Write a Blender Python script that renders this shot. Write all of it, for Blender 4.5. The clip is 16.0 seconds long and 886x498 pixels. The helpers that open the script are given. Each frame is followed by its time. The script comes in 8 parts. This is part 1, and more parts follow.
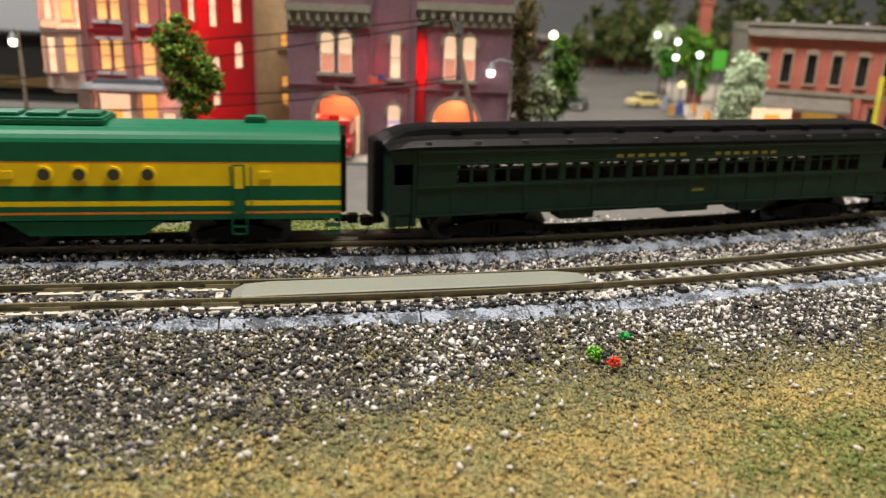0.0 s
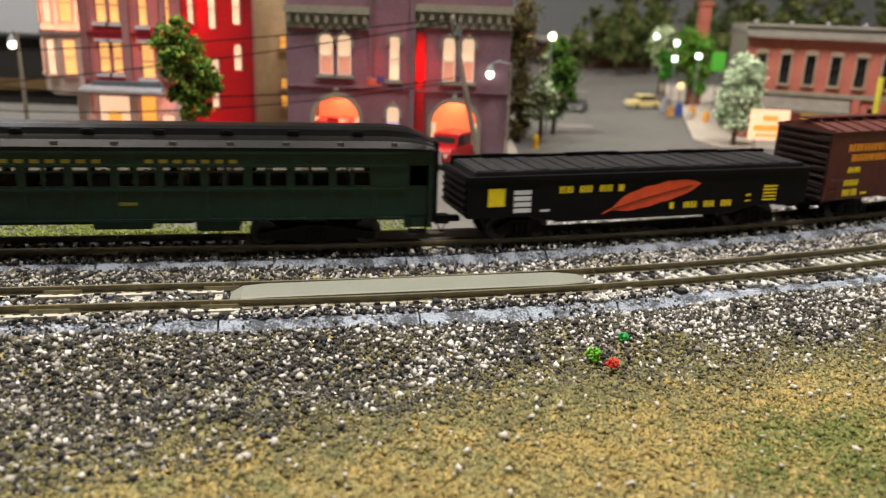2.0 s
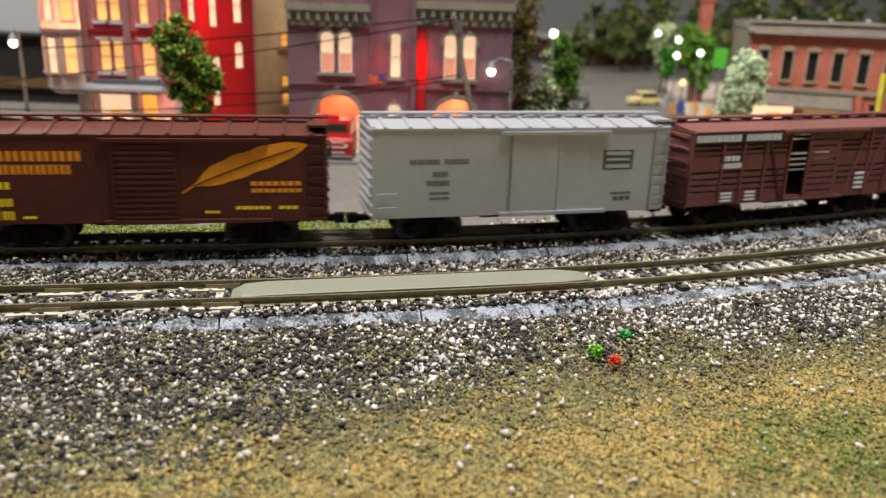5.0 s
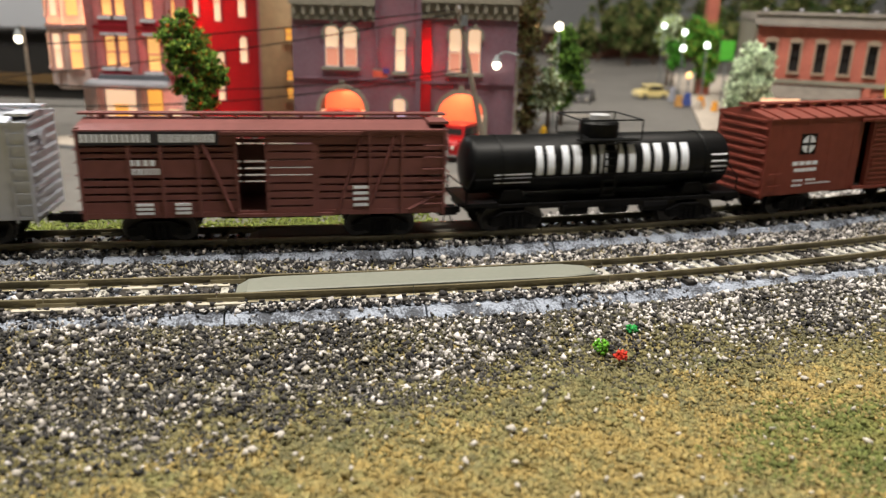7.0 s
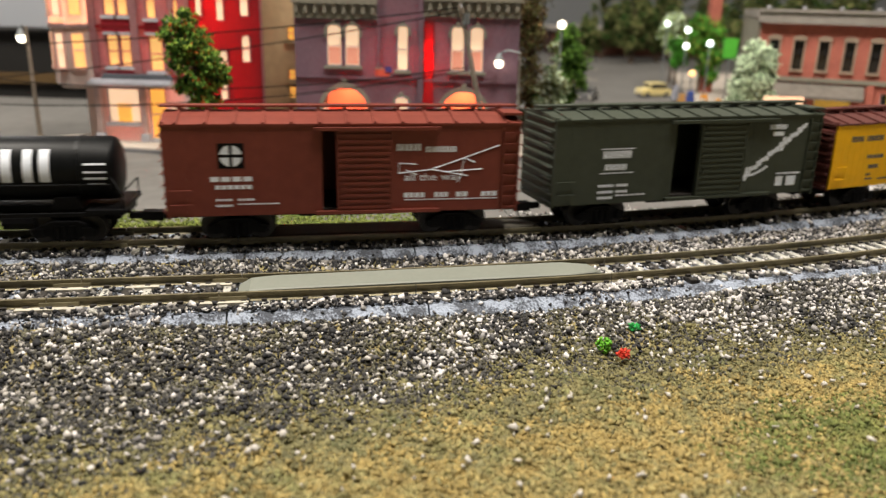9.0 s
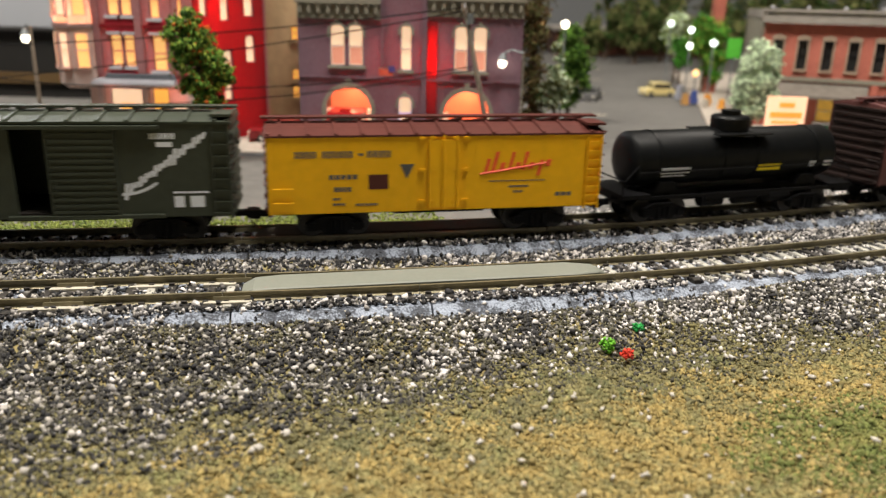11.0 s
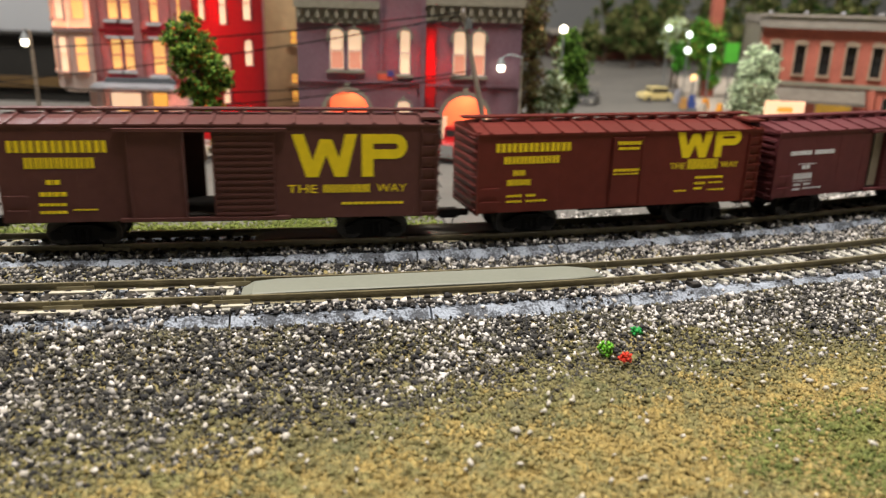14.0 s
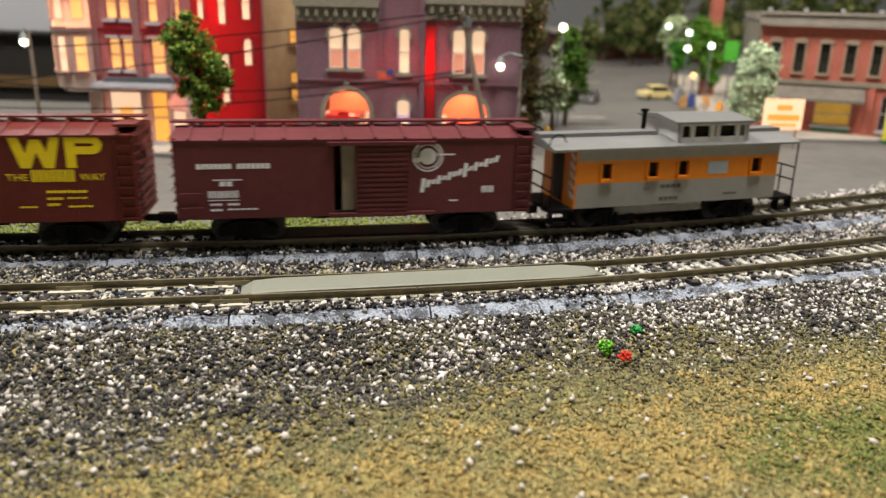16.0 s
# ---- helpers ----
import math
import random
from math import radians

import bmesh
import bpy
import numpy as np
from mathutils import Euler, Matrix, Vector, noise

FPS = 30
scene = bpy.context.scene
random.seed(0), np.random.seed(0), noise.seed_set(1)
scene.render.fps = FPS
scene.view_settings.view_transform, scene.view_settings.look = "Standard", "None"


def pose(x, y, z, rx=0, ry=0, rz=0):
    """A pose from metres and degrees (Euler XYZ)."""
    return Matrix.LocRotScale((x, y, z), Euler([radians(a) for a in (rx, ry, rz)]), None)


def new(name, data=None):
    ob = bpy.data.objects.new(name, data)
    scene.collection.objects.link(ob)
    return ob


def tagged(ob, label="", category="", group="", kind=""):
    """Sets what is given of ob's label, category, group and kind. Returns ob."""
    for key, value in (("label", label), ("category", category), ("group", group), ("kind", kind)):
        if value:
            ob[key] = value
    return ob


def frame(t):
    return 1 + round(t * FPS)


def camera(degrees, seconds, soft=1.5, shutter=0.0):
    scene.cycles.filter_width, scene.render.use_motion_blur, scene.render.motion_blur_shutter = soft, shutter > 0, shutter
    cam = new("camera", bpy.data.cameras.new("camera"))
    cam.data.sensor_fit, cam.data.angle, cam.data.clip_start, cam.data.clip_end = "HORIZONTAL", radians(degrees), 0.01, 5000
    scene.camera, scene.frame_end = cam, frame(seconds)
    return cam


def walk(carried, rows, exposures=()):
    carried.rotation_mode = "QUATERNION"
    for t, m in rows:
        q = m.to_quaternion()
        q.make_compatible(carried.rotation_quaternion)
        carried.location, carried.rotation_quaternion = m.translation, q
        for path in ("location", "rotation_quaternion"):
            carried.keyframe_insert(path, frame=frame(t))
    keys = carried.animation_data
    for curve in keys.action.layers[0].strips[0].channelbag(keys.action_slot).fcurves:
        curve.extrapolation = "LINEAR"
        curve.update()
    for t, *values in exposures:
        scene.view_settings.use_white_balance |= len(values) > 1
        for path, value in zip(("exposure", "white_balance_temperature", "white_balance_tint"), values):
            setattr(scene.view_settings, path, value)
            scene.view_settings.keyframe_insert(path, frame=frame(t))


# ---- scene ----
# seconds, x, y, z, tilt down, roll, turn to the right
CAMERA_ROWS = [
    (0, -0.00036, 0.00009, 0.09426, 17.270, 2.206, 0.039),
    (0.5, -0.00045, 0.00008, 0.09429, 17.226, 2.220, 0.031),
    (1, -0.00026, -0.00003, 0.09430, 17.176, 2.198, 0.025),
    (1.5, -0.00019, -0.00017, 0.09442, 17.163, 2.155, 0.048),
    (2, -0.00010, -0.00013, 0.09436, 17.157, 2.106, 0.058),
    (2.5, 0.00006, 0.00026, 0.09416, 17.176, 2.076, 0.059),
    (3, 0.00014, 0.00034, 0.09423, 17.222, 2.024, 0.023),
    (3.5, 0.00005, 0.00009, 0.09419, 17.227, 1.983, 0.000),
    (4, 0.00009, 0.00010, 0.09411, 17.218, 1.974, -0.011),
    (6.5, 0.00043, 0.00109, 0.09390, 17.653, 1.725, -0.413),
    (7, 0.00049, 0.00132, 0.09392, 17.763, 1.627, -0.550),
    (7.5, 0.00049, 0.00171, 0.09375, 17.851, 1.568, -0.670),
    (8, 0.00052, 0.00174, 0.09368, 17.887, 1.527, -0.733),
    (8.5, 0.00056, 0.00170, 0.09376, 17.900, 1.485, -0.771),
    (9, 0.00073, 0.00151, 0.09382, 17.868, 1.464, -0.780),
    (11.5, 0.00049, 0.00154, 0.09379, 17.885, 1.449, -1.054),
    (12, 0.00059, 0.00136, 0.09392, 17.870, 1.441, -1.073),
    (12.5, 0.00045, 0.00126, 0.09396, 17.811, 1.481, -1.052),
    (13, 0.00029, 0.00119, 0.09391, 17.742, 1.514, -1.016),
    (13.5, 0.00028, 0.00093, 0.09400, 17.675, 1.528, -0.957),
    (14, 0.00037, 0.00077, 0.09405, 17.593, 1.520, -0.891),
    (14.5, 0.00053, 0.00067, 0.09405, 17.518, 1.515, -0.805),
    (15, 0.00057, 0.00037, 0.09404, 17.483, 1.510, -0.750),
    (15.5, 0.00069, 0.00064, 0.09400, 17.552, 1.443, -0.806),
    (16, 0.00076, 0.00112, 0.09387, 17.670, 1.376, -0.921),
]


def camera_pose(x, y, z, tilt, roll, turn):
    return pose(x, y, z, 90 - tilt, 0, -turn) @ pose(0, 0, 0, 0, 0, roll)


cam = camera(59.79, 16.0, soft=1.35, shutter=0.32)
cam.data.dof.use_dof = True
cam.data.dof.focus_distance = 0.268
cam.data.dof.aperture_fstop = 13.0
walk(cam, [(t, camera_pose(*row)) for t, *row in CAMERA_ROWS], exposures=[(0, 0.0), (16, 0.0)])

# ---- light: a lit room round the layout ----
world = bpy.data.worlds.new("room_air")
scene.world = world
world.use_nodes = True
world.node_tree.nodes["Background"].inputs[0].default_value = (0.75, 0.80, 0.9, 1)
world.node_tree.nodes["Background"].inputs[1].default_value = 0.03


def unseen_room_lamp(x, y, z, sx, sy, watts, colour):
    data = bpy.data.lights.new("unseen_room_lamp", "AREA")
    data.shape, data.size, data.size_y = "RECTANGLE", sx, sy
    data.energy, data.color = watts, colour
    ob = new("unseen_room_lamp", data)
    ob.matrix_basis = pose(x, y, z)
    return ob


unseen_room_lamp(-0.55, 0.33, 1.30, 0.40, 0.28, 27, (1.0, 0.93, 0.83))
unseen_room_lamp(0.27, 0.13, 1.35, 0.36, 0.28, 20.5, (1.0, 0.93, 0.83))
# unseen lamp, added to brighten the back of the town
unseen_room_lamp(0.75, 1.15, 1.45, 0.5, 0.5, 13, (1.0, 0.92, 0.82))
# another added lamp, out of view, lifting the left of the far wall
unseen_room_lamp(-1.9, 3.0, 1.40, 0.6, 0.4, 22, (0.96, 0.97, 1.0))

# ---- materials ----
MATS = {}


def mat(name, col, rough=0.6, metal=0.0, var=0.18, scale=300.0, bump=0.15, col2=None, island=False, emit=0.0,
        emit_col=None, trans=0.0, dist=0.0004, split=0.5, trans_col=None, contrast=0.3, spec=0.4):
    """A painted or mineral surface: two scales of colour change, fine relief."""
    if name in MATS:
        return MATS[name]
    m = bpy.data.materials.new(name)
    m.use_nodes = True
    n, l = m.node_tree.nodes, m.node_tree.links
    b = n["Principled BSDF"]
    b.inputs["Roughness"].default_value = rough
    b.inputs["Metallic"].default_value = metal
    b.inputs["Specular IOR Level"].default_value = spec
    tc = n.new("ShaderNodeTexCoord")
    small, big = n.new("ShaderNodeTexNoise"), n.new("ShaderNodeTexNoise")
    small.inputs["Scale"].default_value, big.inputs["Scale"].default_value = scale, scale / 9
    small.inputs["Detail"].default_value = 4
    for q in (small, big):
        l.new(tc.outputs["Object"], q.inputs["Vector"])
    addm = n.new("ShaderNodeMath")
    addm.operation = "ADD"
    l.new(small.outputs["Fac"], addm.inputs[0])
    l.new(big.outputs["Fac"], addm.inputs[1])
    ramp = n.new("ShaderNodeMapRange")
    ramp.inputs["From Min"].default_value, ramp.inputs["From Max"].default_value = 1 - contrast, 1 + contrast
    l.new(addm.outputs[0], ramp.inputs["Value"])
    mix = n.new("ShaderNodeMix")
    mix.data_type = "RGBA"
    lo = [c * (1 - var) for c in col]
    hi = [min(1, c * (1 + var)) for c in (col2 or col)]
    mix.inputs["A"].default_value, mix.inputs["B"].default_value = (*lo, 1), (*hi, 1)
    out = mix.outputs["Result"]
    if island:
        geo = n.new("ShaderNodeNewGeometry")
        step = n.new("ShaderNodeMapRange")
        step.inputs["From Min"].default_value, step.inputs["From Max"].default_value = split - 0.25, split + 0.25
        l.new(geo.outputs["Random Per Island"], step.inputs["Value"])
        l.new(step.outputs["Result"], mix.inputs["Factor"])
    else:
        l.new(ramp.outputs["Result"], mix.inputs["Factor"])
    l.new(out, b.inputs["Base Color"])
    if bump:
        bp = n.new("ShaderNodeBump")
        bp.inputs["Strength"].default_value, bp.inputs["Distance"].default_value = bump, dist
        l.new(small.outputs["Fac"], bp.inputs["Height"])
        l.new(bp.outputs["Normal"], b.inputs["Normal"])
    if emit:
        b.inputs["Emission Color"].default_value = (*(emit_col or col), 1)
        b.inputs["Emission Strength"].default_value = emit
    if trans:
        tr, ms = n.new("ShaderNodeBsdfTranslucent"), n.new("ShaderNodeMixShader")
        if trans_col:
            tr.inputs["Color"].default_value = (*trans_col, 1)
        else:
            l.new(out, tr.inputs["Color"])
        ms.inputs["Fac"].default_value = trans
        l.new(b.outputs[0], ms.inputs[1])
        l.new(tr.outputs[0], ms.inputs[2])
        l.new(ms.outputs[0], n["Material Output"].inputs["Surface"])
    MATS[name] = m
    return m


def zone_mat(name, cols, scale, rough=0.95, island_var=0.35, bump=0.4, low=0.36, high=0.64):
    """Scenic ground cover: colours blend in patches over the ground, each flake a little different."""
    m = bpy.data.materials.new(name)
    m.use_nodes = True
    n, l = m.node_tree.nodes, m.node_tree.links
    b = n["Principled BSDF"]
    b.inputs["Roughness"].default_value = rough
    tc, noi, fine = n.new("ShaderNodeTexCoord"), n.new("ShaderNodeTexNoise"), n.new("ShaderNodeTexNoise")
    noi.inputs["Scale"].default_value, fine.inputs["Scale"].default_value = scale, 900
    noi.inputs["Detail"].default_value = 6
    noi.inputs["Roughness"].default_value = 0.72
    l.new(tc.outputs["Object"], noi.inputs["Vector"])
    l.new(tc.outputs["Object"], fine.inputs["Vector"])
    cr = n.new("ShaderNodeValToRGB")
    els = cr.color_ramp.elements
    while len(els) < len(cols):
        els.new(0.5)
    for i, c in enumerate(cols):
        els[i].position = low + (high - low) * i / (len(cols) - 1)
        els[i].color = (*c, 1)
    l.new(noi.outputs["Fac"], cr.inputs["Fac"])
    geo, hsv, mr = n.new("ShaderNodeNewGeometry"), n.new("ShaderNodeHueSaturation"), n.new("ShaderNodeMapRange")
    mr.inputs["To Min"].default_value, mr.inputs["To Max"].default_value = 1 - island_var, 1 + island_var
    l.new(geo.outputs["Random Per Island"], mr.inputs["Value"])
    l.new(mr.outputs["Result"], hsv.inputs["Value"])
    l.new(cr.outputs["Color"], hsv.inputs["Color"])
    l.new(hsv.outputs["Color"], b.inputs["Base Color"])
    bp = n.new("ShaderNodeBump")
    bp.inputs["Strength"].default_value, bp.inputs["Distance"].default_value = bump, 0.0005
    l.new(fine.outputs["Fac"], bp.inputs["Height"])
    l.new(bp.outputs["Normal"], b.inputs["Normal"])
    MATS[name] = m
    return m


# ---- mesh helpers ----
def part(name, bm, material, parent=None, label="", smooth=False):
    me = bpy.data.meshes.new(name)
    bm.normal_update()
    bm.to_mesh(me)
    bm.free()
    if smooth:
        me.shade_smooth()
    me.materials.append(material)
    ob = new(name, me)
    if parent is not None:
        ob.parent = parent
    if label:
        tagged(ob, label)
    return ob


def thing(name, label, category, group="", m=None, kind=""):
    ob = tagged(new(name), label, category, group, kind)
    ob.empty_display_size = 0.005
    if m is not None:
        ob.matrix_basis = m
    return ob


def box(bm, x0, x1, y0, y1, z0, z1, bev=0.0, m=None):
    vs = [bm.verts.new((x, y, z)) for x in (x0, x1) for y in (y0, y1) for z in (z0, z1)]
    fs = [bm.faces.new([vs[i] for i in q]) for q in
          ((0, 1, 3, 2), (4, 6, 7, 5), (0, 4, 5, 1), (2, 3, 7, 6), (0, 2, 6, 4), (1, 5, 7, 3))]
    if m is not None:
        bmesh.ops.transform(bm, matrix=m, verts=vs)
    if bev:
        bmesh.ops.bevel(bm, geom=list({e for f in fs for e in f.edges}), offset=bev, segments=2, affect="EDGES")
    return bm


def boxes(*rows, bev=0.0):
    bm = bmesh.new()
    for r in rows:
        box(bm, *r, bev=bev)
    return bm


def rod(bm, a, b, r, seg=8, r2=None, caps=True):
    a, b = Vector(a), Vector(b)
    q = (b - a).to_track_quat("Z", "Y")
    r2 = r if r2 is None else r2
    ra, rb = [], []
    for i in range(seg):
        c, s = math.cos(i * math.tau / seg), math.sin(i * math.tau / seg)
        ra.append(bm.verts.new(a + q @ Vector((r * c, r * s, 0))))
        rb.append(bm.verts.new(b + q @ Vector((r2 * c, r2 * s, 0))))
    for i in range(seg):
        j = (i + 1) % seg
        bm.faces.new((ra[i], ra[j], rb[j], rb[i]))
    if caps:
        bm.faces.new(ra[::-1])
        bm.faces.new(rb)
    return bm


def rods(*rows, r=0.0003, seg=6):
    bm = bmesh.new()
    for a, b in rows:
        rod(bm, a, b, r, seg)
    return bm


def prism(bm, outline, y0, y1):
    """A flat outline in x and z, thick from y0 to y1."""
    a = [bm.verts.new((x, y0, z)) for x, z in outline]
    b = [bm.verts.new((x, y1, z)) for x, z in outline]
    n = len(a)
    bm.faces.new(a)
    bm.faces.new(b[::-1])
    for i in range(n):
        bm.faces.new((a[i], b[i], b[(i + 1) % n], a[(i + 1) % n]))
    return bm


def sweep(bm, sections, close=True, caps=True):
    """Rings of equal length joined one after another."""
    rings = [[bm.verts.new(p) for p in s] for s in sections]
    n = len(rings[0])
    for r0, r1 in zip(rings, rings[1:]):
        for i in range(n if close else n - 1):
            j = (i + 1) % n
            bm.faces.new((r0[i], r0[j], r1[j], r1[i]))
    if caps and close:
        bm.faces.new(rings[0][::-1])
        bm.faces.new(rings[-1])
    return bm


def soup(name, verts, faces, material, parent=None, label=""):
    """Many small solids as one mesh from arrays; faces are triangles."""
    me = bpy.data.meshes.new(name)
    me.vertices.add(len(verts))
    me.vertices.foreach_set("co", np.asarray(verts, np.float32).ravel())
    k = len(faces)
    me.loops.add(3 * k)
    me.loops.foreach_set("vertex_index", np.asarray(faces, np.int32).ravel())
    me.polygons.add(k)
    me.polygons.foreach_set("loop_start", np.arange(0, 3 * k, 3, dtype=np.int32))
    me.update(calc_edges=True)
    me.validate()
    me.materials.append(material)
    ob = new(name, me)
    if parent is not None:
        ob.parent = parent
    if label:
        tagged(ob, label)
    return ob


def base_solid(kind):
    bm = bmesh.new()
    if kind == "stone":
        bmesh.ops.create_icosphere(bm, subdivisions=1, radius=1)
    elif kind == "shard":
        bmesh.ops.create_cube(bm, size=1.25)
        bmesh.ops.triangulate(bm, faces=bm.faces)
    elif kind == "crumb":
        q = [bm.verts.new(p) for p in ((1, 1, 1), (-1, -1, 1), (-1, 1, -1), (1, -1, -1))]
        for f in ((0, 1, 2), (0, 3, 1), (0, 2, 3), (1, 3, 2)):
            bm.faces.new([q[i] for i in f])
        bmesh.ops.recalc_face_normals(bm, faces=bm.faces)
        bm.verts.index_update()
    else:
        for p in ((1, 0, 0), (-1, 0, 0), (0, 1, 0), (0, -1, 0), (0, 0, 1), (0, 0, -1)):
            bm.verts.new(p)
        bm.verts.ensure_lookup_table()
        for a in (0, 1):
            for b in (2, 3):
                for c in (4, 5):
                    bm.faces.new((bm.verts[a], bm.verts[b], bm.verts[c]))
        bmesh.ops.recalc_face_normals(bm, faces=bm.faces)
    v = np.array([p.co for p in bm.verts])
    f = np.array([[p.index for p in q.verts] for q in bm.faces])
    bm.free()
    return v, f


def scatter(name, centres, sizes, material, rng, kind="stone", flat=0.65, rough=0.38, parent=None, label=""):
    v, f = base_solid(kind)
    k = len(centres)
    q = rng.normal(size=(k, 4))
    q /= np.linalg.norm(q, axis=1)[:, None]
    w, x, y, z = q.T
    rot = np.stack([np.stack([1 - 2 * (y * y + z * z), 2 * (x * y - z * w), 2 * (x * z + y * w)], 1),
                    np.stack([2 * (x * y + z * w), 1 - 2 * (x * x + z * z), 2 * (y * z - x * w)], 1),
                    np.stack([2 * (x * z - y * w), 2 * (y * z + x * w), 1 - 2 * (x * x + y * y)], 1)], 1)
    shape = v[None] * (1 + rng.uniform(-rough, rough, (k, len(v), 1))) * np.stack(
        [np.ones(k), rng.uniform(0.6, 1, k), rng.uniform(flat - 0.2, flat + 0.1, k)], 1)[:, None, :]
    pts = np.einsum("kij,kvj->kvi", rot, shape) * np.asarray(sizes)[:, None, None] + centres[:, None, :]
    faces = f[None] + (np.arange(k) * len(v))[:, None, None]
    return soup(name, pts.reshape(-1, 3), faces.reshape(-1, 3), material, parent, label)


# ---- the line of the tracks (rail tops at z = 0) ----
LINE_Y, HEADING, SPACING, TANGENT, RADIUS, CURVE_END = 0.2613, 0.1821, 0.0623, -0.0656, 1.2850, 0.34
GAUGE = 0.0165


def line(s, off=0.0):
    """Place and heading on the line: straight, then a bend away from the viewer, then straight again."""
    a = max(0.0, min(s, CURVE_END) - TANGENT) / RADIUS
    x, y = min(s, TANGENT) + RADIUS * math.sin(a), RADIUS * (1 - math.cos(a))
    if s > CURVE_END:
        x, y = x + (s - CURVE_END) * math.cos(a), y + (s - CURVE_END) * math.sin(a)
    x, y = x - off * math.sin(a), y + off * math.cos(a)
    c, d = math.cos(HEADING), math.sin(HEADING)
    return x * c - y * d, LINE_Y + x * d + y * c, HEADING + a


def line_grid(s, off):
    """The same for arrays, places only."""
    a = np.maximum(0.0, np.minimum(s, CURVE_END) - TANGENT) / RADIUS
    x = np.minimum(s, TANGENT) + RADIUS * np.sin(a) + np.maximum(0, s - CURVE_END) * np.cos(a) - off * np.sin(a)
    y = RADIUS * (1 - np.cos(a)) + np.maximum(0, s - CURVE_END) * np.sin(a) + off * np.cos(a)
    c, d = math.cos(HEADING), math.sin(HEADING)
    return x * c - y * d, LINE_Y + x * d + y * c


GROUND_Z = -0.0125


def ground_z(x, y):
    """Gentle relief of the scenery base."""
    return GROUND_Z + 0.0012 * np.sin(21 * x + 1.3) * np.sin(17 * y) + 0.0006 * np.sin(63 * x) * np.sin(71 * y + 0.5)


def bank_z(off, x, y):
    """Height of the ballast bank against the distance from the front track's middle."""
    d = np.where(off < 0, -off, np.where(off > SPACING, off - SPACING, 0.0))
    rise = np.clip((0.055 - d) / 0.035, 0, 1)
    return ground_z(x, y) + 0.0052 * rise * rise * (3 - 2 * rise)


# ---- ground ----
turf_cols = [(0.17, 0.165, 0.065), (0.23, 0.20, 0.08), (0.34, 0.25, 0.085), (0.27, 0.225, 0.09), (0.19, 0.19, 0.075), (0.31, 0.25, 0.105)]
olive_cols = [(0.085, 0.080, 0.05), (0.14, 0.13, 0.06), (0.20, 0.175, 0.075), (0.12, 0.125, 0.055), (0.17, 0.145, 0.075)]
m_ground = zone_mat("scenery_base", [(0.18, 0.155, 0.07), (0.25, 0.20, 0.085), (0.19, 0.175, 0.075)], 40)
m_turf = zone_mat("ground_foam_turf", turf_cols, 55, island_var=0.30, low=0.30, high=0.72)
m_turf_olive = zone_mat("olive_foam_turf", olive_cols, 75, island_var=0.35, low=0.30, high=0.72)
m_turf_green = zone_mat("green_foam_turf", [(0.095, 0.120, 0.030), (0.135, 0.155, 0.040), (0.21, 0.195, 0.06)], 70, island_var=0.28)
m_ballast = mat("ballast_stone", (0.045, 0.043, 0.045), 0.85, var=0.3, col2=(0.52, 0.495, 0.485), island=True, scale=900, split=0.52)
m_ballast_dark = mat("cinder_ballast", (0.030, 0.030, 0.033), 0.85, var=0.3, col2=(0.46, 0.43, 0.39), island=True, scale=900, split=0.86)
m_dust = zone_mat("cinder_dust", [(0.045, 0.043, 0.042), (0.075, 0.070, 0.055), (0.13, 0.12, 0.065)], 60, island_var=0.5)
m_stray = mat("white_stray_stone", (0.5, 0.47, 0.43), 0.85, var=0.2, scale=900)
m_grass = zone_mat("static_grass", [(0.10, 0.14, 0.02), (0.17, 0.20, 0.04), (0.09, 0.14, 0.025)], 60, island_var=0.4)
rng = np.random.default_rng(7)


def make_ground():
    xs = np.concatenate([np.linspace(-3.2, -0.42, 18), np.linspace(-0.4, 0.5, 160), np.linspace(0.55, 3.2, 18)])
    ys = np.concatenate([np.linspace(-1.6, 0.08, 10), np.linspace(0.1, 0.46, 90), np.linspace(0.5, 4.0, 24)])
    gx, gy = np.meshgrid(xs, ys)
    # distance from the front line, near enough for relief
    c, d = math.cos(HEADING), math.sin(HEADING)
    u, w = gx * c + (gy - LINE_Y) * d, -gx * d + (gy - LINE_Y) * c
    bend = np.maximum(0, u - TANGENT)
    off = w - bend * bend / (2 * RADIUS)
    gz = np.where((gx > -0.42) & (gx < 0.52) & (gy < 0.47), bank_z(off, gx, gy), GROUND_Z)
    v = np.stack([gx, gy, gz], -1).reshape(-1, 3)
    nx, ny = len(xs), len(ys)
    i = (np.arange(ny - 1)[:, None] * nx + np.arange(nx - 1)[None]).ravel()
    f = np.concatenate([np.stack([i, i + 1, i + nx + 1], 1), np.stack([i, i + nx + 1, i + nx], 1)])
    ob = soup("ground", v, f, m_ground)
    return tagged(ob, "brown painted scenery base of a model railway", "ground", kind="structure")


make_ground()


def strip_points(k, s0, s1, o0, o1):
    s, o = rng.uniform(s0, s1, k), rng.uniform(o0, o1, k)
    x, y = line_grid(s, o)
    return s, o, x, y


def noise2(x, y, f, seed=0.0):
    return (np.sin(f * x + seed) * np.sin(f * 1.13 * y + 2 * seed) + np.sin(2.3 * f * x - f * y + seed) * 0.6
            + np.sin(f * 3.1 * y + 1.7 * f * x + 3 * seed) * 0.4) / 2


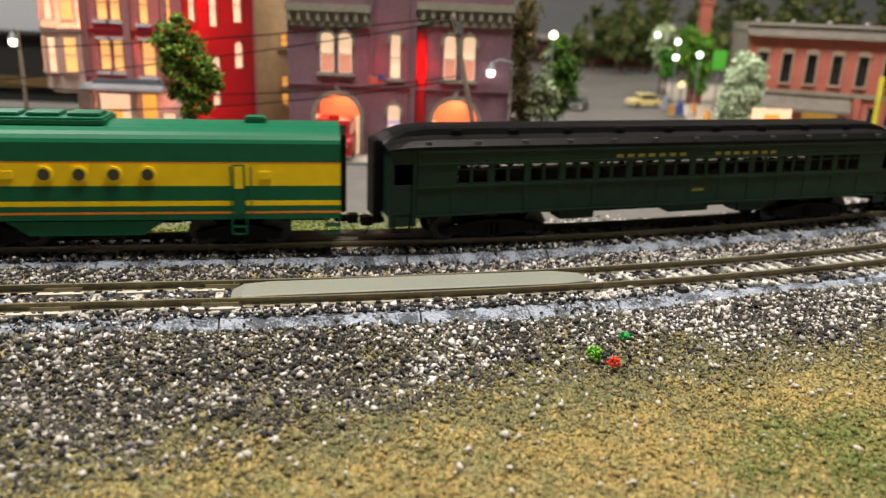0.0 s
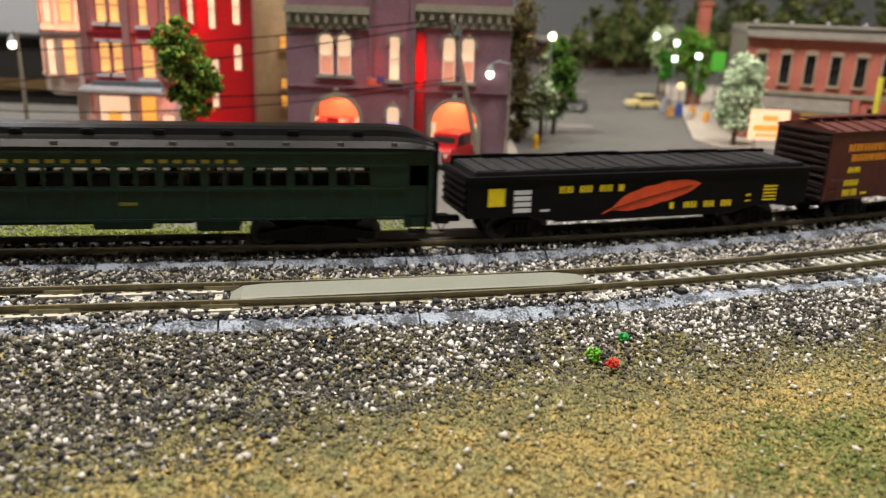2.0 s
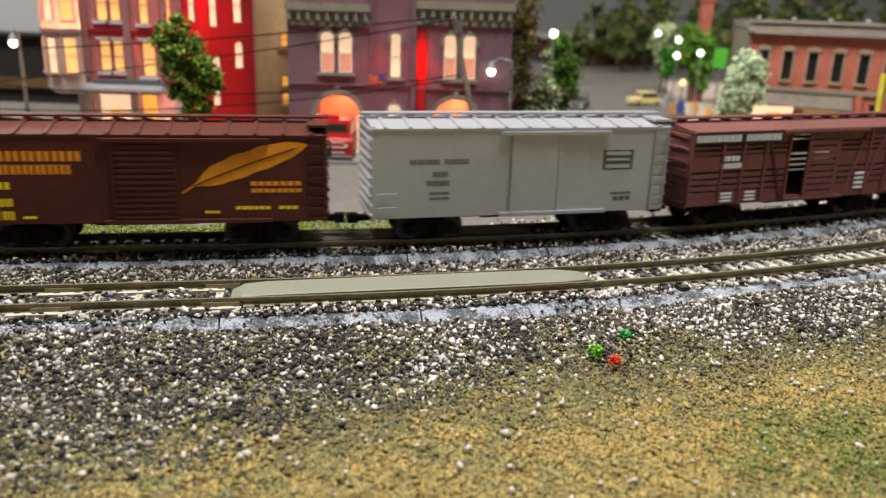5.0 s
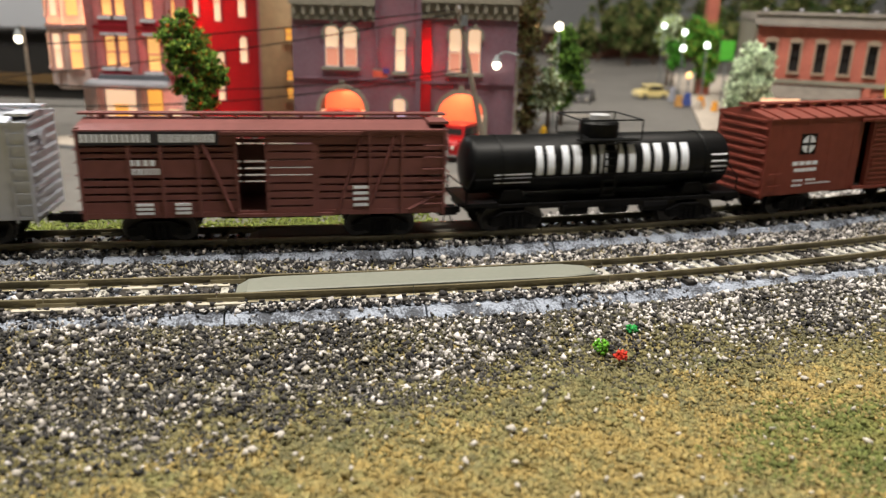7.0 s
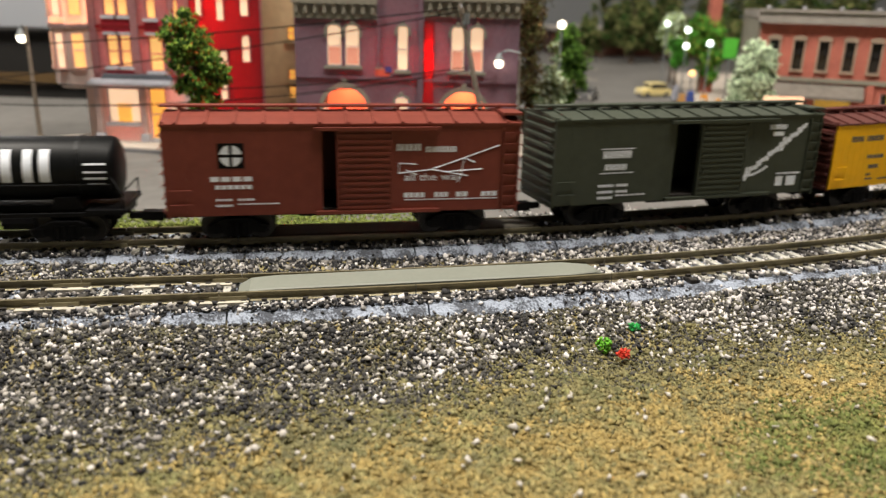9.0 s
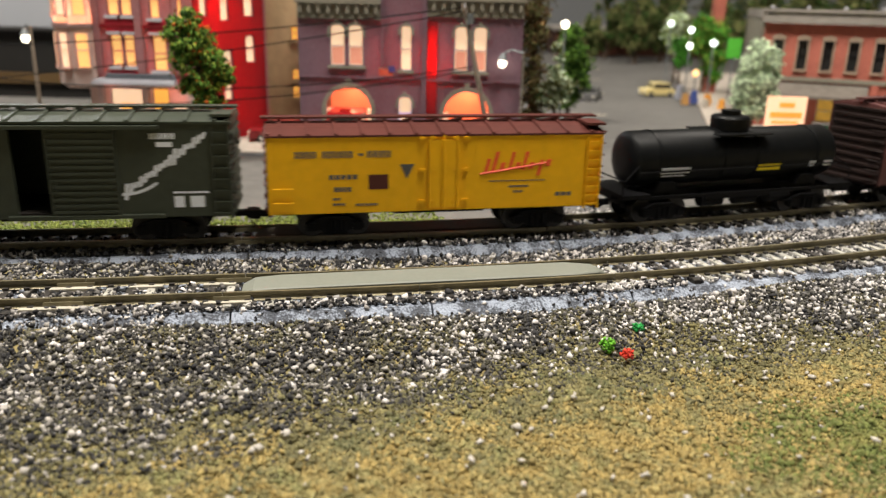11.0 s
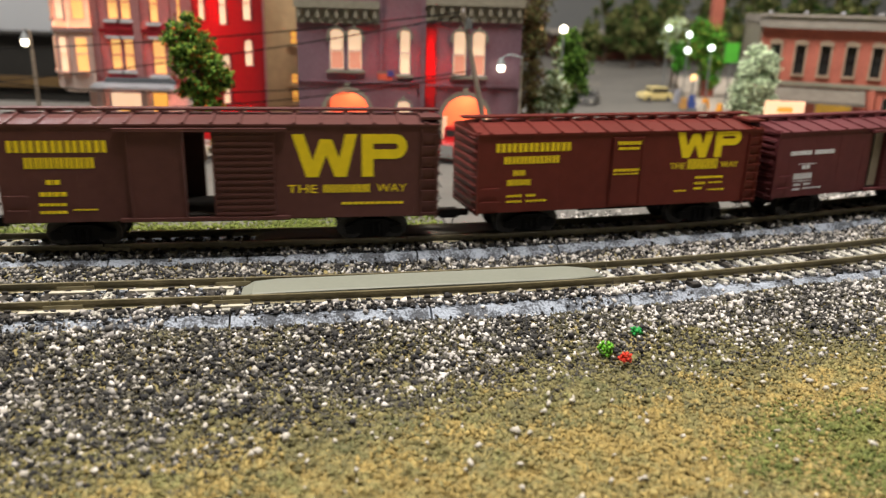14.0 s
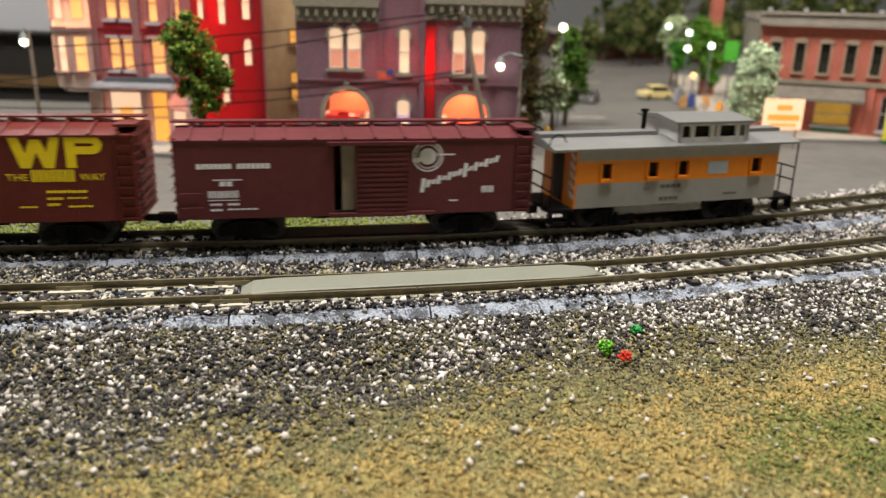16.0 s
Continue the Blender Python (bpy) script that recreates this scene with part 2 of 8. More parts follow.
def make_ballast():
    rows = []
    # front shoulder, between the tracks, behind the rear track
    for k, s0, s1, o0, o1 in ((42000, -0.24, 0.36, -0.098, -0.0165), (12500, -0.34, 0.42, 0.0155, SPACING - 0.0155),
                              (5500, -0.42, 0.5, SPACING + 0.0155, SPACING + 0.032), (3200, 0.06, 0.46, SPACING + 0.028, SPACING + 0.056),
                              (5200, -0.24, 0.36, -0.0070, 0.0070), (3000, -0.3, 0.42, SPACING - 0.0070, SPACING + 0.0070),
                              (5500, -0.24, 0.40, -0.0172, -0.0098), (2500, -0.24, 0.40, 0.0098, 0.0172),
                              (3500, -0.3, 0.42, SPACING - 0.0172, SPACING - 0.0098)):
        rows.append(strip_points(k, s0, s1, o0, o1))
    s, o, x, y = (np.concatenate(q) for q in zip(*rows))
    edge = -0.043 + 0.010 * noise2(x, y, 60) + 0.006 * noise2(x, y, 190, 1.0) - 0.25 * np.clip(0.03 - s, 0, 0.17)
    keep = (o > edge) | (rng.random(len(o)) < np.clip(1 + (o - edge) / 0.022, 0, 1) * 0.45)
    s, o, x, y = s[keep], o[keep], x[keep], y[keep]
    d = np.where(o < 0, -o, np.minimum(o, np.abs(o - SPACING)))
    between = d < 0.0160
    z = np.where(between, -0.0038, np.maximum(np.where(d < 0.0225, -0.0042 - (d - 0.0155) * 0.75, -1), bank_z(o, x, y) + 0.0002))
    # stones thin out over the moulded shoulder
    shoulder = (d > 0.0155) & (d < 0.0198) & ~between
    keep = (~shoulder | (rng.random(len(o)) < np.where((noise2(x, y, 45, 2.0) > 0.72) | ((s < -0.095) & (o < 0)), 0.8, 0.045))) & ~(between & (s > 0.075) & (rng.random(len(o)) < 0.72))
    s, o, x, y, z, d = s[keep], o[keep], x[keep], y[keep], z[keep], d[keep]
    r = np.clip(rng.lognormal(math.log(0.00074), 0.34, len(o)), 0.00036, 0.0015)
    pts = np.stack([x, y, z + rng.uniform(-0.2, 0.9, len(o)) * r], 1)
    dark = rng.random(len(o)) < np.clip(0.48 + 0.42 * noise2(x, y, 52, 4.0) + 0.25 * noise2(x, y, 160, 2.0) - 3.2 * (s - 0.02) - 5 * (o + 0.045) * (o < 0), 0.12, 0.95)
    a = scatter("ballast", pts[~dark], r[~dark], m_ballast, rng, kind="shard", rough=0.42)
    tagged(a, "pale and dark grey crushed ballast stones beside the rails", "ballast", kind="stuff")
    k = 62000
    s, o, x, y = strip_points(k, -0.24, 0.36, -0.115, -0.0195)
    keep = rng.random(k) < np.clip((o + 0.074 + 0.014 * noise2(x, y, 80, 6.0) + 0.24 * np.clip(0.03 - s, 0, 0.17)) / 0.035, 0, 1)
    x, y, o = x[keep], y[keep], o[keep]
    q = rng.uniform(0.0004, 0.0007, len(x))
    dust = scatter("cinder_dust", np.stack([x, y, bank_z(o, x, y) + rng.uniform(0, 1.2, len(x)) * q], 1), q, m_dust, rng, kind="crumb", rough=0.45, flat=0.9)
    tagged(dust, "fine dark cinder dust between the stones", "ballast", kind="stuff")
    k = 6500
    s, o, x, y = strip_points(k, -0.3, 0.42, 0.0185, SPACING - 0.0185)
    q = rng.uniform(0.0003, 0.0007, k)
    dust = scatter("cinder_dust", np.stack([x, y, bank_z(o, x, y) + rng.uniform(0, 1.2, k) * q], 1), q * 1.5, m_ballast_dark, rng, kind="crumb", rough=0.45, flat=0.9)
    tagged(dust, "fine dark cinder dust between the tracks", "ballast", kind="stuff")
    k = 520
    s, o, x, y = strip_points(k, -0.16, 0.26, -0.140, -0.028)
    q = np.clip(rng.lognormal(math.log(0.00072), 0.34, k), 0.0004, 0.0012) * np.where(s < 0.03, 1.15, 1.0)
    stray = scatter("stray_stones", np.stack([x, y, bank_z(o, x, y) + 0.0010 + q * 0.7], 1), q, m_stray, rng, kind="shard", rough=0.42)
    tagged(stray, "stray white stones lying on the turf", "stone", kind="stuff")
    b = scatter("cinder", pts[dark], r[dark] * 0.9, m_ballast_dark, rng, kind="shard", rough=0.42)
    tagged(b, "dark cinder ballast with a few pale stones", "ballast", kind="stuff")


def make_turf():
    k = 330000
    s, o, x, y = strip_points(k, -0.2, 0.34, -0.165, -0.036)
    keep = (y > 0.125) & (rng.random(k) < np.clip((-0.036 - o + 0.016 * noise2(x, y, 70, 5.0) - 0.25 * np.clip(0.02 - s, 0, 0.17)) / 0.040, 0.0, 1))
    x, y, o, s = x[keep], y[keep], o[keep], s[keep]
    r = np.clip(rng.lognormal(math.log(0.00034), 0.38, len(x)), 0.00018, 0.0009)
    tuft = 0.00035 * noise2(x, y, 700, 1.0) + 0.0002 * noise2(x, y, 1600, 2.0) + 0.00045 * noise2(x, y, 300, 5.0)
    pts = np.stack([x, y, bank_z(o, x, y) + 0.0002 + tuft + rng.uniform(0, 0.8, len(x)) * r], 1)
    green = ((x - 0.125) / 0.055) ** 2 + ((y - 0.175) / 0.028) ** 2 + 0.5 * noise2(x, y, 110, 3.0) < rng.uniform(0.0, 1.3, len(x))
    # greyer, darker foam where the turf thins out towards the stones
    olive = ~green & (rng.random(len(x)) < np.clip((o + 0.088 + 0.018 * noise2(x, y, 55, 2.0) + 0.014 * noise2(x, y, 170, 7.0) + 0.20 * np.clip(0.02 - s, 0, 0.17)) / 0.028, 0.05, 1))
    tagged(scatter("olive_turf", pts[olive], r[olive] * 1.1, m_turf_olive, rng, kind="crumb", rough=0.5, flat=0.9), "dull olive ground foam thinning out towards the ballast", "turf", kind="stuff")
    lime = scatter("green_turf", pts[green], r[green], m_turf_green, rng, kind="crumb", rough=0.45, flat=0.9)
    tagged(lime, "dark green patch of ground foam turf", "turf", kind="stuff")
    pts, r = pts[~green & ~olive], r[~green & ~olive]
    tagged(scatter("turf", pts, r, m_turf, rng, kind="crumb", rough=0.45, flat=0.9), "yellow, brown and green ground foam turf", "turf", kind="stuff")
    # grass behind the rear track
    k = 14000
    s, o, x, y = strip_points(k, -0.42, 0.02, SPACING + 0.03, SPACING + 0.075)
    r = rng.uniform(0.0005, 0.0011, k)
    pts = np.stack([x, y, bank_z(o, x, y) + 0.0008 + rng.uniform(0, 2, k) * r], 1)
    tagged(scatter("grass", pts, r, m_grass, rng, kind="flake", rough=0.35), "bright green grass flock behind the rear track", "grass", kind="stuff")


make_ballast()
make_turf()

# ---- tracks ----
m_rail = mat("tarnished_nickel_rail", (0.19, 0.165, 0.10), 0.42, metal=0.4, var=0.2, scale=500, bump=0.05)
m_tie = mat("brown_plastic_sleeper", (0.03, 0.026, 0.022), 0.6, var=0.3, scale=800)
m_tie_grey = mat("weathered_grey_sleeper", (0.36, 0.35, 0.31), 0.75, var=0.3, scale=700)
m_roadbed = mat("blue_grey_moulded_roadbed", (0.12, 0.135, 0.17), 0.65, var=0.4, col2=(0.27, 0.305, 0.375), scale=1300, bump=0.8, dist=0.0008, contrast=0.12)
m_plate = mat("grey_plastic_rerailer", (0.185, 0.195, 0.165), 0.55, var=0.06, scale=500, bump=0.1)


def along(s0, s1, step):
    k = max(1, round((s1 - s0) / step))
    return [s0 + (s1 - s0) * i / k for i in range(k + 1)]


def swept(profile, s0, s1, off, step=0.02):
    """A profile of (across, height) pairs led along the line."""
    secs = []
    for s in along(s0, s1, step):
        secs.append([(*line(s, off + a)[:2], z) for a, z in profile])
    return sweep(bmesh.new(), secs)


def make_track(off, label, joints, reach):
    tr = thing("railway_track", label, "track", "parallel railway tracks")
    lo, hi = reach
    half = GAUGE / 2
    bed = [(-0.0222, -0.0098), (-0.0165, -0.0046), (0.0165, -0.0046), (0.0222, -0.0098)]
    cuts = [lo, *joints, hi]
    for a, b in zip(cuts, cuts[1:]):
        part("roadbed", swept(bed, a + 0.00035, b - 0.00035, off), m_roadbed, tr, "speckled blue-grey moulded roadbed section")
    for sgn in (-1, 1):
        c = sgn * half + sgn * 0.0006
        rail = [(c - 0.00055, 0), (c + 0.00055, 0), (c + 0.00055, -0.0011), (c + 0.00028, -0.0015), (c + 0.00028, -0.0024),
                (c + 0.0011, -0.0029), (c - 0.0011, -0.0029), (c - 0.00028, -0.0024), (c - 0.00028, -0.0015), (c - 0.00055, -0.0011)]
        for a, b in zip([lo, *[j + 0.003 * sgn for j in joints], hi], [*[j + 0.003 * sgn for j in joints], hi]):
            part("rail", swept(rail, a + 0.0002, b - 0.0002, off), m_rail, tr, "tarnished nickel rail")
    mesh = None
    for i, s in enumerate(along(-0.36, 0.46, 0.0067)):
        x, y, h = line(s, off)
        if mesh is None:
            ob = part("sleeper", boxes((-0.0014, 0.0014, -0.0142, 0.0142, -0.0050, -0.0030), bev=0.0002), m_tie, tr)
            mesh = ob.data
            pale = mesh.copy()
            pale.materials[0] = m_tie_grey
        else:
            ob = new("sleeper", pale if rng.random() < (0.5 if s > 0.07 else 0.5 if s < -0.075 else 0.2) else mesh)
            ob.parent = tr
        ob.matrix_basis = pose(x, y, 0, 0, 0, math.degrees(h) + rng.uniform(-1.5, 1.5))
    # small spike blocks along the sleepers beside the rails
    fb = bmesh.new()
    for i, s in enumerate(along(-0.30, 0.44, 0.0067)):
        for c in (-half - 0.002, -half + 0.0022, half - 0.001, half + 0.003):
            x, y, h = line(s, off + c)
            box(fb, -0.0009, 0.0009, -0.0006, 0.0006, -0.0030, -0.0021, m=pose(x, y, 0, 0, 0, math.degrees(h)))
    tagged(part("rail_fastening", fb, m_tie, tr), kind="stuff")
    for sgn, s in ((-1, joints[1]), (1, joints[1] - 0.001), (-1, joints[0] + 0.001), (1, joints[0])):
        c = sgn * half + sgn * 0.0006
        part("rail_joiner", swept([(c - 0.0016, -0.0026), (c + 0.0016, -0.0026), (c + 0.0012, -0.0012), (c - 0.0012, -0.0012)], s - 0.006, s + 0.006, off, 0.004), m_rail, tr, "metal rail joiner")
    return tr


front = make_track(0.0, "front track with tarnished rails on speckled grey roadbed", [-0.1297, -0.0762, -0.0107, 0.0618, 0.30], (-2.6, 2.9))
rear = make_track(SPACING, "rear track with tarnished rails on grey roadbed", [-0.1284, -0.0755, -0.0046, 0.06, 0.30], (-2.6, 2.9))


def rerailer(off):
    s0, s1 = -0.0737, 0.0590
    secs = []
    for s, w, z in ((s0, 0.0050, -0.0022), (s0 + 0.004, 0.0064, -0.0004), (s0 + 0.012, 0.0069, 0.0001), (s1 - 0.014, 0.0069, 0.0001), (s1 - 0.004, 0.0045, -0.0004), (s1, 0.0018, -0.0022)):
        secs.append([(*line(s, off + a)[:2], b) for a, b in ((-w, -0.0032), (-w, z - 0.0004), (-w + 0.0006, z), (w - 0.0006, z), (w, z - 0.0004), (w, -0.0032))])
    dense = []
    for a, b in zip(secs, secs[1:]):
        for i in range(4):
            dense.append([tuple(Vector(p).lerp(Vector(q), i / 4)) for p, q in zip(a, b)])
    dense.append(secs[-1])
    return sweep(bmesh.new(), dense)


plate = part("rerailer_plate", rerailer(0.0), m_plate)
tagged(plate, "smooth grey plastic plate between the front rails", "crossing plate")
m_beige = mat("pale_beige_plastic_tie", (0.42, 0.39, 0.32), 0.7, var=0.15, scale=600)
for s0, s1, o in ((-0.1378, -0.1231, 0.0062), (-0.1416, -0.1213, -0.0116), (-0.0874, -0.0765, 0.0062), (-0.0851, -0.0696, -0.0112), (-0.1120, -0.1010, 0.0062)):
    part("joiner_plate", swept([(o - 0.0011, -0.0036), (o + 0.0011, -0.0036), (o + 0.0011, -0.0024), (o - 0.0011, -0.0024)], s0, s1, 0.0, 0.005), m_beige, front, "pale beige plate beside the rail joint")
m_plate2 = mat("brown_plastic_rerailer", (0.085, 0.076, 0.060), 0.75, var=0.12, scale=500, bump=0.1)
plate = part("rerailer_plate", rerailer(SPACING), m_plate2)
tagged(plate, "brown plastic plate between the rear rails", "crossing plate")


def clump(name, x, y, r, col, label):
    """A stray tuft of coloured foam."""
    k = 60
    d = rng.normal(size=(k, 3))
    d = d / np.linalg.norm(d, axis=1)[:, None] * rng.uniform(0.4, 1, (k, 1)) * r
    z = float(bank_z(np.array(-0.04), np.array(x), np.array(y))) + r * 0.9
    ob = scatter(name, d + np.array([x, y, z]), rng.uniform(0.25, 0.4, k) * r, mat(name + "_" + label.split()[0], col, 0.8, var=0.3, scale=1500), rng, kind="flake")
    tagged(ob, label, "foam tuft")


clump("foam_tuft", 0.0622, 0.2400, 0.0020, (0.02, 0.30, 0.06), "green tuft of stray foam on the ballast")
clump("foam_tuft", 0.0497, 0.2262, 0.0026, (0.14, 0.42, 0.03), "lime tuft of stray foam on the ballast")
clump("foam_tuft", 0.0544, 0.2198, 0.0020, (0.70, 0.05, 0.025), "red tuft of stray foam on the turf")
# ---- the train ----
SILL, EAVE, HALF = 0.0114, 0.0455, 0.0168
m_black = mat("black_plastic", (0.0058, 0.0058, 0.0066), 0.5, var=0.25, scale=500, bump=0.06, spec=0.10)
m_wheel = mat("dark_metal_wheel", (0.03, 0.028, 0.026), 0.4, metal=0.6, var=0.3, scale=600)
m_white = mat("white_decal", (0.76, 0.80, 0.88), 0.6, var=0.08)
m_yellow = mat("yellow_decal", (0.92, 0.72, 0.012), 0.55, var=0.08)
m_gold = mat("gold_decal", (0.26, 0.21, 0.02), 0.55, var=0.1)
m_orange = mat("orange_decal", (0.85, 0.32, 0.015), 0.55, var=0.12)
m_red_decal = mat("red_decal", (0.86, 0.10, 0.03), 0.55, var=0.12)
m_brown = mat("mineral_brown_plastic", (0.090, 0.027, 0.022), 0.48, var=0.14, scale=260, bump=0.08, spec=0.2)
m_dark_end = mat("dark_brown_end_paint", (0.022, 0.014, 0.013), 0.5, var=0.2, scale=260, bump=0.08, spec=0.15)
m_tuscan = mat("tuscan_plastic", (0.125, 0.024, 0.020), 0.4, var=0.12, scale=260, bump=0.08, spec=0.2)
m_dull_brown = mat("dull_brown_plastic", (0.105, 0.042, 0.040), 0.45, var=0.12, scale=260, bump=0.08, spec=0.2)
m_oxide = mat("oxide_red_plastic", (0.175, 0.042, 0.030), 0.45, var=0.12, scale=260, bump=0.08, spec=0.2)
m_maroon = mat("maroon_plastic", (0.115, 0.030, 0.036), 0.45, var=0.12, scale=260, bump=0.08, spec=0.2)
m_green_grey = mat("grey_green_plastic", (0.048, 0.056, 0.042), 0.45, var=0.12, scale=260, bump=0.08, spec=0.2)
m_silver = mat("silver_paint", (0.43, 0.455, 0.52), 0.34, metal=0.35, var=0.06, scale=300, bump=0.05)
m_reefer = mat("reefer_yellow_plastic", (0.88, 0.47, 0.010), 0.4, var=0.07, scale=260, bump=0.06, spec=0.2)
m_coach = mat("coach_green_plastic", (0.011, 0.030, 0.0215), 0.33, var=0.2, scale=260, bump=0.08, spec=0.16)
m_loco_green = mat("engine_green_paint", (0.005, 0.112, 0.055), 0.40, var=0.08, scale=260, bump=0.04, spec=0.22)
m_loco_yellow = mat("engine_yellow_paint", (0.92, 0.64, 0.010), 0.38, var=0.07, scale=260, bump=0.04, spec=0.2)
m_cab_orange = mat("caboose_orange_paint", (0.72, 0.22, 0.010), 0.45, var=0.08, scale=260, bump=0.05)
m_cab_grey = mat("caboose_grey_paint", (0.30, 0.30, 0.29), 0.45, metal=0.1, var=0.07, scale=260, bump=0.05)
# near-black carries the shade inside the cars; seats and end door share it
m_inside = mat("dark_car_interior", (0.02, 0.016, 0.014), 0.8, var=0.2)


def truck(parent, x, wheels=2, base=0.0180, r=0.0054):
    tk = part("truck", boxes((x - base / 2 - 0.004, x + base / 2 + 0.004, -0.0014, 0.0014, 0.0045, 0.0085), bev=0.0004), m_black, parent, "black sprung truck")
    for sgn in (-1, 1):
        y = sgn * 0.0125
        bm = bmesh.new()
        b = base / 2
        prism(bm, [(x - b - 0.0028, 0.0062), (x - b - 0.0028, 0.0038), (x - b + 0.003, 0.0036), (x - 0.0045, 0.0020), (x + 0.0045, 0.0020),
                   (x + b - 0.003, 0.0036), (x + b + 0.0028, 0.0038), (x + b + 0.0028, 0.0062), (x + 0.005, 0.0092), (x - 0.005, 0.0092)], y - 0.001, y + 0.001)
        for i in range(3):
            rod(bm, (x - 0.0026 + 0.0026 * i, y + sgn * 0.0011, 0.0028), (x - 0.0026 + 0.0026 * i, y + sgn * 0.0011, 0.0078), 0.0011, 6)
        for q in (-b, b):
            box(bm, x + q - 0.0019, x + q + 0.0019, min(y, y + sgn * 0.0018), max(y, y + sgn * 0.0018), 0.0034, 0.0068)
        part("side_frame", bm, m_black, tk)
    xs = [x - base / 2 + base * i / (wheels - 1) for i in range(wheels)]
    for wx in xs:
        bm = bmesh.new()
        for sgn in (-1, 1):
            rod(bm, (wx, sgn * 0.0068, r), (wx, sgn * 0.0094, r), r, 20)
            rod(bm, (wx, sgn * 0.0066, r), (wx, sgn * 0.0073, r), r + 0.0006, 20)
        rod(bm, (wx, -0.0115, r), (wx, 0.0115, r), 0.001, 8)
        part("wheelset", bm, m_wheel, tk, "dark metal wheelset")


def coupler(parent, x, sgn, reach=0.0075):
    bm = boxes((min(x, x + sgn * reach), max(x, x + sgn * reach), -0.0016, 0.0016, 0.0068, 0.0092), bev=0.0003)
    box(bm, *sorted((x + sgn * (reach - 0.002), x + sgn * (reach + 0.0025))), -0.0030, 0.0016, 0.0064, 0.0100)
    rod(bm, (x + sgn * (reach - 0.001), -0.0005, 0.0066), (x + sgn * (reach + 0.001), -0.003, 0.0030), 0.0003, 5)
    part("coupler", bm, m_black, parent, "black knuckle coupler")


def running_gear(car, L, inset=0.026, wheels=2, base=0.0180, sill=SILL, r=0.0054):
    half = L / 2
    part("underframe", boxes((-half + 0.004, half - 0.004, -0.005, 0.005, sill - 0.0035, sill + 0.0005),
                             (-half * 0.28, half * 0.28, -0.0125, 0.0125, sill - 0.002, sill + 0.0004)), m_black, car, "black underframe")
    for sgn in (-1, 1):
        truck(car, sgn * (half - inset), wheels, base, r)
        coupler(car, sgn * (half - 0.002), sgn)


def bars(parent, material, rows, y=-HALF, name="lettering", label=""):
    """Lettering and marks as plain raised bars: x0, x1, z0, z1."""
    bm = bmesh.new()
    for x0, x1, z0, z1 in rows:
        box(bm, x0, x1, y - 0.00014, y + 0.0003, z0, z1)
    return tagged(part(name, bm, material, parent, label), kind="stuff" if len(rows) > 1 else "")


def word(x0, x1, z0, z1, letters, gap=0.22):
    """A name as a row of letter-sized bars."""
    p, h = (x1 - x0) / letters, z1 - z0
    if letters < 2 or p < 0.0016 or h < 0.0022:
        return [(x0 + i * p, x0 + (i + 1 - gap) * p, z0, z1) for i in range(letters)]
    out = []
    for i in range(letters):
        a = x0 + i * p
        out += [(a, a + 0.33 * p, z0, z1), (a + 0.48 * p, a + 0.81 * p, z0, z1)]
    return out


def words(parent, material, text, x0, x1, z0, y=-HALF, height=None, slant=0.0):
    """Readable words in the built-in face, laid on a side."""
    cu = bpy.data.curves.new("lettering", "FONT")
    cu.body, cu.extrude, cu.size = text, 0.0001, 1.0
    tmp = new("lettering", cu)
    dg = bpy.context.evaluated_depsgraph_get()
    me = bpy.data.meshes.new_from_object(tmp.evaluated_get(dg))
    bpy.data.objects.remove(tmp)
    bpy.data.curves.remove(cu)
    lo = [min(v.co[i] for v in me.vertices) for i in range(2)]
    hi = [max(v.co[i] for v in me.vertices) for i in range(2)]
    k = (x1 - x0) / (hi[0] - lo[0])
    kz = k if height is None else height / (hi[1] - lo[1])
    for v in me.vertices:
        px, pz = (v.co.x - lo[0]) * k, (v.co.y - lo[1]) * kz
        v.co = (x0 + px, y - 0.0001 + v.co.z * 0.5, z0 + pz + slant * px)
    me.materials.append(material)
    ob = new("lettering", me)
    ob.parent = parent
    return ob


def feather(parent, material, x0, z0, x1, z1, width, y=-HALF):
    """A feather emblem: a curved blade with a quill and a dark spine."""
    n, up, dn, spine = 22, [], [], []
    for i in range(n + 1):
        t = i / n
        px, pz = x0 + (x1 - x0) * t, z0 + (z1 - z0) * (t ** 0.8)
        w = 0.0006 if t < 0.12 else width * (math.sin(math.pi * min(1, (t - 0.12) / 0.88) ** 0.75) ** 0.7) * (1 + 0.07 * math.sin(9 * t) + 0.05 * math.sin(31 * t)) * (0.82 + 0.34 * t) + 0.0003
        nx, nz = -(z1 - z0), (x1 - x0)
        k = math.hypot(nx, nz)
        up.append((px + nx / k * w * 0.62, pz + nz / k * w * 0.62))
        dn.append((px - nx / k * w * 0.5, pz - nz / k * w * 0.5))
        spine.append((px, y - 0.0003, pz))
    bm = bmesh.new()
    sweep(bm, [[(p[0], y - 0.00016, p[1]), (q[0], y - 0.00016, q[1]), (q[0], y + 0.0002, q[1]), (p[0], y + 0.0002, p[1])] for p, q in zip(up, dn)])
    bmesh.ops.recalc_face_normals(bm, faces=bm.faces)
    ob = part("feather_emblem", bm, material, parent, "painted feather emblem")
    bm = bmesh.new()
    for a, b in zip(spine[2:-2], spine[3:-2]):
        rod(bm, a, b, 0.00022, 4)
    part("feather_spine", bm, m_black, ob, "dark spine line of the feather")


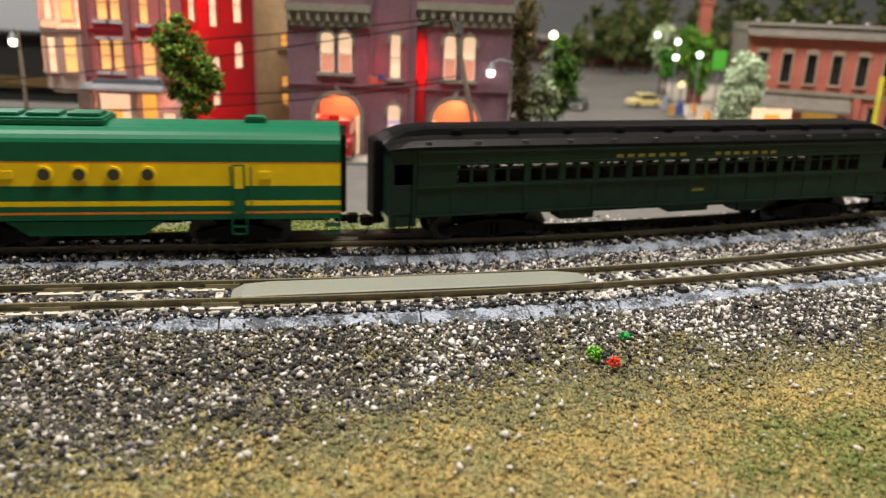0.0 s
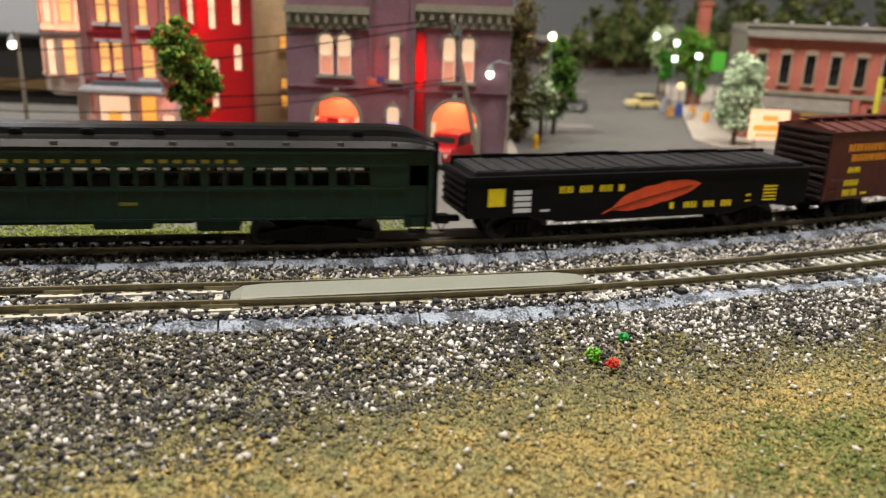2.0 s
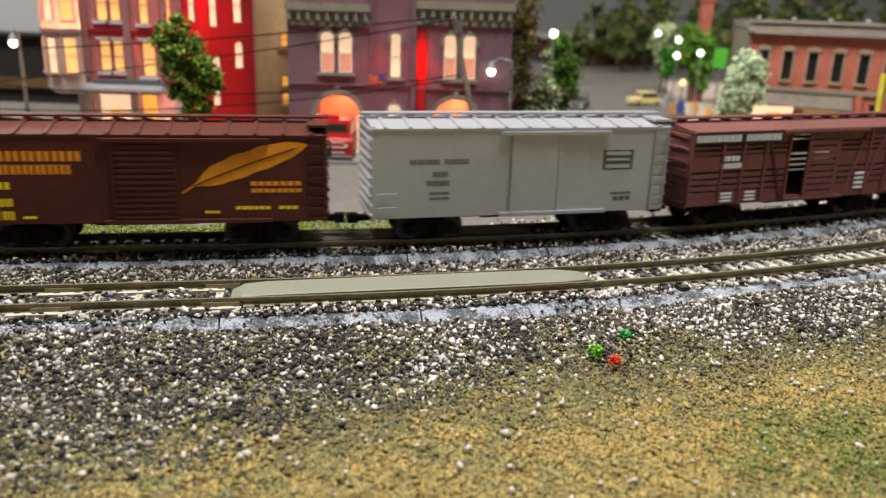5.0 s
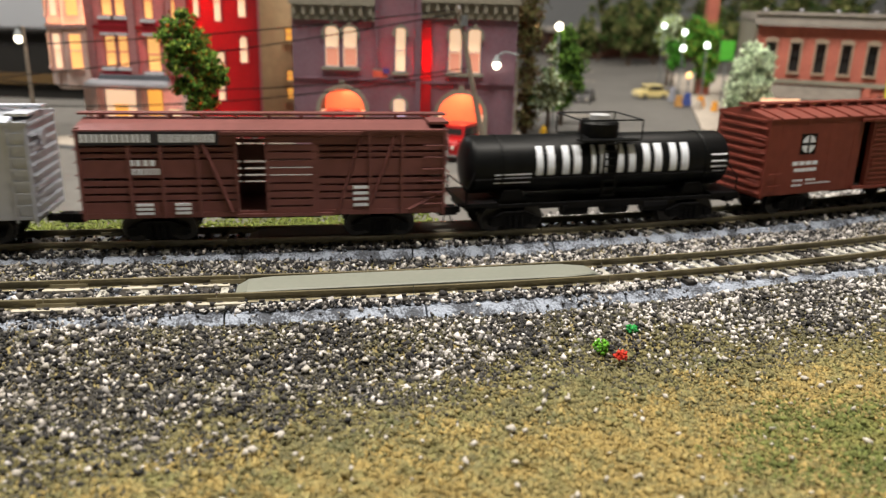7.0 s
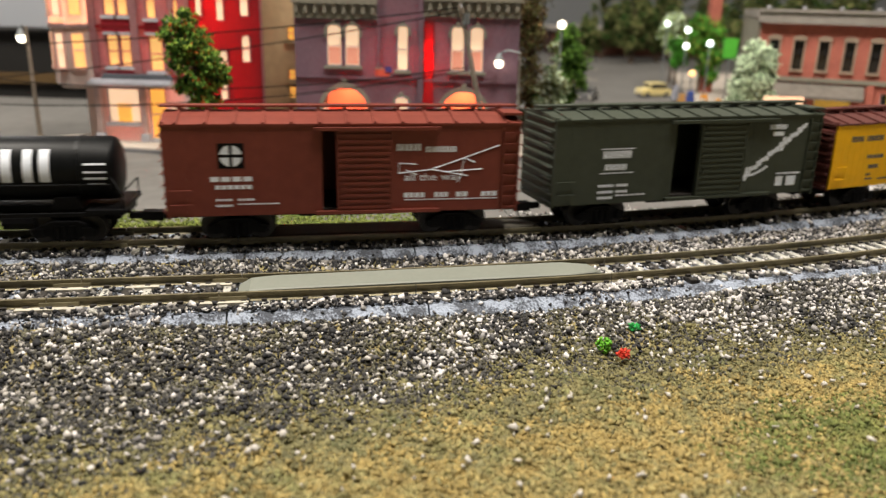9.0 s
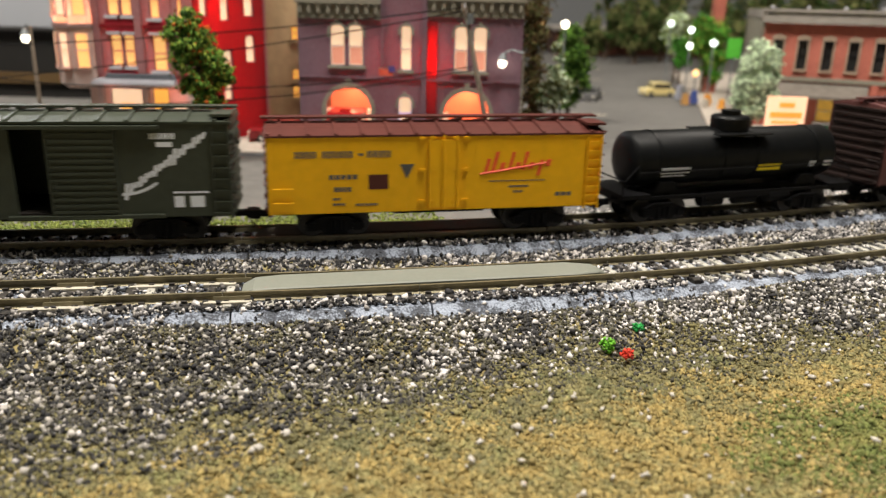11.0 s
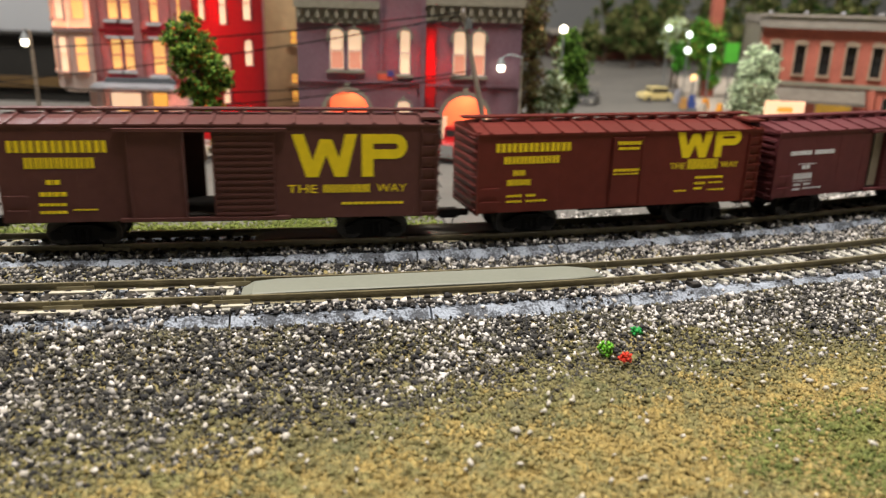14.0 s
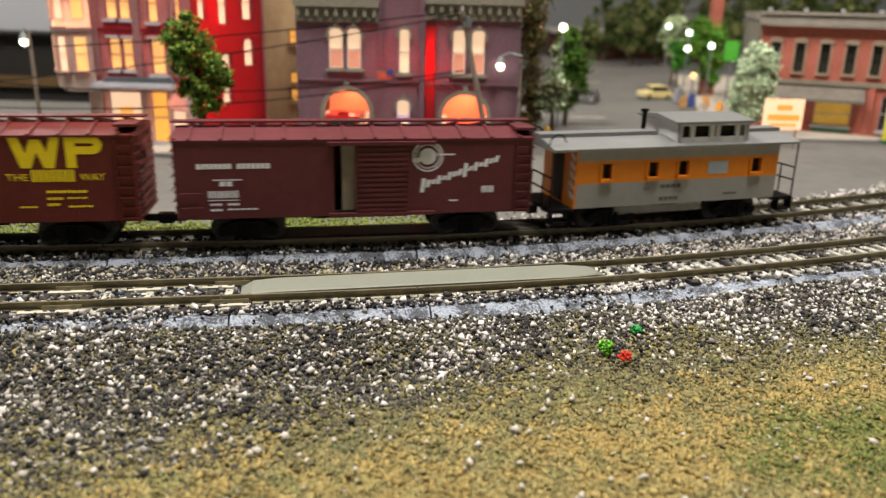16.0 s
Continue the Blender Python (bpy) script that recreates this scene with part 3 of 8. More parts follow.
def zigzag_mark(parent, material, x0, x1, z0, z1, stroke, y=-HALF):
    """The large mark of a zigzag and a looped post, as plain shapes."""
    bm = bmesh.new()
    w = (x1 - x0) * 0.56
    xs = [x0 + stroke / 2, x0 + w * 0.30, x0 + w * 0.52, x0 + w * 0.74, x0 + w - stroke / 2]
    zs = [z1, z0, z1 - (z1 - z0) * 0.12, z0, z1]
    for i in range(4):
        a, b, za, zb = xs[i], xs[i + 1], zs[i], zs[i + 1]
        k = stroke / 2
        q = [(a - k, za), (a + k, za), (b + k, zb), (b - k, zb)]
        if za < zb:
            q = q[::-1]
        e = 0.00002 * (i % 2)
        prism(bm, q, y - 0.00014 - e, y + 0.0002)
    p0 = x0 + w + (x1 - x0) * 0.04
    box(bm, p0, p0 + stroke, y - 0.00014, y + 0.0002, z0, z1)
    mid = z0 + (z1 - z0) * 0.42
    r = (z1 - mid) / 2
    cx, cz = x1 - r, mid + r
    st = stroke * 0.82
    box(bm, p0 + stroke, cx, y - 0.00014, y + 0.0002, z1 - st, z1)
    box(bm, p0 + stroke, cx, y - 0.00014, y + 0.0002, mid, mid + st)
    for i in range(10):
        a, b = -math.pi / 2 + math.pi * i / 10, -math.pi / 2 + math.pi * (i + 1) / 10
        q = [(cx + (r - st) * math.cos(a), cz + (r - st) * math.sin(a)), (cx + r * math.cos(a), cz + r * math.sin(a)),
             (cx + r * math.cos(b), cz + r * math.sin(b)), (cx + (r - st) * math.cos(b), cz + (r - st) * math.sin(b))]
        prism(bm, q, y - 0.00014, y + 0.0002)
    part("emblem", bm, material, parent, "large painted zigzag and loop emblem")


def ladder(parent, material, x0, x1, z0, z1, y, rungs, name="ladder"):
    bm = bmesh.new()
    for x in (x0, x1):
        box(bm, x - 0.0003, x + 0.0003, min(y, y - 0.0009), y, z0, z1)
    for i in range(rungs):
        z = z0 + (z1 - z0) * (i + 0.5) / rungs
        box(bm, x0, x1, y - 0.0010, y - 0.0005, z - 0.0003, z + 0.0003)
    part(name, bm, material, parent)


def wall_with_gap(bm, L, y0, y1, z0, z1, gaps, top):
    """A side with door openings: gaps of (x0, x1); the wall goes on above each from height top."""
    x = -L / 2
    for a, b in gaps:
        box(bm, x, a, y0, y1, z0, z1)
        box(bm, a, b, y0, y1, top, z1)
        x = b
    box(bm, x, L / 2, y0, y1, z0, z1)


def ribbed_door(parent, material, x0, x1, z0, z1, y, ribs=13, label="", gap=None):
    bm = boxes((x0, x1, y - 0.0009, y + 0.0002, z0, z1))
    rib = []
    for i in range(ribs):
        z = z0 + (z1 - z0) * (i + 0.6) / (ribs + 0.4)
        if gap and gap[0] < i < gap[1]:
            continue
        rib.append((x0 + 0.0012, x1 - 0.0012, y - 0.0015, y - 0.0008, z - 0.0006, z + 0.0005))
    for x in (x0, x1 - 0.0008):
        box(bm, x, x + 0.0008, y - 0.0014, y - 0.0008, z0, z1)
    d = part("door", bm, material, parent, label)
    for q in rib:
        part("door_rib", boxes(q), material, d)
    part("door_handle", boxes((x0 + 0.0022, x0 + 0.0028, y - 0.0019, y - 0.0013, z0 + 0.009, z0 + 0.014)), material, d)
    return d


def roof(parent, material, L, half, eave, peak, ribs, walk_mat, board=True):
    bm = bmesh.new()
    prof = [(-half - 0.0005, eave - 0.0008), (-half - 0.0005, eave), (-half * 0.5, eave + (peak - eave) * 0.62), (0, peak), (half * 0.5, eave + (peak - eave) * 0.62), (half + 0.0005, eave), (half + 0.0005, eave - 0.0008)]
    sweep(bm, [[(x, a, b) for a, b in prof] for x in (-L / 2 - 0.0004, L / 2 + 0.0004)])
    rf = part("roof", bm, material, parent)
    for i in range(ribs):
        bm = bmesh.new()
        x = -L / 2 + L * (i + 0.5) / ribs
        up = [(a, b + 0.0007) for a, b in prof[1:-1]]
        lo = [(a, b - 0.0003) for a, b in prof[1:-1]]
        ring = up + lo[::-1]
        sweep(bm, [[(x + q, a, b) for a, b in ring] for q in (-0.0006, 0.0006)])
        part("roof_rib", bm, material, rf)
    if board:
        wk = bmesh.new()
        for i in range(3):
            y = -0.0030 + 0.0021 * i
            box(wk, -L / 2 - 0.002, L / 2 + 0.002, y, y + 0.0018, peak + 0.0013, peak + 0.0020)
        for i in range(ribs or 11):
            x = -L / 2 + L * (i + 0.5) / (ribs or 11)
            box(wk, x - 0.0007, x + 0.0007, -0.003, 0.003, peak - 0.0006, peak + 0.0013)
        part("running_board", wk, walk_mat, rf, "planked roof running board")
        # lateral boards over the ladders
        part("lateral_board", boxes((L / 2 - 0.007, L / 2 + 0.001, -half + 0.001, -0.003, peak - 0.0004, peak + 0.0006)), walk_mat, rf)
    return rf


def car_end(parent, material, L, half, z0, z1, sgn, ribs=10):
    x = sgn * L / 2
    e = part("end_wall", boxes((*sorted((x - sgn * 0.0012, x)), -half, half, z0, z1)), material, parent)
    for i in range(ribs):
        bm = bmesh.new()
        z = z0 + (z1 - z0) * (i + 0.5) / ribs
        secs = [[(x - sgn * 0.0005, y, z - h), (x + sgn * 0.0010 * (h > 0.0005), y, z - h * 0.4), (x + sgn * 0.0010 * (h > 0.0005), y, z + h * 0.4), (x - sgn * 0.0005, y, z + h)]
                for y, h in ((-half + 0.001, 0.0003), (-half + 0.003, 0.0012), (half - 0.003, 0.0012), (half - 0.001, 0.0003))]
        sweep(bm, secs)
        part("end_rib", bm, material, e)
    bm = bmesh.new()
    for i in range(7):
        z = z0 + 0.003 + i * 0.0049
        rod(bm, (x + sgn * 0.0013, -half + 0.0006, z), (x + sgn * 0.0013, -half + 0.008, z), 0.00028, 5)
    part("end_ladder", bm, material, e)
    if sgn > 0:
        bm = bmesh.new()
        rod(bm, (x + 0.0016, -0.006, z1 - 0.008), (x + 0.0024, -0.006, z1 - 0.008), 0.0032, 14)
        part("brake_wheel", bm, material, e)


def boxcar(label, material, L=0.1425, roof_mat=None, gaps=(), doors=(), through_open=False, ends=None, sill=SILL, eave=EAVE, track=None, ribs=13, plate=None, seams=9, board=True, rise=0.0032):
    """A box car. gaps: door openings as shares of the length; doors: ribbed or plain leaves."""
    car = thing("boxcar", label, "boxcar", "cars of the freight train")
    car["eave"] = eave
    X = lambda u: FX(L, u)
    g = [(X(a), X(b)) for a, b in gaps]
    top = sill + (eave - sill) * 0.93
    bm = bmesh.new()
    wall_with_gap(bm, L, -HALF, -HALF + 0.0011, sill, eave - 0.0008, g, top)
    body = part("body", bm, material, car)
    bm = bmesh.new()
    wall_with_gap(bm, L, HALF - 0.0011, HALF, sill, eave - 0.0008, [(X(a + 0.02), X(b + 0.10)) for a, b in gaps] if through_open else [], top)
    part("far_side", bm, material, body)
    # floor coloured near-black for the shade seen through an open door
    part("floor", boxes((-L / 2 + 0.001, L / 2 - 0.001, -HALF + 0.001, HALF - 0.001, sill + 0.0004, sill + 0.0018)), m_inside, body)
    for i in range(seams):
        x = ((i + 0.5) / seams - 0.5) * L
        if any(a - 0.002 < x < b + 0.002 for a, b in g) or any(X(d[0]) - 0.002 < x < X(d[1]) + 0.002 for d in doors):
            continue
        part("panel_seam", boxes((x - 0.0003, x + 0.0003, -HALF - 0.00008, -HALF + 0.0003, sill + 0.0008, eave - 0.0015)), material, body)
    for a, b, kind in doors:
        if kind == "ribbed":
            ribbed_door(car, material, X(a), X(b), sill + 0.0012, top, -HALF)
        elif kind == "inner":
            d = part("door", boxes((X(a), X(b), -HALF + 0.0012, -HALF + 0.002, sill + 0.002, top)), plate, car, "pale inner door")
        else:
            d = part("door", boxes((X(a), X(b), -HALF - 0.0008, -HALF + 0.0002, sill + 0.0012, top), (X(a), X(a) + 0.0009, -HALF - 0.0013, -HALF - 0.0006, sill + 0.0012, top), (X(b) - 0.0009, X(b), -HALF - 0.0013, -HALF - 0.0006, sill + 0.0012, top)), material, car)
    if track:
        a, b = X(track[0]), X(track[1])
        for z in (top - 0.0001, sill):
            part("door_track", boxes((a, b, -HALF - 0.0021, -HALF, z, z + 0.0013)), material, body)
    roof(car, roof_mat or material, L, HALF, eave, eave + rise, ribs, roof_mat or material, board)
    for sgn in (-1, 1):
        car_end(car, ends or material, L, HALF - 0.0002, sill - 0.001, eave + 0.0008, sgn)
    ladder(car, material, L / 2 - 0.0068, L / 2 - 0.0008, sill - 0.001, eave - 0.002, -HALF, 8)
    bm = bmesh.new()
    for z in (0.0048, 0.0105):
        rod(bm, (-L / 2 + 0.002, -HALF - 0.0011, sill + z), (-L / 2 + 0.0098, -HALF - 0.0011, sill + z), 0.0003, 5)
    part("grab_irons", bm, material, body)
    running_gear(car, L, sill=sill)
    return car


def FX(car_L, u, skew=0.12):
    """Where a share of the side lies along the car; the marks crowd a little towards the front."""
    return (u - skew * u * (1 - u) - 0.5) * car_L


def marks(car, material, L, rows, sill=SILL, eave=None, y=-HALF, label=""):
    """rows: left, right, bottom, top as shares of the side, and the number of letters."""
    out = []
    hgt = (eave or car["eave"]) - sill
    for a, b, lo, hi, k in rows:
        out += word(FX(L, a), FX(L, b), sill + lo * hgt, sill + hi * hgt, k, 0.2 if k > 1 else 0.0)
    bars(car, material, out, y, label=label)


def engine():
    L = 0.172
    car = thing("locomotive", "green diesel booster engine with yellow bands and portholes", "locomotive")
    h = HALF + 0.0005

    def hull(z0, z1, mt, name, grow=0.0, label=""):
        return part(name, boxes((-L / 2, L / 2, -h - grow, h + grow, z0, z1)), mt, car, label)

    hull(0.0125, 0.0148, m_loco_green, "skirt")
    hull(0.0148, 0.0157, m_cab_orange, "stripe", 0.00008, "thin orange stripe")
    hull(0.0157, 0.0180, m_loco_green, "lower_body")
    hull(0.0180, 0.0200, m_loco_yellow, "stripe", 0.00006, "yellow stripe")
    hull(0.0200, 0.0259, m_loco_green, "body")
    hull(0.0259, 0.0346, m_loco_yellow, "band", 0.00006, "broad yellow band")
    hull(0.0346, 0.0352, m_cab_orange, "stripe", 0.00008, "thin orange stripe")
    hull(0.0352, 0.0424, m_loco_green, "upper_body")
    prof = [(-h, 0.0424), (-h + 0.0006, 0.0438), (-h + 0.0018, 0.0452), (-h + 0.0036, 0.0463), (-h + 0.0062, 0.0473), (-h + 0.0105, 0.0481), (0, 0.0487)]
    prof = prof + [(-p, q) for p, q in prof[-2::-1]]
    rf = part("roof", sweep(bmesh.new(), [[(x, a, b) for a, b in prof] for x in (-L / 2, L / 2)]), m_loco_green, car, smooth=False)
    e = L / 2
    part("roof_vent_housing", boxes((e - 0.150, e - 0.088, -0.0105, 0.0105, 0.0472, 0.0503), bev=0.0008), m_loco_green, rf)
    bm = bmesh.new()
    for i in range(4):
        box(bm, e - 0.146 + i * 0.0145, e - 0.134 + i * 0.0145, -0.006, 0.006, 0.0503, 0.0516, bev=0.0004)
    part("fan_hatch", bm, m_loco_green, rf)
    part("exhaust_stack", boxes((e - 0.037, e - 0.029, -0.004, 0.004, 0.0478, 0.0507), bev=0.0005), m_loco_green, rf)
    for i in range(4):
        x = e - 0.109 + i * 0.0122
        bm = bmesh.new()
        rod(bm, (x, -h - 0.0011, 0.0305), (x, -h + 0.0002, 0.0305), 0.0031, 20)
        ring = part("porthole_rim", bm, m_loco_yellow, car, "yellow porthole rim")
        bm = bmesh.new()
        rod(bm, (x, -h - 0.0013, 0.0305), (x, -h + 0.0002, 0.0305), 0.0022, 18)
        part("porthole_glass", bm, mat("dark_glass", (0.03, 0.03, 0.03), 0.08, var=0.1, bump=0), ring, "dark porthole glass")
    for x in (e - 0.1225, e - 0.029):
        part("hatch", boxes((x - 0.0025, x + 0.0025, -h - 0.0007, -h + 0.0002, 0.0285, 0.0318), bev=0.0003), m_loco_yellow, car)
    bm = boxes((e - 0.0415, e - 0.0368, -h - 0.0005, -h + 0.0002, 0.0150, 0.0342))
    d = part("side_door", bm, m_loco_green, car, "narrow side door with handrails")
    part("door_panel", boxes((e - 0.0408, e - 0.0375, -h - 0.0007, -h, 0.0249, 0.0335)), m_loco_yellow, d)
    part("handrail", rods(((e - 0.0422, -h - 0.0015, 0.0150), (e - 0.0422, -h - 0.0015, 0.034)), ((e - 0.0345, -h - 0.0015, 0.0150), (e - 0.0345, -h - 0.0015, 0.034))), m_loco_green, d)
    for x0 in (e - 0.0425, e - 0.006):
        bm = boxes((x0, x0 + 0.0006, -h - 0.0004, -h + 0.002, 0.0062, 0.0125), (x0 + 0.0054, x0 + 0.006, -h - 0.0004, -h + 0.002, 0.0062, 0.0125))
        for z in (0.0062, 0.0092):
            box(bm, x0, x0 + 0.006, -h - 0.0004, -h + 0.003, z, z + 0.0006)
        part("step", bm, m_loco_green, car, "green boarding step")
    part("fuel_tank", prism(bmesh.new(), [(e - 0.125, 0.0118), (e - 0.117, 0.0062), (e - 0.076, 0.0062), (e - 0.068, 0.0118)], -h + 0.001, h - 0.001), m_loco_green, car)
    part("end_bellows", boxes((e, e + 0.0028, -0.008, 0.008, 0.0125, 0.0445), bev=0.0006), m_black, car, "black corridor bellows")
    running_gear(car, L, inset=0.040, base=0.028, sill=0.012, r=0.0058)
    return car, L


def coach():
    L = 0.2635
    car = thing("passenger_coach", "dark green heavyweight passenger coach with black roof", "passenger car")
    h = HALF + 0.0004
    z0, z1, zw0, zw1, ze = 0.0128, 0.0408, 0.0258, 0.0338, 0.0408
    vest = 0.0115
    half = L / 2
    body = part("body", boxes((-half, half, -h + 0.0012, h - 0.0012, z0, z0 + 0.0012)), m_coach, car)
    for y in (-h, h - 0.0012):
        part("lower_side", boxes((-half + vest, half - vest, y, y + 0.0012, z0, zw0)), m_coach, body)
        part("letterboard", boxes((-half + vest, half - vest, y, y + 0.0012, zw1, z1)), m_coach, body)
    # posts between the windows, paired
    a, n = -half + vest, 13
    pitch = (L - 2 * vest - 0.028) / n
    posts = [(a, a + 0.014), (half - vest - 0.014, half - vest)]
    for i in range(n):
        x = a + 0.014 + i * pitch
        posts += [(x, x + 0.0030), (x + pitch * 0.52, x + pitch * 0.52 + 0.0012)]
    for p0, p1 in posts:
        for y in (-h, h - 0.0012):
            part("window_post", boxes((p0, p1, y, y + 0.0012, zw0, zw1)), m_coach, body)
    glass = bpy.data.materials.new("coach_window_glass")
    glass.use_nodes = True
    gb = glass.node_tree.nodes["Principled BSDF"]
    gb.inputs["Transmission Weight"].default_value, gb.inputs["Roughness"].default_value, gb.inputs["IOR"].default_value = 1.0, 0.03, 1.1
    gb.inputs["Base Color"].default_value = (0.55, 0.55, 0.5, 1)
    for i in range(n):
        x = a + 0.014 + i * pitch
        for p0, p1 in ((x + 0.0030, x + pitch * 0.52), (x + pitch * 0.52 + 0.0012, x + pitch)):
            w = part("window", boxes((p0, p1, -h + 0.0005, -h + 0.0008, zw0, zw1)), glass, body, "clear window pane")
            part("sash", boxes((p0, p1, -h + 0.0003, -h + 0.0010, zw0, zw0 + 0.0006), (p0, p1, -h + 0.0003, -h + 0.0010, zw1 - 0.0022, zw1 - 0.0016)), m_coach, w)
    for zz0, zz1 in ((zw0 - 0.0012, zw0 - 0.0002), (zw1 + 0.0004, zw1 + 0.0012), (z1 - 0.0016, z1 - 0.0006), (z0, z0 + 0.0008)):
        part("belt_rail", boxes((-half + vest, half - vest, -h - 0.0006, -h, zz0, zz1)), m_coach, body)
    for i in range(n + 1):
        x = a + 0.014 + i * pitch
        part("panel_batten", boxes((x + 0.0004, x + 0.0026, -h - 0.0003, -h + 0.0003, z0 + 0.001, zw0 - 0.0014)), m_coach, body)
    for i in range(n):
        x = a + 0.014 + (i + 0.5) * pitch
        part("seat", boxes((x - 0.002, x - 0.0005, -h + 0.003, h - 0.003, z0 + 0.001, zw0 + 0.0012), (x - 0.001, x + 0.004, -h + 0.003, h - 0.003, z0 + 0.001, z0 + 0.007)), m_inside, body)
    for sgn in (-1, 1):
        x0, x1 = sorted((sgn * (half - vest), sgn * half))
        vb = part("vestibule", boxes((x0, x1, -h + 0.0012, -h + 0.0022, z0 - 0.004, 0.026), (x0, x0 + 0.0018, -h + 0.0004, -h + 0.0022, z0 - 0.004, z1), (x1 - 0.0018, x1, -h + 0.0004, -h + 0.0022, z0 - 0.004, z1),
                                     (x0, x1, -h + 0.0008, -h + 0.0022, 0.0345, z1), (x0, x1, h - 0.002, h, z0, z1)), m_coach, car)
        part("vestibule_step", boxes((x0 + 0.002, x1 - 0.002, -h + 0.0008, -h + 0.004, 0.0062, 0.0072), (x0 + 0.002, x0 + 0.0026, -h + 0.0008, -h + 0.004, 0.0062, z0), (x1 - 0.0026, x1 - 0.002, -h + 0.0008, -h + 0.004, 0.0062, z0)), m_black, vb)
        xe = sgn * half
        part("end_wall", boxes((*sorted((xe, xe - sgn * 0.0012)), -h + 0.0006, h - 0.0006, z0, z1)), m_coach, vb)
        part("diaphragm", boxes((*sorted((xe, xe + sgn * 0.0040)), -0.0062, 0.0062, 0.0105, 0.0425), bev=0.0006), m_black, vb, "black corridor bellows")
    # rounded roof with dropped ends
    base = [(-h - 0.0006, ze - 0.0006), (-h - 0.0004, ze + 0.0012), (-h + 0.0022, ze + 0.0042), (-0.0098, ze + 0.0056), (-0.0088, ze + 0.0086), (-0.0050, ze + 0.0096), (0, ze + 0.0098)]
    base = base + [(-p, q) for p, q in base[-2::-1]]
    secs = []
    for x, k in ((-half - 0.001, 0.30), (-half + 0.003, 0.62), (-half + 0.009, 0.88), (-half + 0.018, 1), (half - 0.018, 1), (half - 0.009, 0.88), (half - 0.003, 0.62), (half + 0.001, 0.30)):
        secs.append([(x, p, ze - 0.0006 + (q - ze + 0.0006) * k * 0.80) for p, q in base])
    rf = part("roof", sweep(bmesh.new(), secs), mat("coach_roof_black", (0.0055, 0.0055, 0.0055), 0.38, var=0.3, scale=300, bump=0.15, spec=0.10), car, "black clerestory roof")
    bm = bmesh.new()
    for i in range(12):
        x = -half + 0.016 + (L - 0.032) * i / 11
        box(bm, x - 0.0012, x + 0.0012, -h + 0.0002, -h + 0.0022, ze + 0.0010, ze + 0.0028)
    part("roof_vents", bm, mat("vent_grey", (0.05, 0.05, 0.05), 0.5), rf, "small roof ventilators")
    for i in range(9):
        x = -half + 0.03 + (L - 0.06) * i / 8
        part("clerestory_vent", boxes((x - 0.0022, x + 0.0022, -0.0108, -0.0088, ze + 0.0044, ze + 0.0064), bev=0.0003), m_black, rf)
    y = -h
    bars(car, m_gold, word(-0.030, 0.0075, 0.0354, 0.0369, 7, 0.42) + word(0.021, 0.057, 0.0354, 0.0369, 7, 0.42) + word(0.010, 0.0175, 0.0190, 0.0203, 4), y, label="gold lettering bars")
    for q0, q1, zq in ((-0.055, -0.038, 0.0085), (0.0, 0.022, 0.0092), (0.038, 0.055, 0.0080)):
        part("equipment_box", boxes((q0, q1, -h + 0.001, -0.006, zq, z0), bev=0.0005), m_coach, car, "dark underfloor equipment box")
    running_gear(car, L, inset=0.047, wheels=3, base=0.042, sill=0.0125)
    return car, L


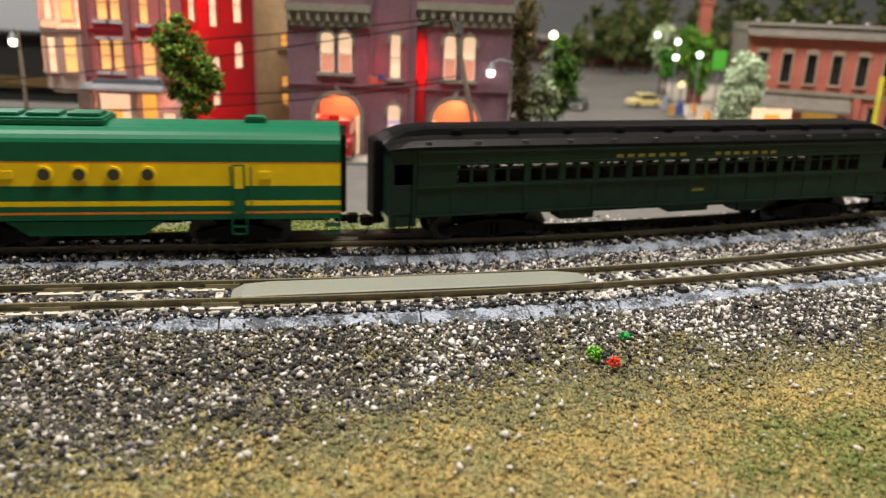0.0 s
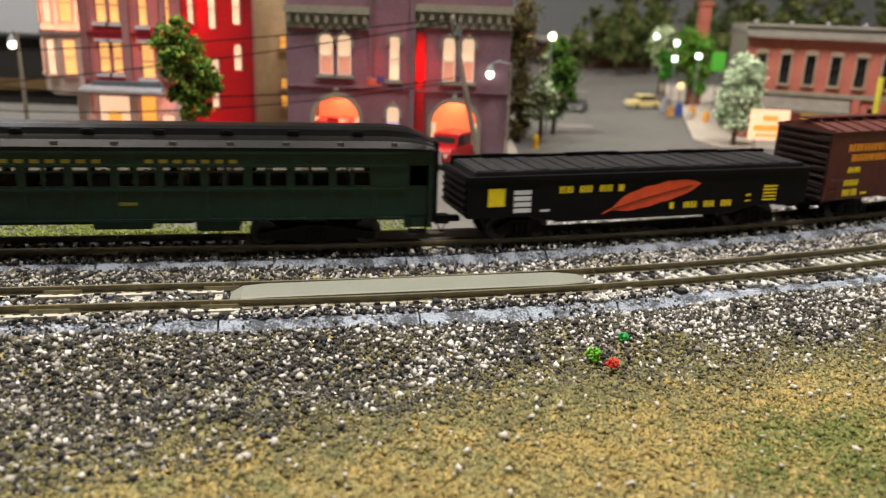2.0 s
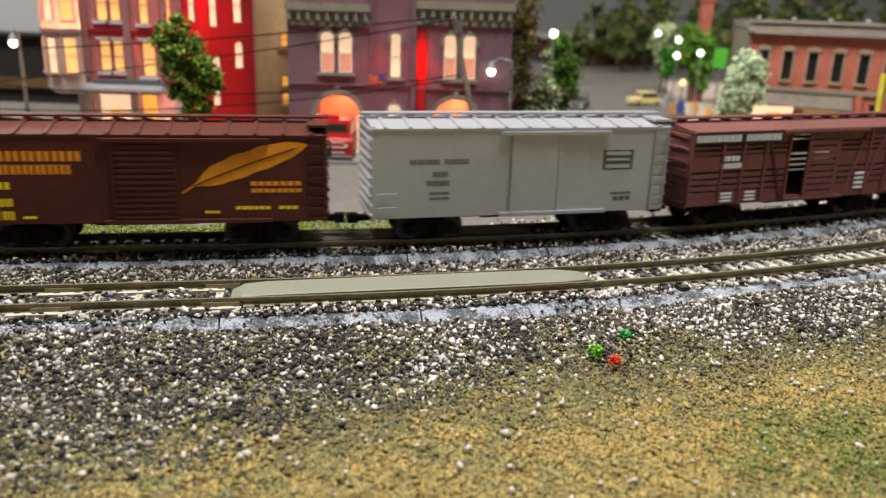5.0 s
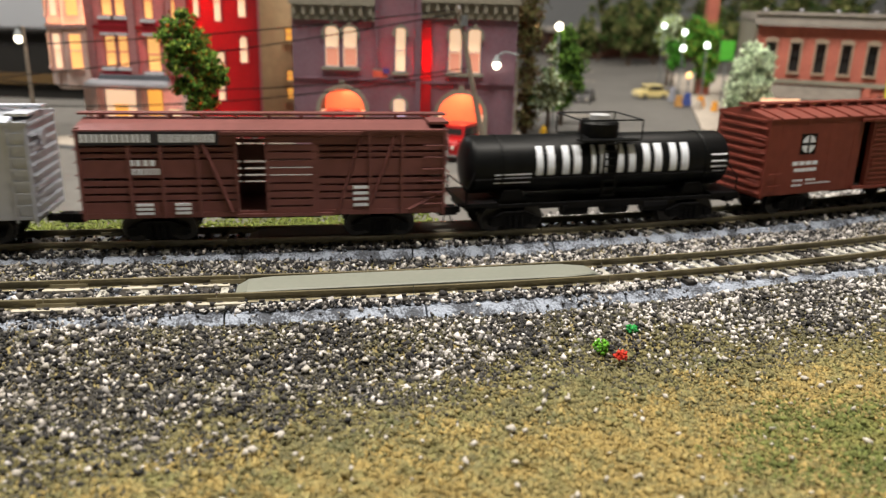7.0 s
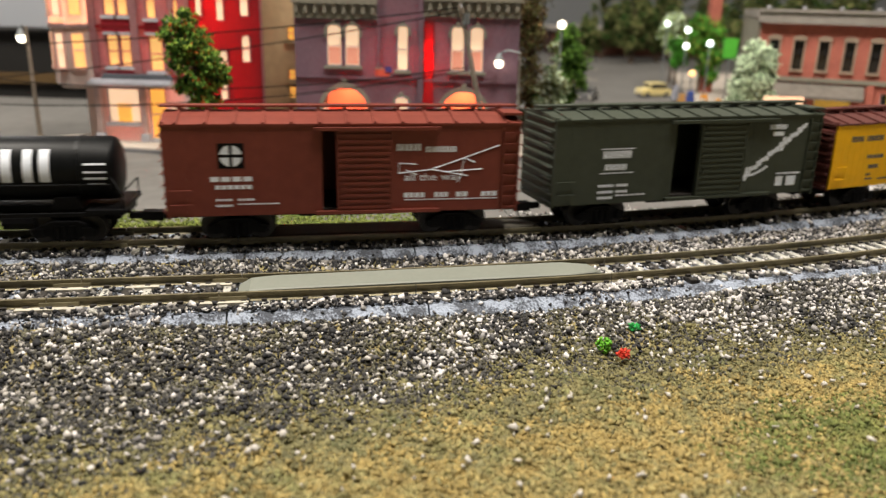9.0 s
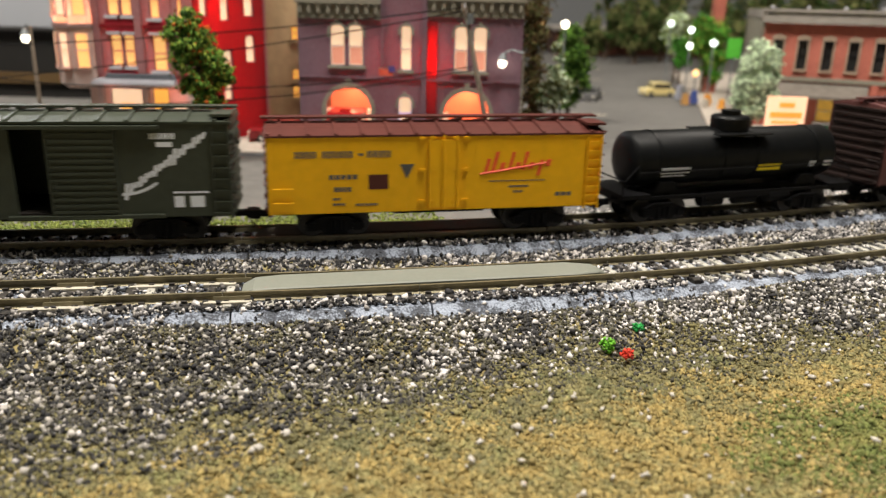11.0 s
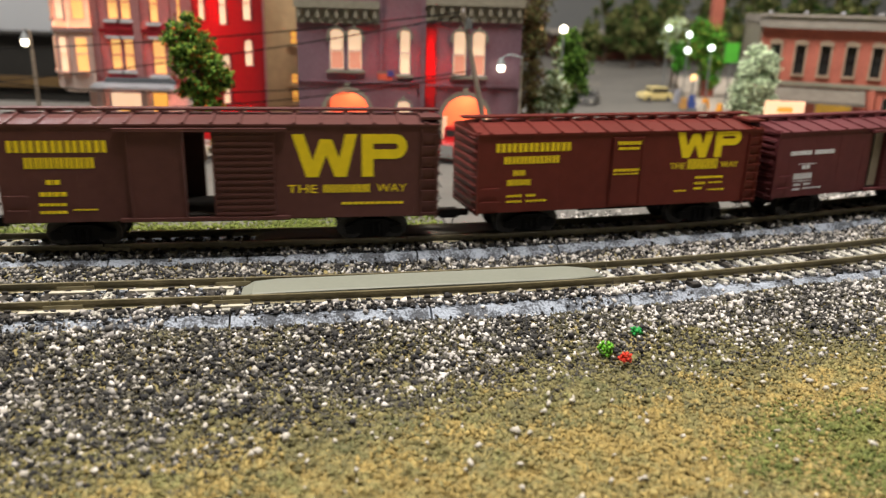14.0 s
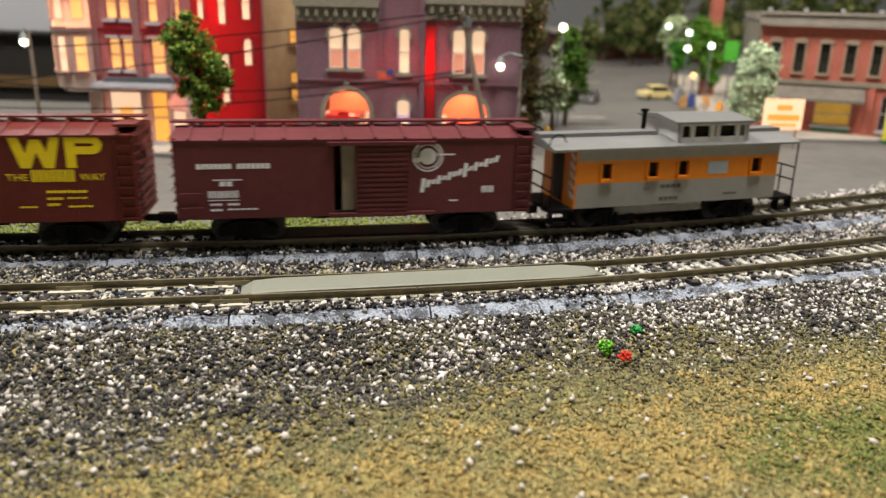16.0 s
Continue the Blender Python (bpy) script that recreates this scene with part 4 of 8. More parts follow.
def gondola():
    L = 0.173
    car = thing("gondola_car", "black gondola car with a dark slab inside and red feather", "gondola")
    zt = 0.0290
    X = lambda u: (u - 0.5) * L
    body = part("floor", boxes((-L / 2, L / 2, -HALF + 0.0012, HALF - 0.0012, 0.0116, 0.0128)), m_black, car)
    for y in (-HALF, HALF - 0.0012):
        part("side", boxes((-L / 2, L / 2, y, y + 0.0012, 0.0117, zt)), m_black, body)
    for x in (-L / 2, L / 2 - 0.0012):
        part("end", boxes((x, x + 0.0012, -HALF + 0.0012, HALF - 0.0012, 0.0116, zt)), m_black, body)
    part("fish_belly_sill", prism(bmesh.new(), [(X(0.16), 0.0118), (X(0.24), 0.0085), (X(0.76), 0.0085), (X(0.84), 0.0118)], -HALF, -HALF + 0.0012), m_black, body)
    bm = boxes((-L / 2 - 0.0005, L / 2 + 0.0005, -HALF - 0.0009, -HALF + 0.0016, zt - 0.0014, zt + 0.0004), (-L / 2 - 0.0005, L / 2 + 0.0005, HALF - 0.0016, HALF + 0.0009, zt - 0.0014, zt + 0.0004),
               (-L / 2 - 0.0009, -L / 2 + 0.0014, -HALF, HALF, zt - 0.0014, zt + 0.0004), (L / 2 - 0.0014, L / 2 + 0.0009, -HALF, HALF, zt - 0.0014, zt + 0.0004))
    part("top_rail", bm, m_black, body)
    for i in range(14):
        x = X((i + 0.5) / 14)
        part("side_stake", boxes((x - 0.0006, x + 0.0006, -HALF - 0.00006, -HALF, 0.0120, zt - 0.0016)), m_black, body)
    bm = bmesh.new()
    for sgn in (-1, 1):
        for i in range(5):
            z = 0.0130 + i * 0.0031
            box(bm, *sorted((sgn * (L / 2 - 0.0002), sgn * (L / 2 + 0.0012))), -HALF + 0.001, HALF - 0.001, z, z + 0.0018, bev=0.0004)
    part("end_ribs", bm, m_black, body)
    # added slab in place of the grey inner far wall of the open car
    m_slab = mat("grey_inside_stand_in", (0.017, 0.017, 0.019), 0.85, var=0.45, scale=240, bump=0.5, spec=0.2)
    bm = boxes((-L / 2 + 0.003, L / 2 - 0.003, -HALF + 0.0014, HALF - 0.0014, 0.024, zt + 0.0022))
    slats = []
    for i in range(24):
        x = X(0.02 + 0.96 * (i + 0.5) / 24)
        slats.append(boxes((x - 0.0031, x + 0.0031, -HALF + 0.002, HALF - 0.002, zt + 0.001, zt + 0.0026 + 0.0002 * math.sin(i * 2.1)), bev=0.0003))
    load = part("load", bm, m_slab, car, "dark grey slatted slab standing in for the inner far wall")
    # raised black strip stands in for the far rim
    bm = bmesh.new()
    for i in range(12):
        x = X(0.012 + 0.976 * i / 12)
        box(bm, x, x + 0.976 * L / 12 - 0.0004, HALF - 0.0034, HALF - 0.0015, zt + 0.0004, zt + 0.0040 + 0.0003 * math.sin(i * 1.7))
    part("far_rim_strip", bm, m_black, load, "black strip standing in for the far rim")
    for sb in slats:
        part("slab_slat", sb, m_slab, load)
    w = []
    for u0, u1, k in ((0.240, 0.280, 2), (0.296, 0.333, 2), (0.352, 0.390, 2), (0.405, 0.425, 1)):
        w += word(X(u0), X(u1), 0.0213, 0.0243, k)
    for u0, u1, k in ((0.562, 0.578, 1), (0.605, 0.648, 2), (0.668, 0.703, 2), (0.722, 0.757, 2)):
        w += word(X(u0), X(u1), 0.0121, 0.0150, k)
    w += [(X(0.050), X(0.094), 0.0165, 0.0243), (X(0.80), X(0.815), 0.0165, 0.0174), (X(0.80), X(0.815), 0.0138, 0.0145)]
    w += [(X(0.855), X(0.90), 0.0140 + i * 0.0016, 0.0147 + i * 0.0016) for i in range(5)]
    bars(car, m_yellow, w, label="yellow lettering bars")
    bars(car, m_white, [(X(0.118), X(0.164), 0.0135 + i * 0.0026, 0.0154 + i * 0.0026) for i in range(4)] + [(X(0.19), X(0.215), 0.0135, 0.0144)], label="white data bars")
    feather(car, m_red_decal, X(0.364), 0.0112, X(0.650), 0.0235, 0.0085)
    running_gear(car, L, inset=0.026, sill=0.0135)
    return car, L


def stock_car():
    L = 0.1395
    car = thing("stock_car", "brown slatted livestock car with dark letter board", "stock car", "cars of the freight train")
    X = lambda u: FX(L, u)
    Z = lambda v: SILL + v * (EAVE - SILL)
    m = mat("faded_brown_plastic", (0.165, 0.064, 0.060), 0.45, var=0.14, scale=260, bump=0.08, spec=0.2)
    body = part("frame", boxes((-L / 2, L / 2, -HALF, -HALF + 0.0016, Z(0), Z(0.06)), (-L / 2, L / 2, -HALF, -HALF + 0.0016, Z(0.93), Z(1.0)),
                               (-L / 2, L / 2, HALF - 0.0016, HALF, Z(0), Z(0.06)), (-L / 2, L / 2, HALF - 0.0016, HALF, Z(0.93), Z(1.0)), (-L / 2, L / 2, -HALF + 0.001, HALF - 0.001, SILL, SILL + 0.0014)), m, car)
    # broad boards below, at mid height and at the top; narrow slats between them
    levels = [(0.06, 0.185), (0.205, 0.265), (0.290, 0.350), (0.375, 0.435), (0.465, 0.665), (0.690, 0.735), (0.760, 0.805), (0.830, 0.925)]
    for a, b in ((0.0, 0.445), (0.65, 1.0)):
        for v0, v1 in levels:
            part("slat", boxes((X(a), X(b), -HALF + 0.0003, -HALF + 0.0011, Z(v0), Z(v1))), m, body)
            part("slat", boxes((X(a), X(b), HALF - 0.0011, HALF - 0.0003, Z(v0), Z(v1))), m, body)
    for v0, v1 in levels:
        part("slat", boxes((X(0.445), X(0.65), HALF - 0.0011, HALF - 0.0003, Z(v0), Z(v1))), m, body)
    for u in (0.005, 0.145, 0.235, 0.335, 0.44, 0.66, 0.80, 0.885, 0.995):
        for y in (-HALF - 0.0006, HALF - 0.0012):
            part("post", boxes((X(u) - 0.0006, X(u) + 0.0006, y, y + 0.0018, Z(0), Z(0.99))), m, body)
    for u0, u1, v0, v1 in ((0.345, 0.425, 0.92, 0.05), (0.715, 0.775, 0.05, 0.92), (0.80, 0.865, 0.10, 0.92), (0.905, 0.985, 0.05, 0.24)):
        bm = bmesh.new()
        rod(bm, (X(u0), -HALF - 0.0002, Z(v0)), (X(u1), -HALF - 0.0002, Z(v1)), 0.0007, 4)
        part("brace", bm, m, body)
    for i in range(6):
        z = Z(0.12 + 0.14 * i)
        part("grab_iron", rods(((X(0.94), -HALF - 0.0010, z), (X(0.992), -HALF - 0.0010, z)), r=0.0003), m, body)
    # sliding slatted door, a dark gap beside it
    d = part("door", boxes((X(0.52), X(0.53), -HALF - 0.001, -HALF, Z(0.02), Z(0.95)), (X(0.645), X(0.655), -HALF - 0.001, -HALF, Z(0.02), Z(0.95))), m, car)
    for i in range(10):
        z = Z(0.04 + 0.091 * i)
        part("slat", boxes((X(0.525), X(0.65), -HALF - 0.0008, -HALF - 0.0001, z, z + 0.0024)), m, d)
    part("door_track", boxes((X(0.40), X(0.78), -HALF - 0.0017, -HALF, Z(0.95), Z(0.985)), (X(0.44), X(0.70), -HALF - 0.0015, -HALF, Z(0), Z(0.035))), m, body)
    part("letter_board", boxes((X(0.01), X(0.395), -HALF - 0.0007, -HALF + 0.0002, Z(0.835), Z(0.985))), mat("dark_letter_board", (0.02, 0.02, 0.03), 0.5), car, "dark blue letter board")
    bars(car, m_white, word(X(0.015), X(0.215), Z(0.865), Z(0.955), 7) + word(X(0.235), X(0.39), Z(0.865), Z(0.955), 7), -HALF - 0.0007, label="white lettering bars")
    bars(car, m_white, word(X(0.145), X(0.225), Z(0.60), Z(0.665), 2) + word(X(0.14), X(0.235), Z(0.50), Z(0.57), 4) + [(X(0.155), X(0.205), Z(0.04 + 0.05 * i), Z(0.07 + 0.05 * i)) for i in range(3)]
         + [(X(0.265), X(0.31), Z(0.04 + 0.05 * i), Z(0.07 + 0.05 * i)) for i in range(3)] + [(X(0.755), X(0.795), Z(0.1 + 0.07 * i), Z(0.135 + 0.07 * i)) for i in range(4)], -HALF - 0.0002, label="white data bars")
    roof(car, m, L, HALF, EAVE, EAVE + 0.0024, 0, m)
    for sgn in (-1, 1):
        car_end(car, m, L, HALF - 0.0002, SILL - 0.001, EAVE + 0.0008, sgn, ribs=6)
    running_gear(car, L)
    return car, L


def tank_car(label, railing, L=0.136, shell=0.465):
    car = thing("tank_car", label, "tank car", "cars of the freight train")
    m_tank = mat("black_tank_paint", (0.0045, 0.005, 0.0055), 0.42, var=0.3, scale=300, bump=0.05, spec=0.14)
    R, zc, tl = 0.0125, 0.0276, L * shell
    secs = []
    for x, k in ((-tl - 0.0022, 0.35), (-tl - 0.0014, 0.75), (-tl, 0.96), (-tl + 0.0012, 1), (tl - 0.0012, 1), (tl, 0.96), (tl + 0.0014, 0.75), (tl + 0.0022, 0.35)):
        secs.append([(x, R * k * math.cos(q * math.tau / 40), zc + R * k * math.sin(q * math.tau / 40)) for q in range(40)])
    tank = part("tank", sweep(bmesh.new(), secs), m_tank, car, smooth=False)
    tank.data.shade_smooth()
    for x in (-tl * 0.8, -0.009, 0.009, tl * 0.8):
        bm = sweep(bmesh.new(), [[(x + q, (R + 0.0003) * math.cos(a * math.tau / 40), zc + (R + 0.0003) * math.sin(a * math.tau / 40)) for a in range(40)] for q in (-0.0006, 0.0006)])
        part("tank_band", bm, m_tank, tank)
    dome = part("dome", sweep(bmesh.new(), [[(r * math.cos(a * math.tau / 28), r * math.sin(a * math.tau / 28), z) for a in range(28)] for r, z in ((0.0088, zc + R - 0.003), (0.0088, zc + R + 0.0048), (0.0080, zc + R + 0.0058), (0.0035, zc + R + 0.0062))]), m_tank, car)
    bm = bmesh.new()
    rod(bm, (0, 0, zc + R + 0.006), (0, 0, zc + R + 0.0083), 0.0045, 18)
    part("dome_cap", bm, mat("pale_grey_dome_cap", (0.45, 0.46, 0.48), 0.5) if railing else m_tank, dome)
    zp = zc + R - 0.0010
    pl = part("platform", boxes((-0.0145, 0.0145, -0.0130, -0.0078, zp - 0.0006, zp), (-0.0145, 0.0145, 0.0078, 0.0130, zp - 0.0006, zp)), m_tank, car)
    if railing:
        rows = []
        for x in (-0.0145, 0.0145):
            for y in (-0.0128, 0.0128):
                rows.append(((x, y, zp), (x, y, zp + 0.0085)))
        for z in (zp + 0.0085,):
            rows += [((-0.0145, -0.0128, z), (0.0145, -0.0128, z)), ((-0.0145, 0.0128, z), (0.0145, 0.0128, z)), ((-0.0145, -0.0128, z), (-0.0145, 0.0128, z)), ((0.0145, -0.0128, z), (0.0145, 0.0128, z))]
        part("railing", rods(*rows, r=0.00035), m_tank, pl, "thin black platform railing")
    if railing:
        ladder(car, m_tank, -0.003, 0.003, SILL + 0.002, zp, -R - 0.0006, 8)
    bm = boxes((-L / 2, L / 2, -0.006, 0.006, 0.0105, 0.0140), (-L / 2, -L / 2 + 0.014, -HALF + 0.001, HALF - 0.001, 0.0125, 0.0142), (L / 2 - 0.014, L / 2, -HALF + 0.001, HALF - 0.001, 0.0125, 0.0142))
    for x in (-tl * 0.72, tl * 0.72):
        prism(bm, [(x - 0.006, 0.014), (x + 0.006, 0.014), (x + 0.004, 0.0185), (x - 0.004, 0.0185)], -0.012, 0.012)
    box(bm, -L / 2 + 0.008, L / 2 - 0.008, -HALF + 0.0012, -HALF + 0.0024, 0.0118, 0.0132)
    part("frame", bm, m_black, car)
    bm = bmesh.new()
    for sgn in (-1, 1):
        x = sgn * (L / 2 - 0.0006)
        for y in (-0.014, 0.014):
            rod(bm, (x, y, 0.0142), (x, y, 0.0205), 0.00035, 5)
        rod(bm, (x, -0.014, 0.0205), (x, 0.014, 0.0205), 0.00035, 5)
        rod(bm, (sgn * tl, -R * 0.96, zc - 0.001), (x, -0.0150, 0.0205), 0.0003, 5)
    rod(bm, (-tl, -R - 0.0008, zc - 0.004), (tl, -R - 0.0008, zc - 0.004), 0.0003, 5)
    part("handrail", bm, m_black, car)
    bm = bmesh.new()
    for u in (0.2, 0.5, 0.8):
        rod(bm, ((u - 0.5) * L * 0.5, -0.009, 0.0085), ((u - 0.5) * L * 0.5 + 0.012, -0.009, 0.0085), 0.003, 10)
    part("brake_gear", bm, m_black, car)
    running_gear(car, L, inset=0.023)
    return car, L, tl, R, zc


def tank_marks(car, material, tl, R, zc, rows, label="", drop=0.0035):
    """Bars wrapped on the tank: x0, x1 as shares of the tank, z0, z1."""
    bm = bmesh.new()
    for a, b, z0, z1 in rows:
        x0, x1 = FX(2 * tl, a), FX(2 * tl, b)
        z0, z1 = z0 - drop, z1 - drop
        k = max(2, round((z1 - z0) / 0.0012))
        rings = []
        for x in (x0, x1):
            ring = []
            for r in (R + 0.0002, R - 0.0004):
                col = []
                for i in range(k + 1):
                    z = z0 + (z1 - z0) * i / k
                    col.append((x, -math.sqrt(max(0, r * r - (z - zc) ** 2)), z))
                ring += col if r > R else col[::-1]
            rings.append(ring)
        sweep(bm, rings)
    part("lettering", bm, material, car, label)


def letter_tank(car, tl, R, zc):
    """The broad white name on the tank, as letter-sized blocks."""
    rows, x, w, z0, z1 = [], 0.245, 0.080, 0.0246, 0.0366
    for i in range(6):
        a = x + i * 0.1035 + (0.006 if i > 2 else 0)
        st = w * 0.32
        zm = (z0 + z1) / 2
        rows += [(a, a + st, z0, z1), (a + w * 0.55, a + w * 0.9, z0, z1)]
    tank_marks(car, m_white, tl, R, zc, rows, "broad white letter blocks", 0.0)


def caboose():
    L = 0.1027
    car = thing("caboose", "silver and orange caboose with rooftop cupola", "caboose")
    X = lambda u: FX(L, u)
    z0, zb, zt, ze = 0.0108, 0.0214, 0.0312, 0.0366
    h = HALF - 0.0008
    body = part("body", boxes((-L / 2, L / 2, -h, h, z0, zb)), m_cab_grey, car)
    bm = bmesh.new()
    wins = [(0.125, 0.175), (0.36, 0.41), (0.51, 0.56), (0.87, 0.915)]
    zw0, zw1 = zb + 0.002, zt - 0.0014
    x = -L / 2
    for a, b in wins:
        box(bm, x, X(a), -h, -h + 0.0012, zb, zt)
        box(bm, X(a), X(b), -h, -h + 0.0012, zb, zw0)
        box(bm, X(a), X(b), -h, -h + 0.0012, zw1, zt)
        x = X(b)
    box(bm, x, L / 2, -h, -h + 0.0012, zb, zt)
    box(bm, -L / 2, L / 2, h - 0.0012, h, zb, zt)
    box(bm, -L / 2, -L / 2 + 0.0012, -h + 0.0012, h - 0.0012, zb, zt)
    box(bm, L / 2 - 0.0012, L / 2, -h + 0.0012, h - 0.0012, zb, zt)
    band = part("band", bm, m_cab_orange, car, "orange window band")
    for a, b in wins:
        part("window_frame", boxes((X(a) - 0.0008, X(a), -h - 0.0008, -h + 0.0006, zw0 - 0.0008, zw1), (X(b), X(b) + 0.0008, -h - 0.0008, -h + 0.0006, zw0 - 0.0008, zw1), (X(a) - 0.0008, X(b) + 0.0008, -h - 0.0014, -h + 0.0006, zw0 - 0.0012, zw0)), m_cab_orange, band)
    # solid dark block in place of the shade behind the windows
    part("interior_shade_block", boxes((-L / 2 + 0.002, L / 2 - 0.002, -h + 0.003, h - 0.003, zb - 0.001, zt)), m_inside, body)
    part("letter_panel", boxes((-L / 2, L / 2, -h, h, zt, ze)), m_cab_grey, body)
    bars(car, mat("pale_blue_grey_decal", (0.36, 0.42, 0.48), 0.6), [(X(0.66), X(0.755), zb + 0.002, zt - 0.002)], -h, "emblem", "pale square emblem")
    bars(car, mat("dark_grey_decal", (0.10, 0.10, 0.10), 0.6), word(X(0.43), X(0.54), 0.0180, 0.0197, 4) + word(X(0.43), X(0.53), 0.0125, 0.0140, 4) + word(X(0.75), X(0.82), 0.0135, 0.0145, 4), -h, label="dark number bars")
    ov = 0.0125
    prof = [(-h - 0.0022, ze - 0.0006), (-h - 0.0022, ze + 0.0004), (-h * 0.5, ze + 0.0028), (0, ze + 0.0035), (h * 0.5, ze + 0.0028), (h + 0.0022, ze + 0.0004), (h + 0.0022, ze - 0.0006)]
    m_cab_roof = mat("caboose_roof_grey", (0.20, 0.205, 0.21), 0.4, metal=0.2, var=0.08)
    rf = part("roof", sweep(bmesh.new(), [[(q, a, b) for a, b in prof] for q in (-L / 2 - ov, L / 2 + ov * 0.75)]), m_cab_roof, car, "silver-grey overhanging roof")
    for q0, q1 in ((-L / 2 - ov, X(0.47)), (X(0.86), L / 2 + ov * 0.7)):
        part("running_board", boxes((q0, q1, -0.004, 0.004, ze + 0.0030, ze + 0.0048)), m_cab_roof, rf)
    ca, cb = X(0.50), X(0.84)
    m_cup = mat("pale_cupola_paint", (0.62, 0.63, 0.66), 0.45, var=0.06)
    zc0, zc1 = ze + 0.001, ze + 0.0098
    bm = boxes((ca, ca + 0.0012, -h + 0.001, h - 0.001, zc0, zc1), (cb - 0.0012, cb, -h + 0.001, h - 0.001, zc0, zc1), (ca, cb, h - 0.0022, h - 0.001, zc0, zc1), (ca, cb, -h + 0.001, -h + 0.0022, zc0, zc0 + 0.0024), (ca, cb, -h + 0.001, -h + 0.0022, zc1 - 0.0014, zc1))
    for u in (0.5, 0.56, 0.655, 0.685, 0.78, 0.825):
        box(bm, X(u), X(u) + 0.0022, -h + 0.001, -h + 0.0022, zc0, zc1)
    cup = part("cupola", bm, m_cup, car, "pale cupola with dark windows")
    # dark filling stands for the shaded inside of the cupola
    part("cupola_shade_block", boxes((ca + 0.002, cb - 0.002, -h + 0.004, h - 0.004, zc0, zc1 - 0.001)), m_inside, cup)
    cp = [(-h - 0.0002, zc1 - 0.0004), (-h - 0.0002, zc1 + 0.0006), (0, zc1 + 0.0026), (h + 0.0002, zc1 + 0.0006), (h + 0.0002, zc1 - 0.0004)]
    part("cupola_roof", sweep(bmesh.new(), [[(q, a, b) for a, b in cp] for q in (ca - 0.0022, cb + 0.0022)]), m_cab_roof, cup)
    bm = bmesh.new()
    rod(bm, (ca - 0.006, 0.004, ze), (ca - 0.006, 0.004, ze + 0.0125), 0.0011, 10)
    rod(bm, (ca - 0.006, 0.004, ze + 0.0125), (ca - 0.006, 0.004, ze + 0.0138), 0.0018, 10)
    part("smokejack", bm, m_black, rf, "black stove chimney")
    for sgn in (-1, 1):
        xe = sgn * L / 2
        pf = part("platform", boxes((*sorted((xe, xe + sgn * 0.0115)), -h, h, z0 - 0.0016, z0)), m_black, car)
        x1 = xe + sgn * 0.0112
        rows = [((x1, y, z0), (x1, y, z0 + 0.0135)) for y in (-h + 0.001, -0.006, 0.006, h - 0.001)] + [((x1, -h + 0.001, z), (x1, h - 0.001, z)) for z in (z0 + 0.0135, z0 + 0.0075)]
        rows += [((x1, -h + 0.001, z0), (x1, -h + 0.001, ze)), ((x1, h - 0.001, z0), (x1, h - 0.001, ze))]
        part("railing", rods(*rows, r=0.0004), m_black, pf)
        part("step", boxes((*sorted((xe + sgn * 0.003, xe + sgn * 0.011)), -h - 0.0005, -h + 0.004, 0.0045, 0.0054), (*sorted((xe + sgn * 0.003, xe + sgn * 0.0036)), -h - 0.0005, -h + 0.004, 0.0045, z0), (*sorted((xe + sgn * 0.0104, xe + sgn * 0.011)), -h - 0.0005, -h + 0.004, 0.0045, z0)), m_black, pf)
    end = part("end_panel", boxes((-L / 2 - 0.0009, -L / 2 - 0.0001, -h, h, z0, ze - 0.001)), m_cab_orange, car, "orange end wall")
    bm = bmesh.new()
    for i in range(5):
        z = z0 + 0.004 + i * 0.0042
        prism(bm, [(-0.0017, z), (0.0017, z + 0.0020), (0.0017, z + 0.0036), (-0.0017, z + 0.0016)], 0, 0.0004)
    bmesh.ops.transform(bm, matrix=Matrix.Translation((-L / 2 - 0.0010, -h + 0.0024, 0)) @ Matrix.Rotation(math.pi / 2, 4, "Z"), verts=bm.verts)
    part("warning_stripes", bm, m_white, end, "white slanted warning stripes")
    part("end_door", boxes((-L / 2 - 0.0014, -L / 2 - 0.0008, -0.004, 0.004, z0 + 0.001, ze - 0.004)), m_inside, end)
    bm = bmesh.new()
    for y in (-0.013, 0.009):
        for i in range(8):
            a, b = math.pi * 0.9 * i / 8, math.pi * 0.9 * (i + 1) / 8
            rod(bm, (-L / 2 - ov + 0.004 - 0.004 * math.cos(a), y, ze + 0.001 + 0.005 * math.sin(a)), (-L / 2 - ov + 0.004 - 0.004 * math.cos(b), y, ze + 0.001 + 0.005 * math.sin(b)), 0.0003, 5)
    part("roof_grab", bm, m_black, rf)
    part("tool_box", boxes((X(0.22), X(0.66), -h + 0.002, -0.002, 0.0065, z0)), mat("underframe_grey", (0.30, 0.29, 0.27), 0.6), car, "pale grey underfloor box")
    running_gear(car, L, inset=0.019, sill=z0)
    return car, L


